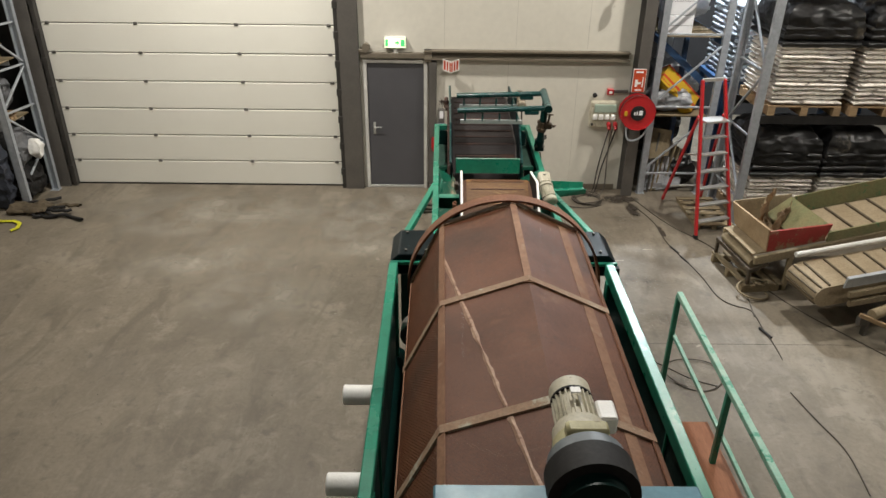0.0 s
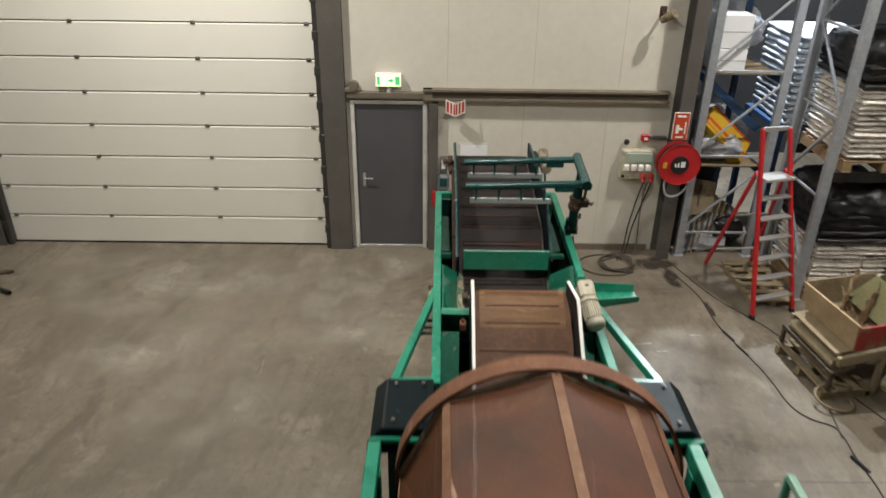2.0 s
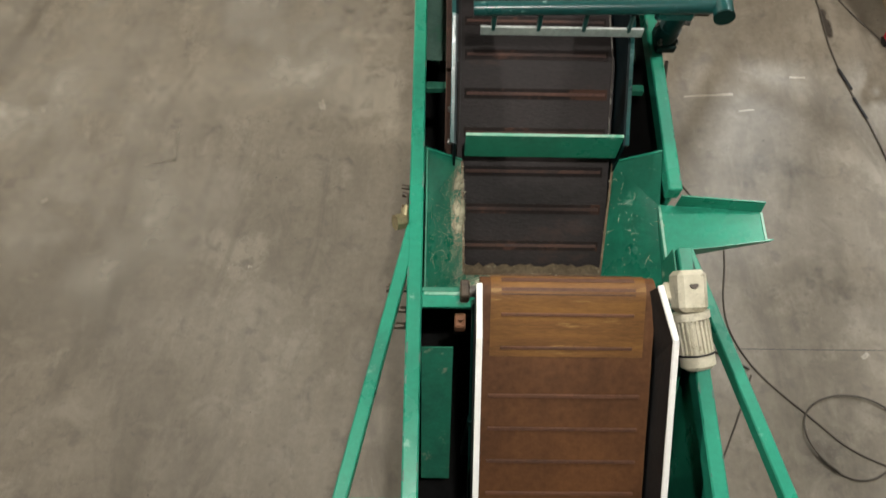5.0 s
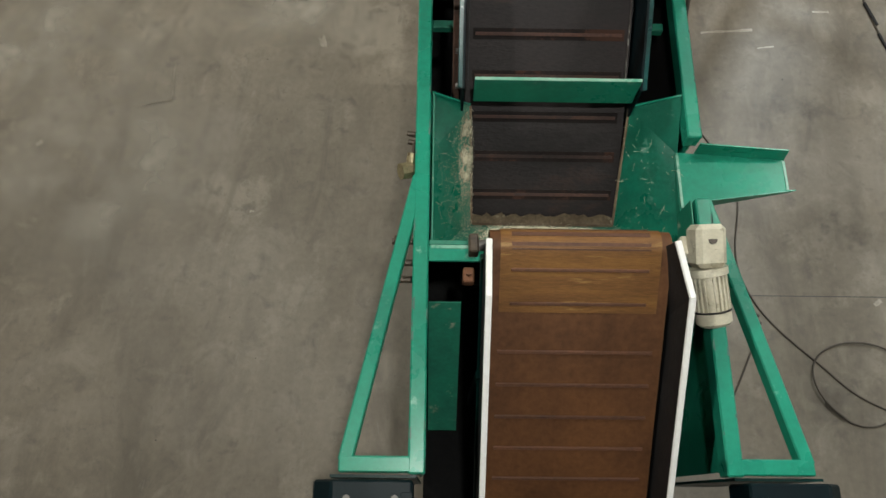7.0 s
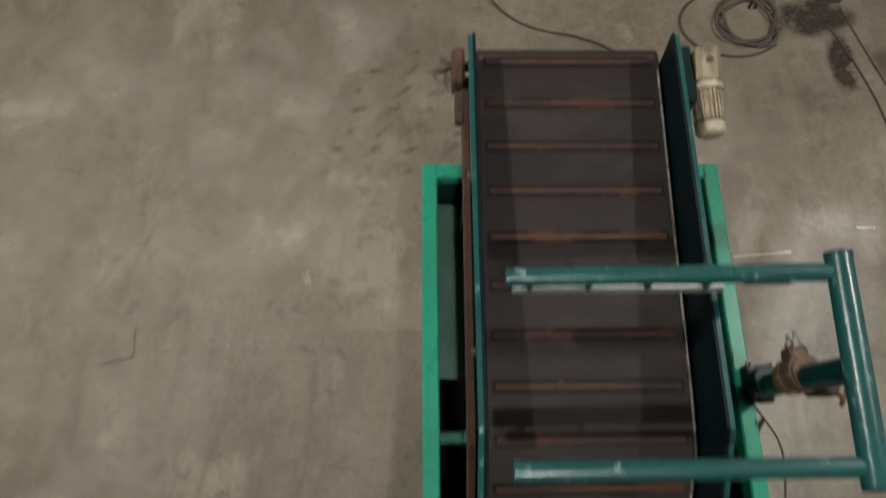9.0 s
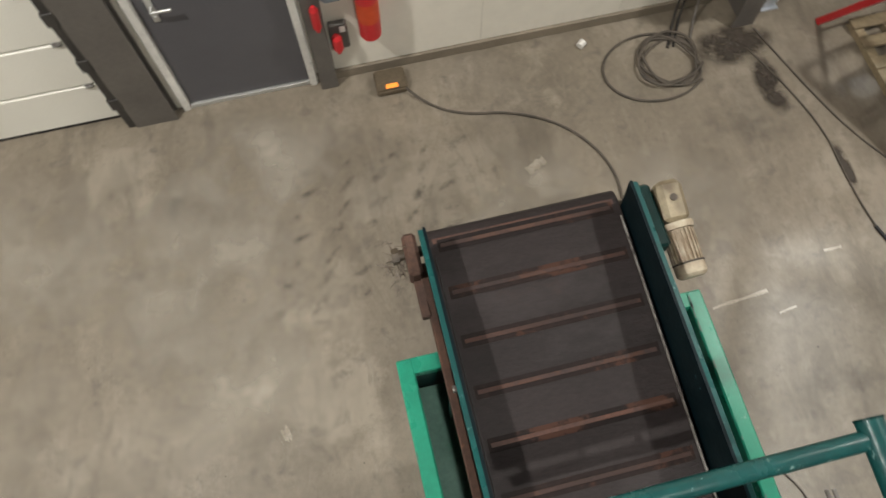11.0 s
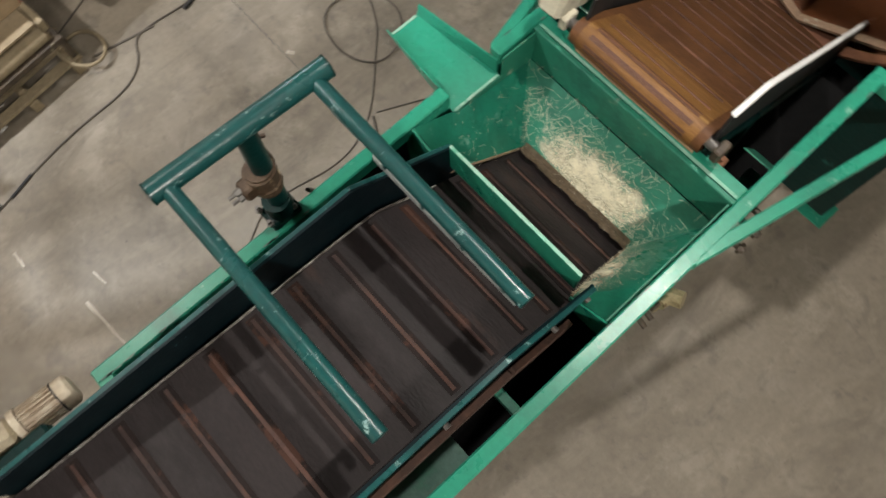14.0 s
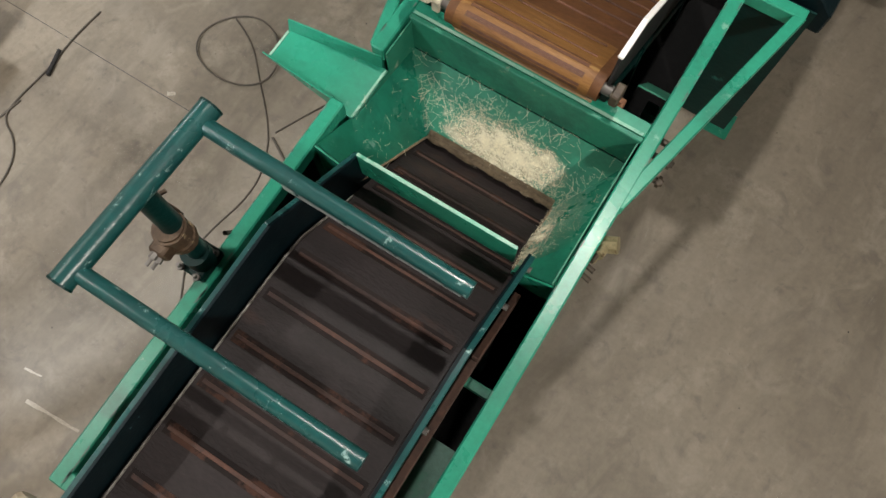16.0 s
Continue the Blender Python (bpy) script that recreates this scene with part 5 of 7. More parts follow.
bm = NB()
tube(bm, (1.010, 7.21, 2.22), (1.022, 7.208, 2.34), 0.052, 14)
box(bm, 1.03, 1.12, 7.14, 7.20, 2.26, 2.33, 0.012)
tube(bm, (1.09, 7.17, 2.30), (1.145, 7.135, 2.30), 0.012, 8)
tube(bm, (1.125, 7.11, 2.30), (1.155, 7.165, 2.30), 0.008, 8)
tube(bm, (1.075, 7.17, 2.33), (1.085, 7.165, 2.43), 0.013, 10)
tube(bm, (1.045, 7.165, 2.42), (1.125, 7.165, 2.42), 0.007, 8)
part("clamp", bm, M_BRASS, po, "rusty clamp with a wing screw", True)
bm = NB()
tube(bm, (1.012, 7.21, 2.245), (1.014, 7.21, 2.262), 0.060, 16)
tube(bm, (1.019, 7.209, 2.312), (1.021, 7.209, 2.330), 0.060, 16)
box(bm, 0.985, 1.045, 7.245, 7.300, 2.25, 2.325, 0.010)
part("clamp_band", bm, M_BRASS, po, "rusty clamp band", True)
for z in (2.265, 2.310):
    bm = NB()
    tube(bm, (1.015, 7.295, z), (1.015, 7.318, z), 0.014, 6)
    tube(bm, (1.015, 7.300, z), (1.015, 7.345, z), 0.007, 8)
    part("clamp_bolt", bm, M_STEEL, po)
for dx, dy in ((-0.035, -0.045), (0.04, -0.04), (-0.03, 0.062), (0.042, 0.06)):
    bm = NB()
    tube(bm, (1.003 + dx, 7.225 + dy, RZ + 0.045), (1.003 + dx, 7.225 + dy, RZ + 0.057), 0.014, 6)
    tube(bm, (1.003 + dx, 7.225 + dy, RZ + 0.057), (1.003 + dx, 7.225 + dy, RZ + 0.078), 0.007, 8)
    part("foot_bolt", bm, M_STEEL, po)
bm = NB()
tube(bm, (1.048, 7.235, 2.13), (1.075, 7.245, 2.135), 0.018, 8)
tube(bm, (1.05, 7.20, 2.17), (1.072, 7.195, 2.17), 0.014, 6)
part("pinch_bolt", bm, M_STEEL, po, "bright pinch bolt")

# platform with a handrail beside the drum
pl = thing("service_platform", (1.7, 2.0, 0), "green handrail and reddish plank walkway beside the drum", "platform")
for i, (x0, x1) in enumerate(((1.32, 1.645), (1.655, 2.0))):
    part("plank", box(NB(), x0, x1, -1.2, 3.95 - 0.04 * i, 0.95, 1.0, 0.004), M_PLANK, pl)
bm = NB()
beam(bm, (1.905, 4.72, 1.665), (1.84, -1.2, 1.665), 0.045, 0.045)
part("top_rail", bm, M_WORNGREEN, pl, "scuffed green top rail")
bm = NB()
beam(bm, (1.925, 4.74, 1.25), (1.86, -1.2, 1.25), 0.03, 0.03)
part("mid_rail", bm, M_WORNGREEN, pl)
for y in (4.72, 3.48, 2.2, 0.9, -0.4):
    x = 1.905 - (4.72 - y) * 0.011
    bm = NB()
    beam(bm, (x, y, 0.80 if y < 4.5 else 0.012), (x, y, 1.65), 0.04, 0.04, up=(0, 1, 0))
    part("rail_post", bm, M_GREEN, pl)
for y in (3.7, 1.2, -1.0):
    for x in (1.36, 1.96):
        part("platform_leg", box(NB(), x - 0.03, x + 0.03, y - 0.03, y + 0.03, 0, 0.95, 0.004), M_GREEN, pl)
    part("platform_bearer", box(NB(), 1.39, 1.93, y - 0.03, y + 0.03, 0.87, 0.948, 0.004), M_GREEN, pl)

# ---- on the end wall ----
ex = thing("exit_sign", (-0.80, WY - 0.05, 2.325), "lit green emergency exit sign above the door", "exit sign")
part("housing", box(NB(), -0.965, -0.635, WY - 0.10, WY - 0.002, 2.325, 2.49, 0.008), M_WHITE, ex)
part("face", box(NB(), -0.955, -0.645, WY - 0.104, WY - 0.1005, 2.335, 2.48), M_EXITW, ex, "glowing pale face")
for x0, x1 in ((-0.945, -0.905), (-0.715, -0.655)):
    part("green_field", box(NB(), x0, x1, WY - 0.108, WY - 0.1045, 2.355, 2.46), M_EXIT, ex, "glowing green field")
bm = NB()
prism(bm, [(-0.80, 2.395), (-0.765, 2.395), (-0.765, 2.37), (-0.735, 2.41), (-0.765, 2.45), (-0.765, 2.425), (-0.80, 2.425)], "y", WY - 0.108, WY - 0.1045)
part("arrow", bm, M_EXIT, ex)
bm = NB()
tube(bm, (-0.80, WY - 0.05, 2.25), (-0.80, WY - 0.05, 2.33), 0.035, 14)
part("stem", bm, M_FRAME, ex, "pale stem on the header rail", True)
bm = NB()
tube(bm, (-1.25, WY - 0.11, 2.33), (-1.25, WY - 0.004, 2.33), 0.062, 20)
tagged(part("junction_box", bm, M_GIRT, None, "", True), "small round grey junction box beside the exit sign", "junction box")

VX = 0.055
fs = thing("fire_hose_sign", (VX, WY - 0.13, 1.99), "red and white V-shaped fire equipment sign", "fire sign")
for s in (-1, 1):
    bm = NB()
    sheet(bm, ((VX, WY - 0.225, 1.985), (VX + s * 0.125, WY - 0.129, 2.01), (VX + s * 0.125, WY - 0.129, 2.185), (VX, WY - 0.225, 2.16)), 0.005)
    f1 = part("face", bm, M_WHITE, fs)
    for u0, u1 in ((0.03, 0.20), (0.34, 0.52), (0.66, 0.90)):
        bm = NB()
        a = [Vector((VX + s * 0.125 * u, WY - 0.225 + 0.096 * u - 0.0045, 0.025 * u)) for u in (u0, u1)]
        sheet(bm, ((a[0].x, a[0].y, 2.003 + a[0].z), (a[1].x, a[1].y, 2.003 + a[1].z), (a[1].x, a[1].y, 2.142 + a[1].z), (a[0].x, a[0].y, 2.142 + a[0].z)), 0.002)
        part("red_bar", bm, M_ORPAINT, f1, "orange-red printed bar")
SX, SZ = 2.925, 1.745
fs2 = thing("hose_reel_sign", (SX, WY - 0.31, SZ), "orange-red fire hose sign fixed to the column", "fire sign")
b0 = part("panel", box(NB(), SX - 0.10, SX + 0.10, WY - 0.318, WY - 0.302, SZ, SZ + 0.36, 0.003), M_WHITE, fs2)
part("red_field", box(NB(), SX - 0.092, SX + 0.092, WY - 0.322, WY - 0.3185, SZ + 0.008, SZ + 0.352), M_ORPAINT, b0)
for x0, x1, z0, z1 in ((-0.06, 0.05, 0.30, 0.325), (-0.06, -0.020, 0.09, 0.20), (-0.02, 0.03, 0.13, 0.16), (0.048, 0.064, 0.08, 0.24), (-0.05, 0.05, 0.03, 0.05)):
    part("white_bar", box(NB(), SX + x0, SX + x1, WY - 0.3255, WY - 0.3222, SZ + z0, SZ + z1), M_WHITE, b0)

# hose reel on the column
RX, RY, RZ2 = 2.935, WY - 0.42, 1.47
hr = thing("fire_hose_reel", (RX, WY - 0.3, RZ2), "round red fire hose reel on the grey column", "hose reel")
bm = NB()
tube(bm, (RX, RY + 0.10, RZ2), (RX, RY + 0.092, RZ2), 0.265, 48)
tube(bm, (RX, RY - 0.055, RZ2), (RX, RY - 0.063, RZ2), 0.27, 48)
tube(bm, (RX, RY - 0.075, RZ2), (RX, RY - 0.055, RZ2), 0.27, 48, caps=False)
tube(bm, (RX, RY - 0.055, RZ2), (RX, RY + 0.095, RZ2), 0.14, 32)
rd = part("reel_disc", bm, M_RED, hr, "red pressed-steel reel disc", True)
bm = NB()
for k in range(5):
    r = 0.150 + 0.024 * k
    for i in range(40):
        a0, a1 = 2 * math.pi * i / 40, 2 * math.pi * (i + 1) / 40
        tube(bm, (RX + r * math.cos(a0), RY + 0.02, RZ2 + r * math.sin(a0)), (RX + r * math.cos(a1), RY + 0.02, RZ2 + r * math.sin(a1)), 0.014, 5, caps=False)
part("hose", bm, M_BLACK, hr, "black coiled hose")
bm = NB()
tube(bm, (RX, RY - 0.083, RZ2), (RX, RY - 0.064, RZ2), 0.115, 32)
hub = part("hub", bm, M_BLACK, rd, "black hub with a pale label", True)
for x0, x1, z0, z1 in ((-0.065, -0.045, -0.03, 0.02), (-0.03, -0.01, -0.03, 0.03), (0.01, 0.065, -0.03, 0.045)):
    part("label_bar", box(NB(), RX + x0, RX + x1, RY - 0.0865, RY - 0.0835, RZ2 + z0, RZ2 + z1), M_PAPER, rd, "pale printed bar")
part("label_bar", box(NB(), RX - 0.21, RX - 0.165, RY - 0.080, RY - 0.0635, RZ2 - 0.045, RZ2 + 0.025), M_YELLOW, rd, "yellow sticker")
bm = NB()
box(bm, RX - 0.05, RX + 0.05, RY + 0.10, WY - 0.302, RZ2 - 0.12, RZ2 + 0.12, 0.005)
part("bracket", bm, M_STEEL, hr)
cable("feed_hose", [(RX - 0.12, RY + 0.03, RZ2 - 0.26), (RX - 0.14, RY + 0.0, RZ2 - 0.42), (RX - 0.02, RY - 0.02, RZ2 - 0.48), (RX + 0.14, RY, RZ2 - 0.40), (RX + 0.20, RY + 0.06, RZ2 - 0.30)], 0.016, M_GALV, hr, "grey feed hose")

# distribution box
db = thing("distribution_box", (2.53, WY - 0.07, 1.14), "cream plastic power distribution box with sockets and red plugs", "distribution box")
part("cabinet", box(NB(), 2.285, 2.735, WY - 0.125, WY - 0.004, 1.115, 1.53, 0.015), M_CREAM, db)
part("cover", box(NB(), 2.335, 2.69, WY - 0.148, WY - 0.1255, 1.365, 1.495, 0.008), M_SCREENPALE, db, "pale green breaker window")
for i in range(4):
    x = 2.355 + 0.095 * i
    bm = NB()
    box(bm, x - 0.036, x + 0.036, WY - 0.165, WY - 0.1255, 1.245, 1.335, 0.010)
    tube(bm, (x, WY - 0.166, 1.29), (x, WY - 0.176, 1.29), 0.026, 14)
    part("socket", bm, M_WHITE, db, "white socket")
for x in (2.585, 2.69):
    bm = NB()
    tube(bm, (x, WY - 0.13, 1.19), (x, WY - 0.19, 1.15), 0.034, 18)
    tube(bm, (x, WY - 0.19, 1.15), (x, WY - 0.225, 1.11), 0.026, 14)
    part("plug", bm, M_RED, db, "red industrial plug", True)
bm = NB()
tube(bm, (2.32, WY - 0.126, 1.17), (2.32, WY - 0.15, 1.17), 0.02, 12)
part("knob", bm, M_BLACK, db)
bm = NB()
box(bm, 2.525, 2.625, WY - 0.08, WY - 0.004, 1.63, 1.72, 0.008)
es = tagged(part("emergency_switch", bm, M_RED), "red emergency switch with a white plate above the box", "switch")
part("white_plate", box(NB(), 2.55, 2.60, WY - 0.084, WY - 0.0805, 1.655, 1.695), M_WHITE, es)
bm = NB()
box(bm, 2.63, 2.86, WY - 0.05, WY - 0.004, 1.655, 1.70, 0.006)
tagged(part("cable_duct", bm, M_STEEL), "dark cable duct to the column", "cable duct")
bm = NB()
box(bm, 2.305, 2.375, WY - 0.07, WY - 0.004, 1.578, 1.65, 0.02)
tagged(part("wall_sensor", bm, M_BLACK), "small black sensor above the box", "sensor")
for i, (x, dx) in enumerate(((2.585, -0.10), (2.69, -0.16), (2.64, 0.02))):
    cable("power_cable", [(x, WY - 0.215, 1.11), (x - 0.01, WY - 0.14, 0.95), (x + dx * 0.4, WY - 0.05, 0.62), (x + dx * 0.8, WY - 0.05, 0.35), (x + dx, WY - 0.08, 0.10), (x + dx - 0.06, WY - 0.2, 0.014), (x + dx - 0.15, WY - 0.36, 0.012)], 0.0085, M_BLACK if i < 2 else M_STEEL, None, "black cable hanging down the wall to the floor")

bm = NB()
box(bm, 0.118, 0.515, WY - 0.012, WY - 0.002, 1.30, 1.56, 0.003)
ws = tagged(part("wall_sheet", bm, M_FRAME), "white notice sheet in a clear holder", "notice")
part("paper", box(NB(), 0.135, 0.498, WY - 0.016, WY - 0.0125, 1.32, 1.54), M_PAPER, ws)
# wall clamp unit and extinguisher group beside the door
wu = thing("door_alarm_unit", (-0.085, WY - 0.02, 0.91), "small grey-green device with a pale top on the wall", "wall device")
part("lower_body", box(NB(), -0.165, -0.005, WY - 0.14, WY - 0.004, 0.91, 1.15, 0.035), M_PIPEGREY, wu)
part("teal_field", box(NB(), -0.135, -0.035, WY - 0.1445, WY - 0.1405, 0.99, 1.10), M_TEAL, wu, "dark teal front field")
part("upper_body", box(NB(), -0.13, -0.035, WY - 0.10, WY - 0.004, 1.155, 1.375, 0.012), M_STEEL, wu)
part("pale_window", box(NB(), -0.115, -0.055, WY - 0.105, WY - 0.1005, 1.23, 1.35), M_PAPER, wu)
fe = thing("fire_extinguisher", (0.13, WY - 0.10, 0.530), "red fire extinguisher hanging on the wall", "fire extinguisher")
bm = NB()
tube(bm, (0.13, WY - 0.10, 0.540), (0.13, WY - 0.10, 0.980), 0.075, 24)
tube(bm, (0.13, WY - 0.10, 0.980), (0.13, WY - 0.10, 1.050), 0.075, 24, r2=0.03)
tube(bm, (0.13, WY - 0.10, 0.515), (0.13, WY - 0.10, 0.540), 0.06, 24, r2=0.075)
fb = part("cylinder", bm, M_RED, fe, "", True)
bm = NB()
tube(bm, (0.13, WY - 0.10, 1.050), (0.13, WY - 0.10, 1.090), 0.02, 12)
beam(bm, (0.13, WY - 0.06, 1.110), (0.13, WY - 0.19, 1.095), 0.02, 0.014)
beam(bm, (0.13, WY - 0.06, 1.135), (0.13, WY - 0.18, 1.145), 0.02, 0.012)
part("valve", bm, M_BLACK, fb)
part("label", tube(NB(), (0.13, WY - 0.10, 0.700), (0.13, WY - 0.10, 0.880), 0.0758, 24, caps=False), M_ORPAINT, fb, "printed band", True)
part("wall_bracket", box(NB(), 0.09, 0.17, WY - 0.026, WY - 0.002, 0.63, 0.98, 0.003), M_STEEL, fe)
for x, y, z0, z1, r in ((-0.212, WY - 0.135, 0.74, 0.90, 0.030), (-0.105, WY - 0.085, 0.42, 0.53, 0.036)):
    bm = NB()
    tube(bm, (x, y, z0), (x, y, z1), r, 14)
    tube(bm, (x, y, z1), (x, y, z1 + 0.03), r, 14, r2=r * 0.5)
    tube(bm, (x, y, z0 - 0.05), (x, y, z0), r * 0.45, 10, r2=r * 0.8)
    box(bm, x - 0.012, x + 0.012, y, y + 0.036 if x < -0.2 else WY - 0.051, z0 + 0.02, z0 + 0.05)
    tagged(part("red_wall_plug", bm, M_RED, None, "", True), "red plug hanging beside the door", "plug")
bm = NB()
box(bm, -0.15, -0.02, WY - 0.05, WY - 0.002, 0.36, 0.62, 0.01)
sp = tagged(part("socket_panel", bm, M_STEEL), "grey socket panel on the wall beside the door", "socket")
part("socket_face", box(NB(), -0.075, -0.035, WY - 0.056, WY - 0.0505, 0.54, 0.60, 0.003), M_WHITE, sp)
# dirty charger on the floor
bc = thing("battery_charger", (0.23, WY - 0.22, 0), "dusty brown charger with an orange light on the floor", "charger")
bm = NB()
prism(bm, [(WY - 0.27, 0.004), (WY - 0.27, 0.06), (WY - 0.22, 0.10), (WY - 0.10, 0.10), (WY - 0.08, 0.004)], "x", 0.10, 0.33)
bmesh.ops.bevel(bm, geom=list(bm.edges), offset=0.012, segments=2, affect="EDGES")
part("case", bm, M_DUSTYDK, bc)
part("indicator", box(NB(), 0.17, 0.26, WY - 0.262, WY - 0.228, 0.080, 0.094, 0.003), M_ORANGE, bc, "orange indicator")
# bracket high on the wall, no lamp; the cone is kept for its shadow
lb = thing("wall_bracket_lamp", (2.58, WY - 0.1, 3.22), "rusty wall bracket with a dark cone added for its shadow", "wall lamp")
part("bracket_arm", box(NB(), 2.565, 2.595, WY - 0.20, WY - 0.002, 3.25, 3.28, 0.004), M_DKRUST, lb)
part("bracket_plate", box(NB(), 2.54, 2.62, WY - 0.012, WY - 0.001, 3.19, 3.34, 0.003), M_DKRUST, lb, "rusty wall plate")
bm = NB()
tube(bm, (2.53, WY - 0.16, 3.20), (2.64, WY - 0.28, 3.30), 0.042, 18, r2=0.058)
part("head", bm, M_OLDMOTOR, lb, "", True)

# ---- cables and dirt on the floor ----
def on_floor(pts, r=0.009):
    return [(x, y, r) for x, y in pts]


cable("floor_cable", on_floor([(2.92, 10.3), (3.05, 10.0), (3.2, 9.48), (3.18, 9.0), (3.22, 8.64), (3.33, 8.23), (3.41, 7.77), (3.42, 7.35), (3.55, 7.15), (3.73, 7.08), (3.76, 6.95), (3.72, 6.59), (3.74, 6.3), (3.71, 6.05)]), 0.0065, M_CABLE, None, "thin black cable lying on the concrete floor")
cable("floor_cable", on_floor([(3.82, 7.38), (3.77, 7.1), (3.73, 6.9)], 0.008), 0.008, M_CABLE, None, "thin black cable end lying on the concrete floor")
cable("floor_cable", on_floor([(3.56, 5.48), (3.60, 5.25), (3.64, 5.03), (3.73, 4.68), (3.70, 4.35), (3.66, 4.1)]), 0.0065, M_CABLE, None, "thin black cable lying on the concrete floor")
cable("floor_cable", on_floor([(3.05, 10.45), (3.24, 9.79), (3.42, 9.35), (3.62, 9.05), (3.84, 8.67), (3.95, 8.09), (4.12, 7.57), (4.37, 6.97), (4.72, 6.44), (5.0, 6.0)], 0.007), 0.007, M_CABLE, None, "black cable running past the old conveyors")
for x, y, r in ((3.24, 8.60, 0.013), (3.72, 6.55, 0.016), (3.30, 8.32, 0.011)):
    bm = NB()
    tube(bm, (x - 0.03, y + 0.10, r), (x + 0.03, y - 0.10, r), r, 10)
    tagged(part("cable_joint", bm, M_BLACK, None, "", True), "taped black cable joint on the floor", "cable joint")
cable("motor_cable", [(0.30, WY - 0.24, 0.05), (0.40, 10.42, 0.01), (0.65, 10.24, 0.01), (1.04, 10.18, 0.01), (1.42, 9.95, 0.01), (1.63, 9.55, 0.01), (1.55, 9.1, 0.01), (1.25, 8.75, 0.02), (1.02, 8.5, 0.6), (0.90, 8.32, 2.28)], 0.010, M_CABLE, None, "black motor cable trailing from the charger to the conveyor")
pts = []
for k in range(64):
    a = k * 2 * math.pi / 16
    rr = 0.21 + 0.03 * math.sin(k * 0.9) + (0.02 if k % 32 > 16 else 0)
    pts.append((2.30 + rr * math.cos(a) + 0.02 * math.sin(k * 0.31), 10.32 + rr * math.sin(a), 0.012 + 0.012 * (k // 16)))
cable("cable_coil", pts, 0.011, M_CABLE, None, "coil of black cable on the floor beside the wall", "cable coil")
pts = [(2.30 + 0.40 * math.cos(a) - 0.12, 10.30 + 0.30 * math.sin(a), 0.011) for a in np.linspace(0.6, 5.6, 18)]
cable("cable_loop", pts, 0.010, M_CABLE, None, "loose loop of black cable on the floor", "cable")
cable("cable_loop", on_floor([(1.70, 7.75), (1.93, 7.36), (2.03, 7.19), (2.01, 6.95), (1.95, 6.70), (1.95, 6.50), (2.01, 6.33), (2.10, 6.18), (2.25, 6.02), (2.42, 5.865), (2.62, 5.66), (2.83, 5.58)], 0.006), 0.006, M_CABLE, None, "thin loose cable winding over the floor", "cable")
cable("cable_loop", [(2.65 + 0.31 * math.cos(a) + 0.03 * math.sin(2 * a), 5.76 + 0.27 * math.sin(a), 0.007 + 0.0008 * k) for k, a in enumerate(np.linspace(3.6, 10.4, 26))], 0.006, M_CABLE, None, "thin loose cable loop on the floor", "cable")
cable("cable_loop", on_floor([(2.06, 6.16), (2.00, 6.03), (1.91, 5.85), (1.81, 5.66), (1.66, 5.40)], 0.006), 0.006, M_CABLE, None, "thin cable end lying on the floor", "cable")
bm = NB()
box(bm, 1.30, 4.60, 6.338, 6.343, 0.0005, 0.0018)
tagged(part("trim_floor_joint", bm, M_SEAM), "thin dark saw-cut joint in the concrete", "floor joint", kind="structure")
cable("motor_cable", [(1.0, 7.1, 2.02), (1.06, 6.95, 1.6), (1.10, 6.8, 0.9), (1.15, 6.7, 0.2), (1.3, 6.6, 0.01), (1.7, 6.4, 0.01), (2.05, 6.2, 0.01)], 0.009, M_CABLE, None, "black cable hanging down from the machine's rail")
random.seed(11)


def dirt_heap(x, y, rx, ry, n, label):
    bm = NB()
    for i in range(n):
        a, d = random.uniform(0, 6.283), random.random() ** 0.7
        px, py = x + rx * d * math.cos(a), y + ry * d * math.sin(a)
        s = random.uniform(0.005, 0.022) * (1.15 - d)
        m = Matrix.Translation((px, py, s * 0.35)) @ Euler((random.random() * 3, random.random() * 3, random.random() * 3)).to_matrix().to_4x4() @ Matrix.Diagonal((s, s * random.uniform(0.6, 1.5), s * 0.6, 1))
        bmesh.ops.create_icosphere(bm, subdivisions=1, radius=1.0, matrix=m)
    return tagged(part("dirt_heap", bm, M_OIL), label, "dirt", kind="stuff")


dirt_heap(2.86, 10.36, 0.22, 0.14, 150, "dark greasy dirt swept round the column's foot")
dirt_heap(2.97, 9.98, 0.09, 0.22, 90, "dark greasy dirt on the floor")
dirt_heap(2.70, 10.42, 0.10, 0.08, 40, "crumbs of dark dirt on the floor")
for x, y, lx, ly, rot in ((2.11, 8.43, 0.40, 0.022, 0.08), (2.39, 8.29, 0.13, 0.014, 0.15), (1.08, 9.71, 0.16, 0.07, 0.4), (2.86, 8.62, 0.13, 0.022, 0.0), (2.86, 6.30, 0.06, 0.03, 0.5),
                            (-2.02, 7.92, 0.016, 0.30, 0.06), (-2.12, 7.735, 0.22, 0.016, 0.22), (-0.95, 8.28, 0.05, 0.09, 0.3), (-1.35, 6.9, 0.03, 0.02, 0), (-2.9, 7.4, 0.05, 0.03, 0.6)):
    bm = NB()
    bmesh.ops.create_grid(bm, x_segments=6, y_segments=2, size=0.5)
    for v in bm.verts:
        v.co.x, v.co.y = v.co.x * lx, v.co.y * ly * random.uniform(0.5, 1.3)
        v.co.z = 0.002
    bmesh.ops.transform(bm, matrix=Matrix.Translation((x, y, 0)) @ Matrix.Rotation(rot, 4, "Z"), verts=bm.verts)
    tagged(part("paint_mark", bm, M_SCUFF), "pale scuffed paint mark on the floor", "paint mark")
bm = NB()
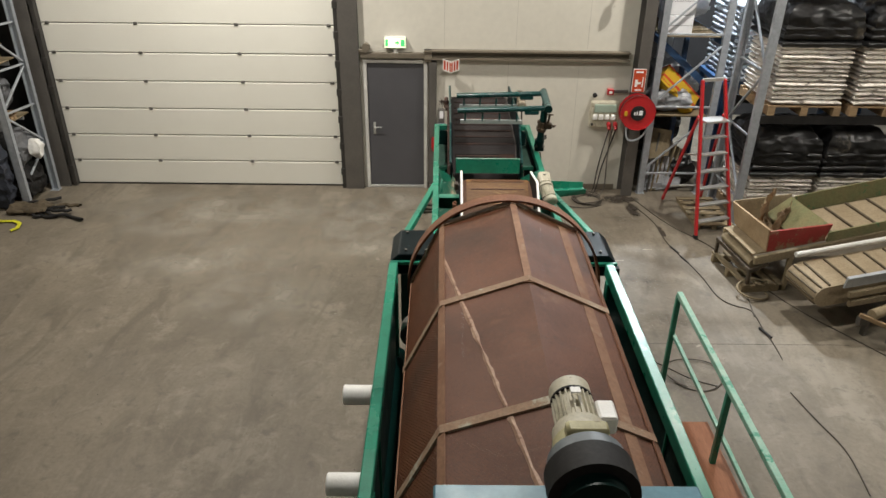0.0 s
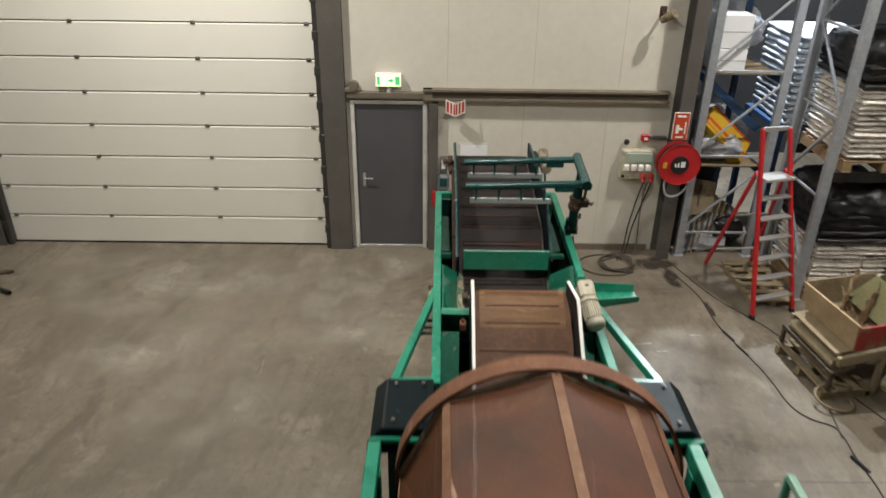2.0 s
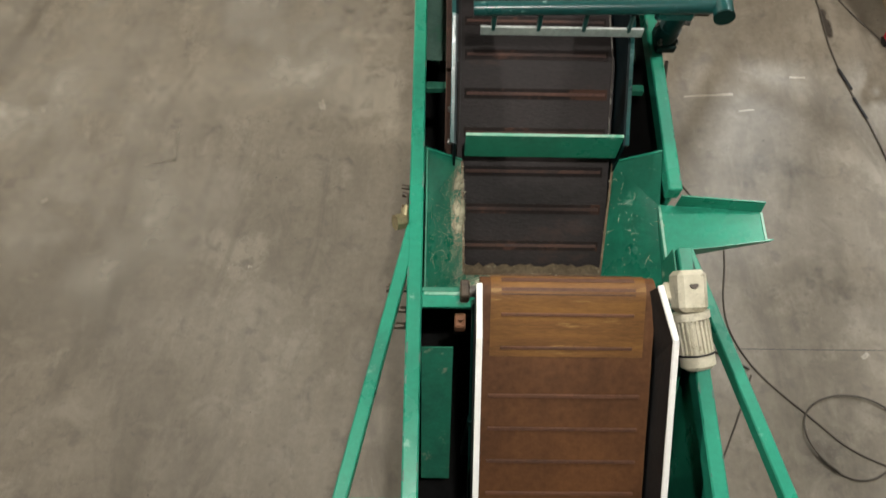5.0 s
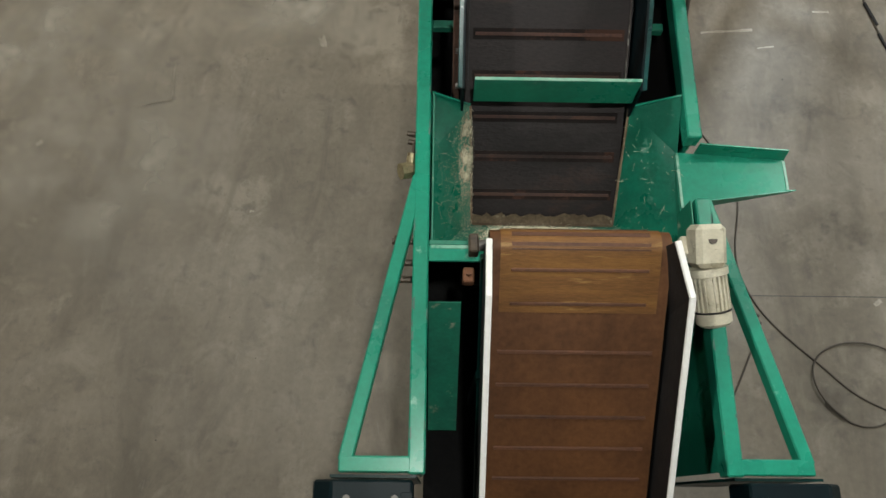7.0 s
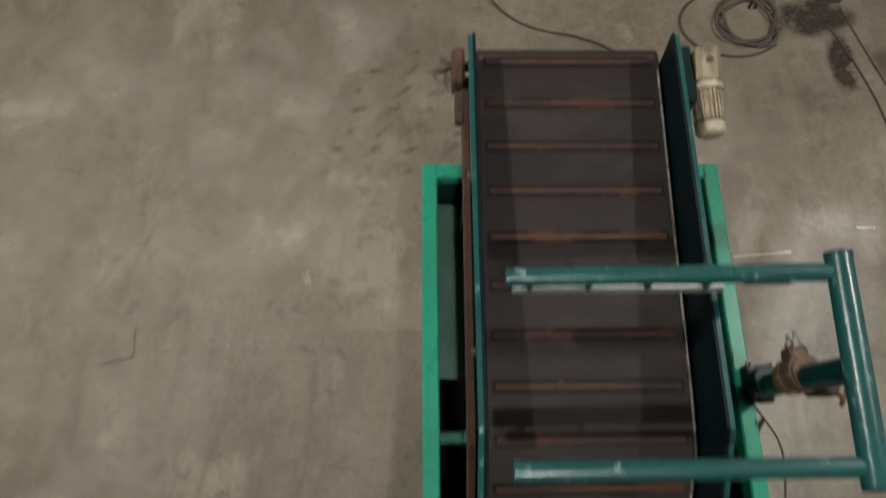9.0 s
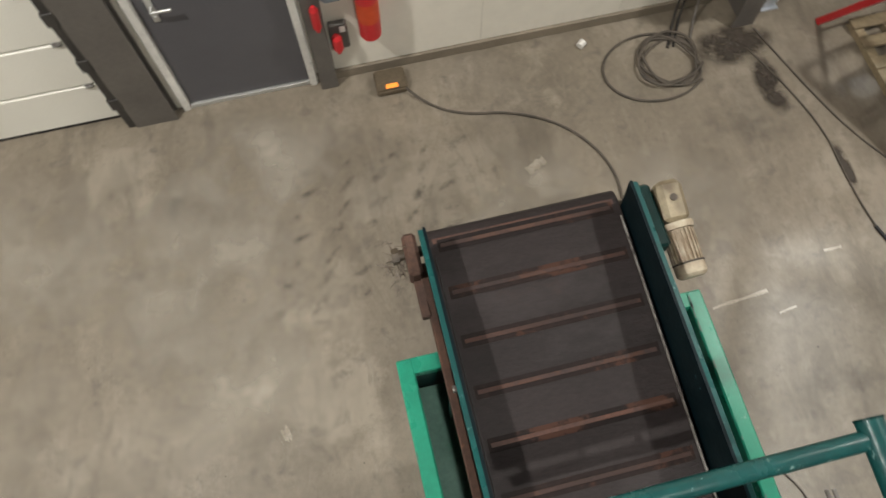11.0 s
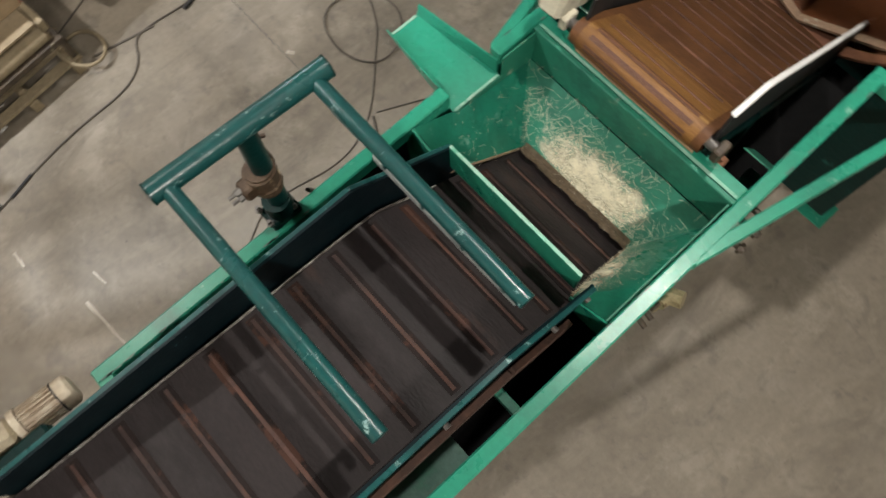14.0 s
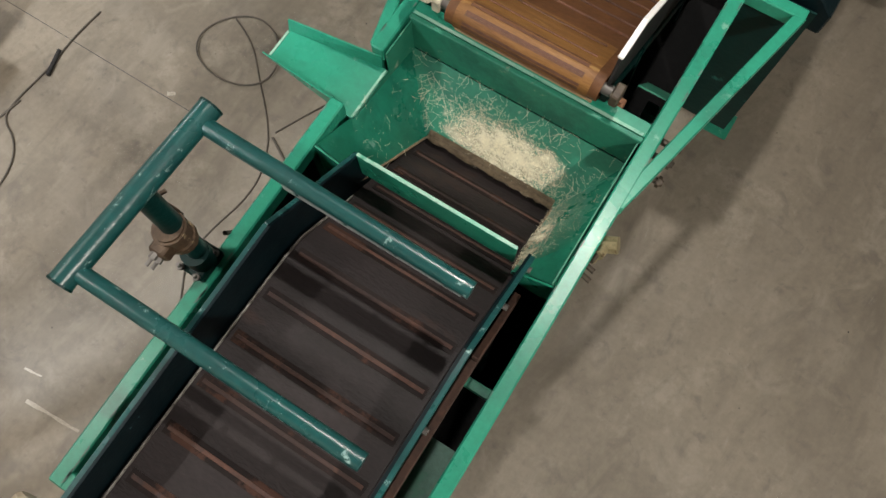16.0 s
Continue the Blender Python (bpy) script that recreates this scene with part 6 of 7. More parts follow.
tube(bm, (1.68, 10.60, 0.03), (1.72, 10.63, 0.035), 0.028, 14)
tagged(part("plastic_cup", bm, M_FRAME, None, "", True), "small white plastic cup lying on the floor", "cup")
random.seed(51)
for x, y, rx, ry in ((2.66, 6.84, 0.30, 0.20), (2.46, 5.60, 0.22, 0.30), (2.6, 9.6, 0.5, 0.3), (2.5, 7.7, 0.35, 0.25)):
    tagged(film("oil_stain", None, (x, y, 0), (rx, 0, 0), (0, ry, 0), M_STAIN, "", 0.0025), "soft dark oil stain on the concrete", "stain")
for x, y, rx, ry in ((2.84, 10.36, 0.34, 0.20), (2.97, 9.96, 0.12, 0.30), (3.22, 9.2, 0.05, 0.22)):
    tagged(film("grease_stain", None, (x, y, 0), (rx, 0, 0), (0, ry, 0), M_GREASE, "", 0.0030), "dark greasy stain on the concrete by the column", "stain")
# dust, spread wider to paint in the brighter floor towards the end wall
for x, y, rx, ry in ((-0.6, 9.95, 0.9, 0.5), (-3.6, 10.05, 2.2, 0.6), (-3.3, 9.45, 2.6, 0.9), (-1.3, 9.45, 1.1, 0.9), (-1.0, 10.25, 0.9, 0.45), (-1.2, 8.7, 0.9, 0.8), (0.9, 9.5, 0.7, 0.5), (1.9, 9.2, 0.6, 0.5), (-3.2, 8.2, 1.6, 0.7), (-2.4, 7.2, 1.0, 0.9), (1.7, 7.6, 0.5, 0.6)):
    tagged(film("dust_patch", None, (x, y, 0), (rx, 0, 0), (0, ry, 0), M_DUSTFILM, "", 0.0010 + 0.0002 * (int(abs(x * 10 + y * 7)) % 7)), "pale patch of dust and painted brightness on the concrete", "dust")
for k in range(35):                      # rows of short tyre prints
    col, row = k % 5, k // 5
    x, y = -0.85 + 0.27 * col + random.uniform(-0.03, 0.03) + 0.06 * row, 9.05 + 0.165 * row + random.uniform(-0.02, 0.02)
    a = 0.75 if col % 2 else 0.35
    L, w = random.uniform(0.07, 0.11), random.uniform(0.025, 0.04)
    tagged(film("scrub_mark", None, (x, y, 0), (L * math.cos(a), L * math.sin(a), 0), (-w * math.sin(a), w * math.cos(a), 0), M_SCRUB, "", 0.0035), "faint dark tyre print on the concrete", "tyre print", "tyre prints")
fp = thing("floor_pallet", (3.9, 9.8, 0), "grey weathered slatted pallet under the ladder", "pallet")
for y in (9.28, 9.47, 9.66, 9.85, 10.04, 10.22):
    part("slat", box(NB(), 3.74, 4.32, y, y + 0.10, 0.062, 0.082, 0.003), M_OLDWOOD, fp)
for x in (3.76, 4.0, 4.24):
    part("bearer", box(NB(), x, x + 0.07, 9.28, 10.32, 0.0, 0.060, 0.003), M_OLDWOOD, fp)
random.seed(12)
bm = NB()
for i in range(110):
    x, y = random.uniform(-5.5, 5.0), random.uniform(3.0, 10.6)
    s = random.uniform(0.002, 0.006)
    bmesh.ops.create_icosphere(bm, subdivisions=1, radius=s, matrix=Matrix.Translation((x, y, s * 0.5)))
tagged(part("floor_crumbs", bm, M_OIL), "scattered small crumbs on the concrete", "crumbs", kind="stuff")

# ---- step ladder ----
ld = thing("step_ladder", (3.85, 9.6, 0), "red step ladder with aluminium treads", "ladder")
FL, FR = Vector((3.66, 8.98, 0)), Vector((4.22, 9.16, 0))
TL, TR = Vector((3.58, 9.62, 2.17)), Vector((3.92, 9.70, 2.17))


def on(a, b, z):
    t = (z - a.z) / (b.z - a.z)
    return a + (b - a) * t


for a, b in ((FL, TL), (FR, TR)):
    bm = NB()
    beam(bm, a + Vector((0, 0, 0.02)), b, 0.035, 0.075, 0.005, up=(0, 1, 0.25))
    part("stile", bm, M_RED, ld)
    bm = NB()
    beam(bm, a, on(a, b, 0.05), 0.045, 0.09, 0.005, up=(0, 1, 0.25))
    part("rubber_foot", bm, M_BLACK, ld)
for k in range(7):
    z = 0.24 + 0.232 * k
    a, b = on(FL, TL, z), on(FR, TR, z)
    bm = NB()
    beam(bm, a + Vector((0.015, 0, 0)), b - Vector((0.015, 0, 0)), 0.09 if k < 6 else 0.24, 0.028, 0.004)
    part("tread", bm, M_ALU, ld, "ribbed aluminium tread")
bm = NB()
beam(bm, TL, TR, 0.03, 0.05)
part("top_bar", bm, M_ALU, ld)
RL, RR = Vector((3.56, 10.40, 0)), Vector((4.18, 10.42, 0))
SL, SR = on(FL, TL, 1.66) + Vector((0, 0.10, 0)), on(FR, TR, 1.66) + Vector((0, 0.10, 0))
for a, b in ((RL, SL), (RR, SR)):
    bm = NB()
    beam(bm, a, b, 0.03, 0.055, 0.004, up=(0, 1, 0.3))
    part("rear_leg", bm, M_RED, ld)
for z in (0.30, 0.95):
    bm = NB()
    beam(bm, on(RL, SL, z), on(RR, SR, z), 0.025, 0.025)
    part("rear_brace", bm, M_ALU, ld)


# ---- pallet racks ----
def upright(parent, x, y, h, material, dy=1):
    bm = NB()
    box(bm, x - 0.05, x + 0.05, y, y + dy * 0.012, 0.008, h)
    for s in (-1, 1):
        box(bm, x + s * 0.05 - 0.006, x + s * 0.05 + 0.006, y, y + dy * 0.07, 0.008, h)
    box(bm, x - 0.07, x + 0.07, min(y, y + dy * 0.1) - 0.02, max(y, y + dy * 0.1) + 0.02, 0.0, 0.008)
    u = part("upright", bm, material, parent)
    return u


def pallet(x0, x1, y0, y1, z):
    pa = thing("pallet", ((x0 + x1) / 2, (y0 + y1) / 2, z), "raw wooden pallet under stacked bags", "pallet", "stacked pallets")
    for k in range(7):
        y = y0 + (y1 - y0 - 0.10) * k / 6
        part("deck_board", box(NB(), x0, x1, y, y + 0.10, z + 0.122, z + 0.144, 0.003), M_WOOD, pa)
    for k in range(3):
        x = x0 + (x1 - x0 - 0.10) * k / 2
        part("bearer", box(NB(), x, x + 0.10, y0, y1, z + 0.022, z + 0.120, 0.003), M_WOOD, pa)
        part("bottom_board", box(NB(), x, x + 0.10, y0, y1, z, z + 0.02, 0.002), M_WOOD, pa)
    return pa


def soft_slab(bm, x0, x1, y0, y1, z0, z1, seed, amp=0.012, n=12, sag=0.35):
    """A pillow-like slab, bulged at the sides, with uneven faces."""
    m = Matrix.LocRotScale(((x0 + x1) / 2, (y0 + y1) / 2, (z0 + z1) / 2), None, (x1 - x0, y1 - y0, z1 - z0))
    vs = bmesh.ops.create_cube(bm, size=1.0)["verts"]
    es = list({e for v in vs for e in v.link_edges})
    bmesh.ops.subdivide_edges(bm, edges=es, cuts=n, use_grid_fill=True)
    for v in bm.verts:
        x, y, z = v.co * 2
        f = math.sqrt(max(0.0, 1 - sag * abs(z) ** 2.2))
        g2 = 1 - 0.30 * max(abs(x), abs(y)) ** 5
        p = m @ Vector((x * f / 2, y * f / 2, z * g2 / 2))
        d = noise.noise_vector(Vector((p.x * 5 + seed, p.y * 5, p.z * 9))) * amp + noise.noise_vector(Vector((p.x * 14 + seed, p.y * 14, p.z * 20))) * amp * 0.5
        v.co = p + d
    return bm


def bag_stack(x0, x1, y0, y1, z, layers, lh, cap, film, label, bag=None):
    bs = thing("bag_stack", ((x0 + x1) / 2, (y0 + y1) / 2, z), label, "bag stack", "bag stacks")
    for k in range(layers):
        n = 1 if bag is None else 2
        for i in range(n):
            w = (x1 - x0) / n
            bm = NB()
            j = random.uniform(-0.020, 0.020)
            soft_slab(bm, x0 + w * i + 0.004, x0 + w * (i + 1) - 0.004, y0 + j, y1 + j, z + lh * k, z + lh * (k + 1) + 0.020, k * 3.1 + i * 7.7 + x0, 0.013, 11, 0.16)
            part("bag", bm, bag or M_BAG, bs, "", True)
    if cap:
        zt = z + lh * layers
        bm = NB()
        soft_slab(bm, x0 - 0.02, x1 + 0.02, y0 - 0.03, y1 + 0.03, zt - 0.02, zt + cap, x0 * 3.3, 0.034, 24, 0.22)
        part("film_cover", bm, film, bs, "glossy wrinkled black film", True)
        nl = max(1, int(cap / 0.17))
        for k in range(nl):
            bm = NB()
            soft_slab(bm, x0 - 0.03, x1 + 0.03, y0 - 0.035, y1 + 0.035, zt + 0.10 * k - 0.03, zt + 0.10 * k + 0.09, k * 2.2 + x0 * 1.7, 0.016, 14, 0.10)
            part("wrapped_bag", bm, film, bs, "", True)
    return bs


random.seed(21)
RACKH = 6.2
r1 = thing("pallet_rack", (5.8, 10.0, 0), "galvanised pallet rack with black beams, loaded with bags", "pallet rack")
for x in (4.38, 7.20, 10.0):
    for y, d in ((9.45, 1), (10.50, -1)):
        upright(r1, x, y, RACKH, M_GALV, d)
    for k in range(6):
        bm = NB()
        a, b = (9.52, 10.43) if k % 2 == 0 else (10.43, 9.52)
        beam(bm, (x, a, 0.45 + 0.95 * k), (x, b, 0.45 + 0.95 * (k + 1) - 0.05), 0.035, 0.03, 0.003, up=(1, 0, 0))
        part("diagonal", bm, M_GALV, r1)
        bm = NB()
        beam(bm, (x, 9.52, 0.42 + 0.95 * k), (x, 10.43, 0.42 + 0.95 * k), 0.03, 0.03, 0.003)
        part("strut", bm, M_GALV, r1)
for z in (1.60, 3.75):
    for y in (9.44, 10.46):
        for x0, x1 in ((4.43, 7.15), (7.25, 9.95)):
            bm = NB()
            box(bm, x0, x1, y, y + 0.05, z, z + 0.13, 0.006)
            part("beam", bm, M_BLACK, r1, "black load beam")
for i, (x0, x1) in enumerate(((4.50, 5.52), (5.66, 6.68), (7.35, 8.35), (8.6, 9.6))):
    pallet(x0, x1, 9.42, 10.52, 1.73)
    bag_stack(x0 + 0.01, x1 - 0.01, 9.43, 10.5, 1.875, 13, 0.063, 0.56, M_WRAP, "pale plastic bags on a pallet under black film")
for i, (x0, x1) in enumerate(((4.47, 5.42), (5.50, 6.42), (7.35, 8.30))):
    pallet(x0, x1, 9.44, 10.50, 0.0)
    bag_stack(x0 + 0.01, x1 - 0.01, 9.45, 10.48, 0.145, 11, 0.060, 0.70, M_WRAP, "pale plastic bags under a thick black film cover")
for x0, x1 in ((4.50, 5.52), (5.66, 6.68)):
    pallet(x0, x1, 9.42, 10.52, 3.88)
    bag_stack(x0 + 0.01, x1 - 0.01, 9.43, 10.5, 4.025, 9, 0.085, 0, M_WRAP, "pale plastic bags on a pallet high in the rack")

# second rack running into the depth beside the column
r2 = thing("deep_pallet_rack", (3.8, 12.4, 0), "galvanised and blue pallet rack filled with mixed goods", "pallet rack")
for y in (10.62, 13.3):
    for x in (3.24, 4.20):
        bm = NB()
        box(bm, x - 0.045, x + 0.045, y, y + 0.012, 0.008, RACKH)
        for s in (-1, 1):
            box(bm, x + s * 0.045 - 0.006, x + s * 0.045 + 0.006, y, y + 0.07, 0.008, RACKH)
        box(bm, x - 0.07, x + 0.07, y - 0.03, y + 0.1, 0, 0.008)
        part("upright", bm, M_GALV, r2)
    for k in range(5):
        bm = NB()
        z = 0.35 + 1.12 * k
        beam(bm, (3.28, y + 0.035, z + 0.10), (4.16, y + 0.035, z + 0.95), 0.028, 0.03, 0.003, up=(0, 1, 0))
        part("diagonal", bm, M_GALV, r2)
        bm = NB()
        beam(bm, (3.28, y + 0.035, z), (4.16, y + 0.035, z), 0.028, 0.03, 0.003)
        part("strut", bm, M_GALV, r2)
for x in (3.80,):
    bm = NB()
    box(bm, x - 0.035, x + 0.035, 11.20, 11.27, 0.008, RACKH, 0.004)
    part("upright", bm, M_BLUE, r2, "blue upright")
for z in (1.18, 2.42, 3.66):
    for x in (3.20, 4.16):
        part("beam", box(NB(), x, x + 0.05, 10.70, 13.3, z, z + 0.11, 0.006), M_BLUE, r2, "blue load beam")
    for k in range(6):
        part("shelf_board", box(NB(), 3.26, 4.15, 10.72 + 0.43 * k, 11.12 + 0.43 * k, z + 0.112, z + 0.132, 0.003), M_OLDWOOD, r2)
bm = NB()
beam(bm, (3.30, 10.85, 2.42), (4.12, 10.95, 1.75), 0.10, 0.05, 0.004, up=(0, 1, 0))
part("loose_beam", bm, M_BLUE, r2, "blue beam leaning across the bay")

for x0, x1, z0, z1 in ((3.30, 3.70, 2.556, 2.84), (3.30, 3.71, 2.85, 3.25)):
    bx = tagged(part("carton", box(NB(), x0, x1, 10.76, 11.2, z0, z1, 0.008), M_PAPER), "white carton stacked in the deep rack", "carton")
    part("flap_seam", box(NB(), x0 + 0.01, x1 - 0.01, 10.757, 10.7595, (z0 + z1) / 2 - 0.002, (z0 + z1) / 2 + 0.002), M_SEAM, bx)
yb = thing("printed_carton", (3.60, 10.92, 1.33), "yellow and red printed carton lying tilted in the rack", "carton")
yb.matrix_world = Matrix.Translation((3.66, 10.92, 1.67)) @ Euler((0, radians(42), 0)).to_matrix().to_4x4() @ Euler((radians(50), 0, 0)).to_matrix().to_4x4()


def child_box(name, parent, dims, at, material, label="", bevel=0.006):
    x, y, z = at
    dx, dy, dz = dims
    me = bpy.data.meshes.new(name)
    b = box(NB(), x - dx / 2, x + dx / 2, y - dy / 2, y + dy / 2, z - dz / 2, z + dz / 2, bevel)
    b.to_mesh(me)
    b.free()
    me.materials.append(material)
    o = new(name, me)
    o.parent = parent
    if label:
        o["label"] = label
    return o


child_box("carton_body", yb, (0.76, 0.34, 0.20), (0, 0, 0), M_YELLOW)
for y, w in ((-0.045, 0.045), (0.150, 0.035), (-0.12, 0.012)):
    child_box("red_stripe", yb, (0.765, w, 0.205), (0, y, 0), M_ORPAINT, "red printed stripe", 0.002)
random.seed(31)
for x0, x1, y0, y1, z0, z1, m_, nm, lab, cat in (
        (3.27, 3.86, 10.72, 11.5, 1.312, 1.72, M_FOIL, "crumpled_foil", "crumpled silver-grey film sheets on the rack shelf", "film sheets"),
        (3.40, 4.15, 11.3, 12.2, 1.312, 1.9, M_BAGB, "stacked_sack", "pale sack on the rack shelf", "sack"),
        (3.30, 4.14, 11.4, 12.8, 2.556, 3.3, M_BAGB, "stacked_sack", "pale blue-white sack on the rack shelf", "sack"),
        (3.30, 4.30, 12.3, 13.1, 0.03, 1.10, M_WRAP, "film_parcel", "black wrapped bundle on the floor in the rack", "bundle"),
        (3.75, 4.15, 10.78, 11.3, 0.03, 0.55, M_WRAP, "film_parcel", "black wrapped bundle on the floor in the rack", "bundle")):
    bm = NB()
    soft_slab(bm, x0, x1, y0, y1, z0, z1 + 0.02, x0 * 9 + z0, 0.05, 20, 0.5)
    lo = min(v.co.z for v in bm.verts)
    bmesh.ops.translate(bm, vec=(0, 0, z0 - lo), verts=bm.verts)
    tagged(part(nm, bm, m_, None, "", True), lab, cat)
ws2 = thing("board_bundle", (3.6, 10.95, 0), "dark boards and crates leaning inside the rack", "boards")
for k in range(7):
    bm = NB()
    beam(bm, (3.36 + 0.07 * k, 10.72 + 0.03 * k, 0.0), (3.50 + 0.075 * k, 10.95, 0.95 - 0.05 * k), 0.025, 0.14, 0.003, up=(0, 1, 0.2))
    part("board", bm, M_OLDWOOD if k % 3 else M_STEEL, ws2)
for (x0, z0), (x1, z1), y in (((3.30, 0.02), (3.62, 0.62), 10.70), ((3.52, 0.02), (3.92, 0.50), 10.72), ((3.30, 0.55), (3.66, 0.98), 10.76)):
    part("loose_sheet", sheet(NB(), ((x0, y, z0), (x1, y + 0.02, z0 + 0.06), (x1 + 0.06, y + 0.2, z1), (x0 + 0.10, y + 0.2, z1 + 0.05)), 0.006), M_OLDWOOD if z0 > 0.1 else M_FOIL, ws2, "crumpled pale sheet")
# stack of blue-white bags behind the first rack
r3 = thing("low_bag_platform", (4.9, 11.5, 0), "blue steel storage platform behind the pallet rack", "storage platform")
for x in (4.45, 6.7):
    for y in (11.0, 12.1):
        part("platform_post", box(NB(), x - 0.04, x + 0.04, y - 0.04, y + 0.04, 0, 1.70, 0.004), M_BLUE, r3)
part("platform_deck", box(NB(), 4.40, 6.75, 10.95, 12.15, 1.70, 1.78, 0.005), M_BLUE, r3)
bag_stack(4.46, 5.45, 11.0, 12.1, 1.78, 14, 0.085, 0, M_WRAP, "blue-white plastic bags in a tall stack", M_BAGB)
bag_stack(5.60, 6.6, 11.0, 12.1, 1.78, 12, 0.085, 0, M_WRAP, "blue-white plastic bags in a tall stack", M_BAGB)

# ---- old conveyors beside the racks ----
M_DUSTRED = mat("dusty_red_paint", (0.34, 0.030, 0.026), (0.27, 0.040, 0.030), rough=0.6, big=4, fine=40, grain=0.15, wear=(0.27, 0.16, 0.09), wear_at=0.54, wear_scale=4)
M_CARD = mat("dusty_cardboard", (0.40, 0.29, 0.175), (0.30, 0.205, 0.115), rough=0.85, big=4, fine=40, grain=0.15, bump=0.2)
M_MOSS = mat("olive_dusty_board", (0.155, 0.165, 0.075), (0.21, 0.175, 0.085), rough=0.85, big=4, fine=40, grain=0.18, wear=(0.08, 0.16, 0.07), wear_at=0.60)
def oriented(name, x, y, z, turn, label, category, group=""):
    ob = new(name)
    ob.empty_display_size = 0.1
    ob.matrix_world = Matrix.Translation((x, y, z)) @ Matrix.Rotation(radians(turn), 4, "Z")
    return tagged(ob, label, category, group)


def lpart(name, bm, material, parent, label="", smooth=False):
    o = part(name, bm, material, None, label, smooth)
    o.parent = parent
    o.matrix_parent_inverse = Matrix()
    return o


# first: feed hopper with red front, belt running off to the side
o1 = oriented("old_feed_conveyor", 3.99, 7.51, 0, 7, "old dusty conveyor with a red-fronted wooden feed hopper", "conveyor", "old conveyors")
W = 0.82


def rise1(x):
    return 0.50 + 0.17 * x


for s, y in ((0, 0.0), (1, W)):
    o = -0.05 if s == 0 else 0.05
    bm = NB()
    sheet(bm, ((0.0, y, 0.58), (0.72, y, 0.70), (0.75, y + o, 0.95), (-0.05, y + o, 0.89)), 0.022)
    lpart("hopper_side", bm, M_DUSTRED if s == 0 else M_OLDWOOD, o1, "scuffed dusty red hopper front" if s == 0 else "")
    bm = NB()
    beam(bm, (-0.14, y, rise1(-0.14) - 0.02), (3.7, y, rise1(3.7) - 0.02), 0.05, 0.11, 0.006)
    lpart("side_rail", bm, M_OLDWOOD, o1)
    h = 0.13 if s == 0 else 0.26
    bm = NB()
    sheet(bm, ((0.77, y, rise1(0.77) + 0.05), (3.7, y, rise1(3.7) + 0.05), (3.7, y, rise1(3.7) + 0.05 + h), (0.77, y, rise1(0.77) + 0.05 + h)), 0.02)
    lpart("side_board", bm, M_MOSS, o1, "dusty olive side board")
    for x in (0.35, 3.0):
        bm = NB()
        box(bm, x - 0.03, x + 0.03, y - 0.02, y + 0.02, 0, rise1(x) - 0.06, 0.004)
        lpart("leg", bm, M_OLDWOOD, o1)
bm = NB()
sheet(bm, ((0.0, 0.0, 0.58), (0.0, W, 0.58), (-0.06, W + 0.05, 0.88), (-0.06, -0.05, 0.91)), 0.022)
lpart("hopper_end", bm, M_CARD, o1, "dusty tan hopper end panel")
bm = NB()
sheet(bm, ((0.73, -0.02, 0.93), (0.73, W, 0.93), (0.40, W - 0.02, 0.70), (0.40, 0.02, 0.70)), 0.018)
lpart("hopper_flap", bm, M_MOSS, o1, "dark dusty sloping flap")
random.seed(57)
for p, u, v in (((0.00, 0.36, 0.66), (0.40, 0.44, 0.02), (0.05, -0.04, 0.58)), ((0.16, 0.22, 0.66), (0.36, 0.30, 0.0), (0.10, 0.10, 0.34)), ((0.08, 0.10, 0.68), (0.30, 0.52, 0.0), (-0.10, 0.16, 0.22))):
    p, u, v = Vector(p), Vector(u), Vector(v)
    nrm = u.cross(v).normalized()
    bm = NB()
    rows = [[bm.verts.new(p + u * (i / 7) + v * (j / 7) * (1 - 0.25 * random.random() * (j > 5)) + nrm * random.uniform(-0.03, 0.03)) for j in range(8)] for i in range(8)]
    for a, b in zip(rows, rows[1:]):
        for j in range(7):
            bm.faces.new((a[j], b[j], b[j + 1], a[j + 1]))
    bmesh.ops.solidify(bm, geom=list(bm.faces), thickness=0.006)
    lpart("cardboard_sheet", bm, M_CARD, o1, "crumpled torn cardboard standing in the hopper")
bm = NB()
sheet(bm, ((-0.15, 0.04, rise1(-0.15) + 0.05), (3.7, 0.04, rise1(3.7) + 0.05), (3.7, W - 0.04, rise1(3.7) + 0.05), (-0.15, W - 0.04, rise1(-0.15) + 0.05)), 0.02)
b1 = lpart("belt", bm, M_DUSTY, o1, "dusty tan belt")
for k in range(9):
    x = 0.92 + 0.29 * k
    bm = NB()
    z = rise1(x) + 0.073
    beam(bm, (x, 0.05, z), (x, W - 0.05, z), 0.03, 0.026, 0.003)
    lpart("cleat", bm, M_DUSTYDK, b1)
bm = NB()
tube(bm, (-0.11, 0.03, 0.40), (-0.11, W - 0.03, 0.40), 0.065, 18)
lpart("tail_roller", bm, M_OLDWOOD, o1, "dusty tail roller", True)
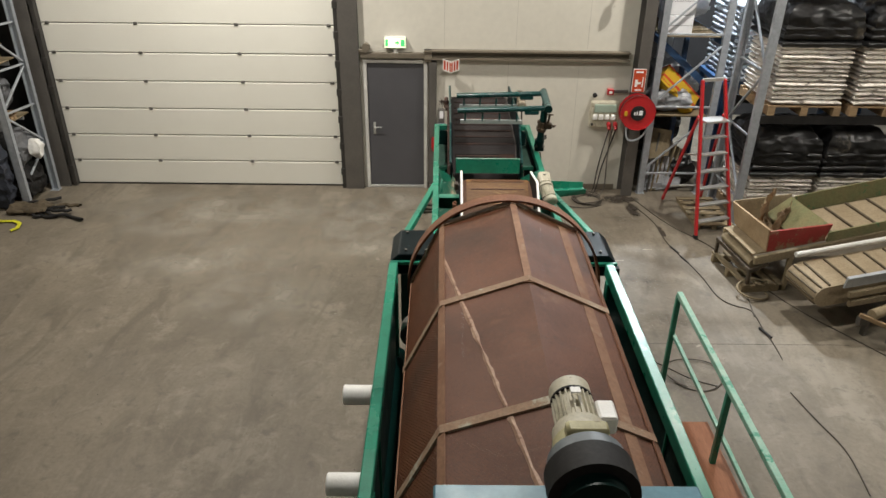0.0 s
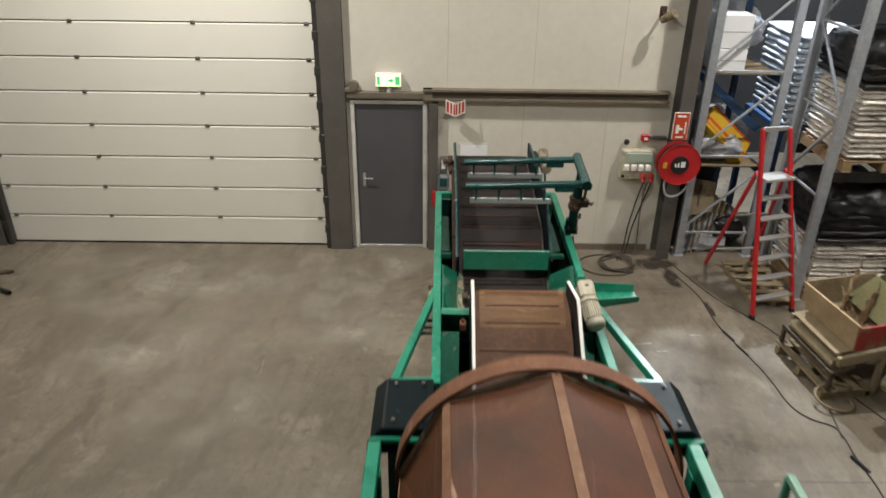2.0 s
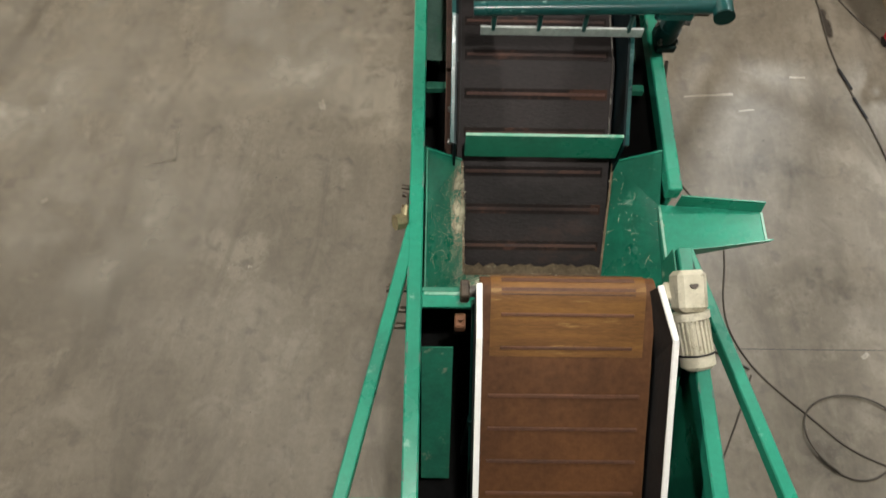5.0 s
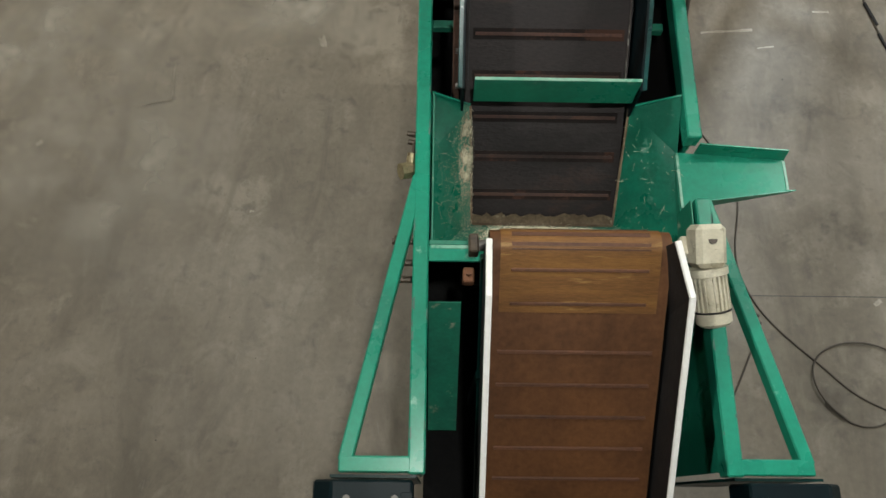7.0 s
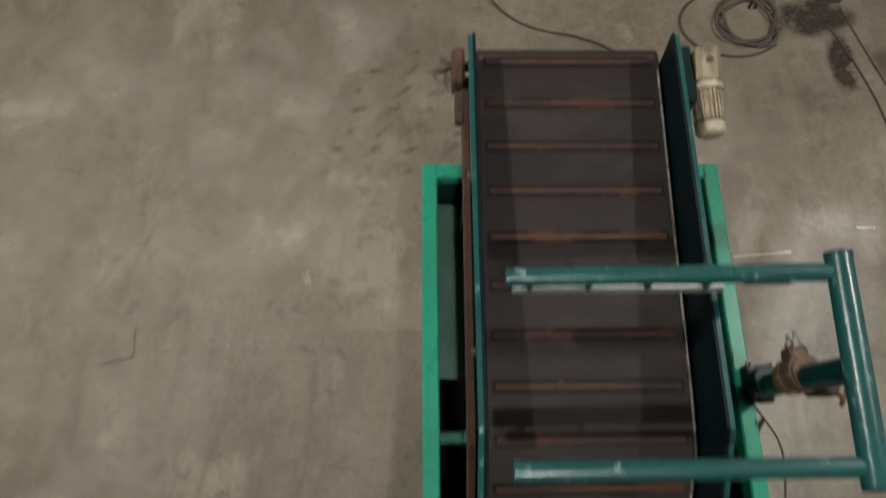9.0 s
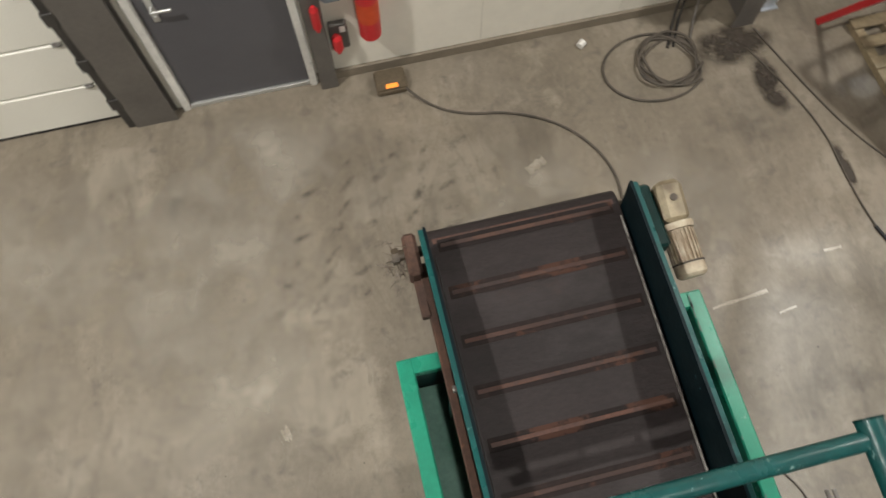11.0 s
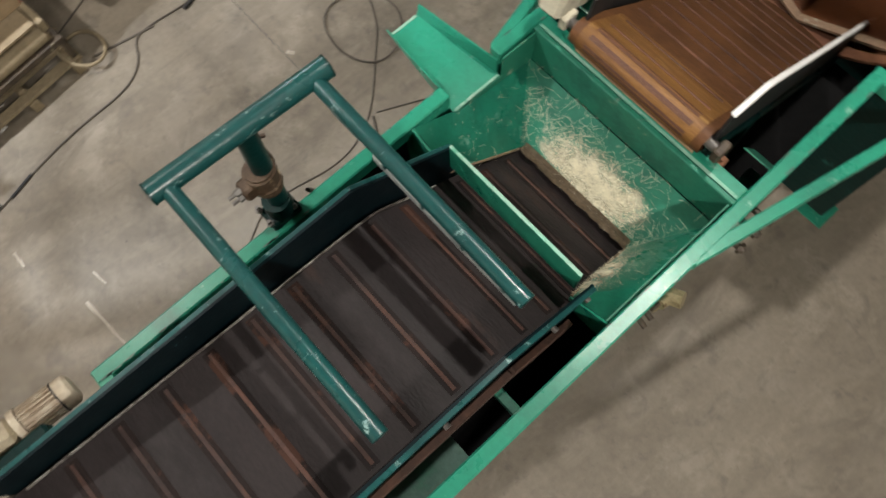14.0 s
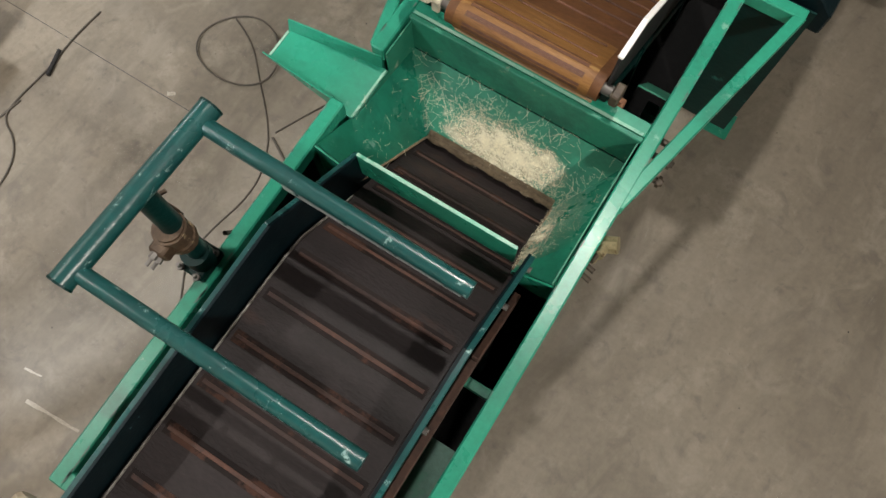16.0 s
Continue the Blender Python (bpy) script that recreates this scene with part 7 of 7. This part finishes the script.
# skid frame at its tail
sk = oriented("wooden_skid", 3.72, 7.46, 0, 7, "dusty wooden skid with a metal frame at the conveyor's foot", "skid")
for y in (0.0, 0.40, 0.80):
    lpart("skid_bar", box(NB(), 0.05, 0.56, y, y + 0.07, 0.0, 0.10, 0.005), M_OLDWOOD, sk)
for x in (0.06, 0.22, 0.38, 0.50):
    lpart("skid_slat", box(NB(), x, x + 0.08, -0.03, 0.90, 0.102, 0.13, 0.004), M_OLDWOOD, sk)
bm = NB()
beam(bm, (0.10, -0.02, 0.33), (0.10, 0.88, 0.33), 0.05, 0.05)
for y in (0.0, 0.86):
    beam(bm, (0.10, y, 0.13), (0.10, y, 0.33), 0.04, 0.04, up=(0, 1, 0))
    beam(bm, (0.10, y, 0.32), (0.32, y, 0.42), 0.04, 0.05)
lpart("metal_frame", bm, M_GREASY, sk)
cable("hose_loop", [(3.88 + 0.20 * math.cos(a), 7.40 + 0.15 * math.sin(a), 0.10 + 0.08 * math.cos(a * 0.5)) for a in np.linspace(0.4, 6.6, 16)], 0.014, M_OLDWOOD, None, "dusty loop of hose beside the skid", "hose")

# second: belt with slats, a pale pipe along one side and a grey guard along the other
o2 = oriented("old_slat_conveyor", 4.21, 7.23, 0, 10, "old dusty slat belt conveyor with a grey guard", "conveyor", "old conveyors")


def rise2(x):
    return 0.60 + 0.10 * x


bm = NB()
prof = [(0.02 + 0.13 * math.cos(radians(a)), 0.47 + 0.13 * math.sin(radians(a))) for a in range(90, 271, 20)]
prof = [(3.4, rise2(3.4))] + prof + [(3.4, rise2(3.4) - 0.26)]
prism(bm, prof, "y", -0.62, -0.05)
b2 = lpart("belt", bm, M_DUSTY, o2, "dusty tan belt round an end roller", True)
for k in range(13):
    x = 0.05 + 0.26 * k
    bm = NB()
    beam(bm, (x, -0.60, rise2(x) + 0.010), (x + 0.03, -0.07, rise2(x) + 0.010), 0.024, 0.022, 0.003)
    lpart("slat", bm, M_DUSTYDK, b2)
for a in (120, 155, 190, 225):
    bm = NB()
    p = (0.02 + 0.135 * math.cos(radians(a)), 0.47 + 0.135 * math.sin(radians(a)))
    beam(bm, (p[0], -0.60, p[1]), (p[0], -0.07, p[1]), 0.022, 0.018, 0.003)
    lpart("slat", bm, M_DUSTYDK, b2)
bm = NB()
tube(bm, (0.0, 0.0, 0.69), (3.4, 0.0, 1.03), 0.034, 14)
lpart("edge_pipe", bm, M_FRAME, o2, "pale dusty pipe along the edge", True)
bm = NB()
sheet(bm, ((0.18, -0.66, rise2(0.18) - 0.02), (3.4, -0.66, rise2(3.4) - 0.02), (3.4, -0.68, rise2(3.4) + 0.12), (0.18, -0.68, rise2(0.18) + 0.12)), 0.02)
beam(bm, (0.18, -0.69, rise2(0.18) + 0.125), (3.4, -0.69, rise2(3.4) + 0.125), 0.05, 0.018, 0.004)
lpart("guard", bm, M_GALV, o2, "grey sheet-metal guard")
for dz in (-0.10, -0.22):
    bm = NB()
    beam(bm, (0.22 - dz * 0.3, -0.69, rise2(0.2) + dz), (3.4, -0.69, rise2(3.4) + dz), 0.05, 0.075, 0.005)
    lpart("side_beam", bm, M_OLDWOOD, o2)
bm = NB()
beam(bm, (0.05, -0.01, rise2(0) - 0.10), (3.4, -0.01, rise2(3.4) - 0.10), 0.04, 0.16, 0.005)
lpart("side_beam", bm, M_OLDWOOD, o2)
for x in (0.95, 2.9):
    for y in (-0.66, -0.02):
        lpart("leg", box(NB(), x - 0.03, x + 0.03, y - 0.02, y + 0.02, 0, rise2(x) - 0.24, 0.004), M_OLDWOOD, o2)
# loose poles and a third frame
o3 = oriented("old_conveyor_frame", 4.82, 6.38, 0, 20, "dark old conveyor frame with loose dusty poles on it", "conveyor frame", "old conveyors")
for y in (-0.25, 0.15):
    bm = NB()
    beam(bm, (-0.05, y, 0.22), (2.4, y, 0.5), 0.06, 0.12, 0.005)
    lpart("side_beam", bm, M_STEEL, o3)
bm = NB()
tube(bm, (0.0, 0.05, 0.36), (2.4, 0.10, 0.62), 0.06, 14)
lpart("pole", bm, M_OLDWOOD, o3, "dusty round pole", True)
bm = NB()
beam(bm, (-0.10, 0.12, 0.34), (0.55, -0.50, 0.10), 0.035, 0.05)
lpart("pole", bm, M_WOOD, o3)
for x in (0.1, 2.2):
    for y in (-0.25, 0.15):
        lpart("leg", box(NB(), x - 0.03, x + 0.03, y - 0.03, y + 0.03, 0, 0.20 + x * 0.11, 0.004), M_STEEL, o3)

# ---- rack and junk by the sectional door ----
r4 = thing("shelf_rack", (-7.3, 10.2, 0), "galvanised shelf rack crammed with boards and bags", "shelf rack")
for (xf, yf), (xr, yr) in (((-6.58, 9.90), (-6.44, 10.60)), ((-8.6, 9.90), (-8.46, 10.60))):
    upright(r4, xf, yf, 4.4, M_GALV, 1)
    upright(r4, xr, yr, 4.4, M_GALV, -1)
    for k in range(6):
        z0, z1 = 0.25 + 0.62 * k, 0.80 + 0.62 * k
        p, q = (xf, yf + 0.05), (xr, yr - 0.05)
        bm = NB()
        if k % 2:
            p, q = q, p
        beam(bm, (*p, z0), (*q, z1), 0.03, 0.03, 0.003, up=(1, 0, 0))
        part("diagonal", bm, M_GALV, r4)
        bm = NB()
        beam(bm, (xf, yf + 0.05, z1 + 0.03), (xr, yr - 0.05, z1 + 0.03), 0.03, 0.03, 0.003)
        part("strut", bm, M_GALV, r4)
for z in (1.20, 2.05, 2.9):
    for y in (9.93, 10.50):
        part("beam", box(NB(), -8.55, -6.64, y, y + 0.05, z, z + 0.10, 0.005), M_GALV, r4)
    part("shelf_board", box(NB(), -8.55, -6.55, 9.985, 10.545, z + 0.102, z + 0.125, 0.004), M_OLDWOOD, r4)
M_NAVYCLOTH = mat("dark_blue_cloth", (0.018, 0.022, 0.034), (0.032, 0.036, 0.048), rough=0.8, big=5, fine=30, bump=0.4, grain=0.2)
wd = thing("timber_pile", (-7.2, 10.25, 1.325), "raw timber offcuts on the shelf", "timber", )
random.seed(41)
for k in range(9):
    bm = NB()
    x, y, z = -6.52 - random.random() * 0.12, 10.02 + 0.07 * (k % 4), 1.355 + 0.052 * (k // 4)
    beam(bm, (x, y, z), (x - 1.1, y + 0.02, z), 0.064, 0.05, 0.004)
    part("offcut", bm, M_WOOD, wd)
wd2 = thing("timber_pile", (-7.2, 10.25, 2.175), "grey boards and offcuts on the upper shelf", "timber")
for k in range(7):
    bm = NB()
    y, z = 10.03 + 0.07 * k, 2.20 + 0.03 * (k % 2)
    beam(bm, (-6.70, y, z), (-7.9, y, z + 0.03), 0.06, 0.035, 0.004)
    part("offcut", bm, M_OLDWOOD, wd2)
for x0, x1, y0, y1, z0, z1, m_, nm, lab, cat in (
        (-7.02, -6.66, 9.66, 9.90, 0.0, 1.14, M_NAVYCLOTH, "fabric_roll", "dark blue fabric roll leaning against the rack", "fabric roll"),
        (-7.40, -7.05, 9.62, 9.90, 0.0, 0.80, M_WRAP, "leaning_sack", "dark sack leaning against the rack", "sack"),
        (-6.98, -6.50, 10.00, 10.50, 0.0, 0.60, M_BLACK, "rubber_bag", "black rubber bag under the shelf", "bag"),
        (-6.49, -6.33, 10.18, 10.32, 0.66, 0.98, M_WHITE, "white_bag", "crumpled white plastic bag hanging on the rack", "bag"),
        (-6.98, -6.52, 9.99, 10.45, 0.55, 1.19, M_CLOTH, "work_coat", "dark grey coat hanging in the rack", "coat"),
        (-6.72, -6.12, 9.52, 9.86, 0.0, 0.10, M_DUSTYDK, "net_heap", "dark brown crumpled net heap on the floor", "net"),
        (-8.1, -7.1, 10.0, 10.5, 0.0, 1.1, M_CLOTH, "crumpled_tarpaulin", "dark tarpaulin under the shelf", "tarpaulin"),
        (-7.5, -6.66, 10.02, 10.5, 2.178, 2.50, M_OLDWOOD, "jute_bundle", "grey-brown bundle on the upper shelf", "bundle"),
        (-7.6, -6.70, 10.30, 10.52, 1.33, 1.95, M_CLOTH, "felt_bundle", "dark felt bundle behind the timber", "bundle"),
        (-7.6, -6.64, 10.02, 10.5, 3.03, 3.6, M_CLOTH, "felt_bundle", "dark felt bundle on the top shelf", "bundle")):
    bm = NB()
    soft_slab(bm, x0, x1, y0, y1, z0, z1, x0 * 5 + z0, 0.05 if x1 - x0 > 0.25 else 0.03, 16, 0.4)
    if nm not in ("white_bag", "work_coat"):
        lo = min(v.co.z for v in bm.verts)
        bmesh.ops.translate(bm, vec=(0, 0, z0 - lo), verts=bm.verts)
    tagged(part(nm, bm, m_, None, "", True), lab, cat)
random.seed(43)
for k in range(5):
    pts = []
    x, y = -6.75 + 0.12 * k, 9.75 - 0.07 * k
    for i in range(9):
        pts.append((x, y, 0.03 + 0.02 * random.random() + 0.03 * (k % 2)))
        x += random.uniform(0.02, 0.16)
        y += random.uniform(-0.09, 0.09)
    cable("rubber_hose", pts, 0.026, M_BLACK, None, "black rubber hose in a heap on the floor", "hose")
cable("chain", [(-6.1, 9.85, 0.02), (-5.98, 9.95, 0.02), (-5.9, 9.85, 0.02), (-5.82, 9.92, 0.02), (-5.74, 9.88, 0.02)], 0.03, M_DUSTYDK, None, "brown rope end on the floor", "rope")
bm = NB()
for p, q in zip([(-6.95, 9.32), (-6.7, 9.28), (-6.48, 9.30), (-6.34, 9.22), (-6.30, 9.05)], [(-6.7, 9.28), (-6.48, 9.30), (-6.34, 9.22), (-6.30, 9.05), (-6.36, 8.98)]):
    beam(bm, (p[0], p[1], 0.03), (q[0], q[1], 0.025), 0.055, 0.012, 0.002)
tagged(part("lashing_strap", bm, mat("neon_yellow", (0.62, 0.60, 0.02), (0.5, 0.48, 0.02), rough=0.7)), "bright yellow lashing strap on the floor", "strap")
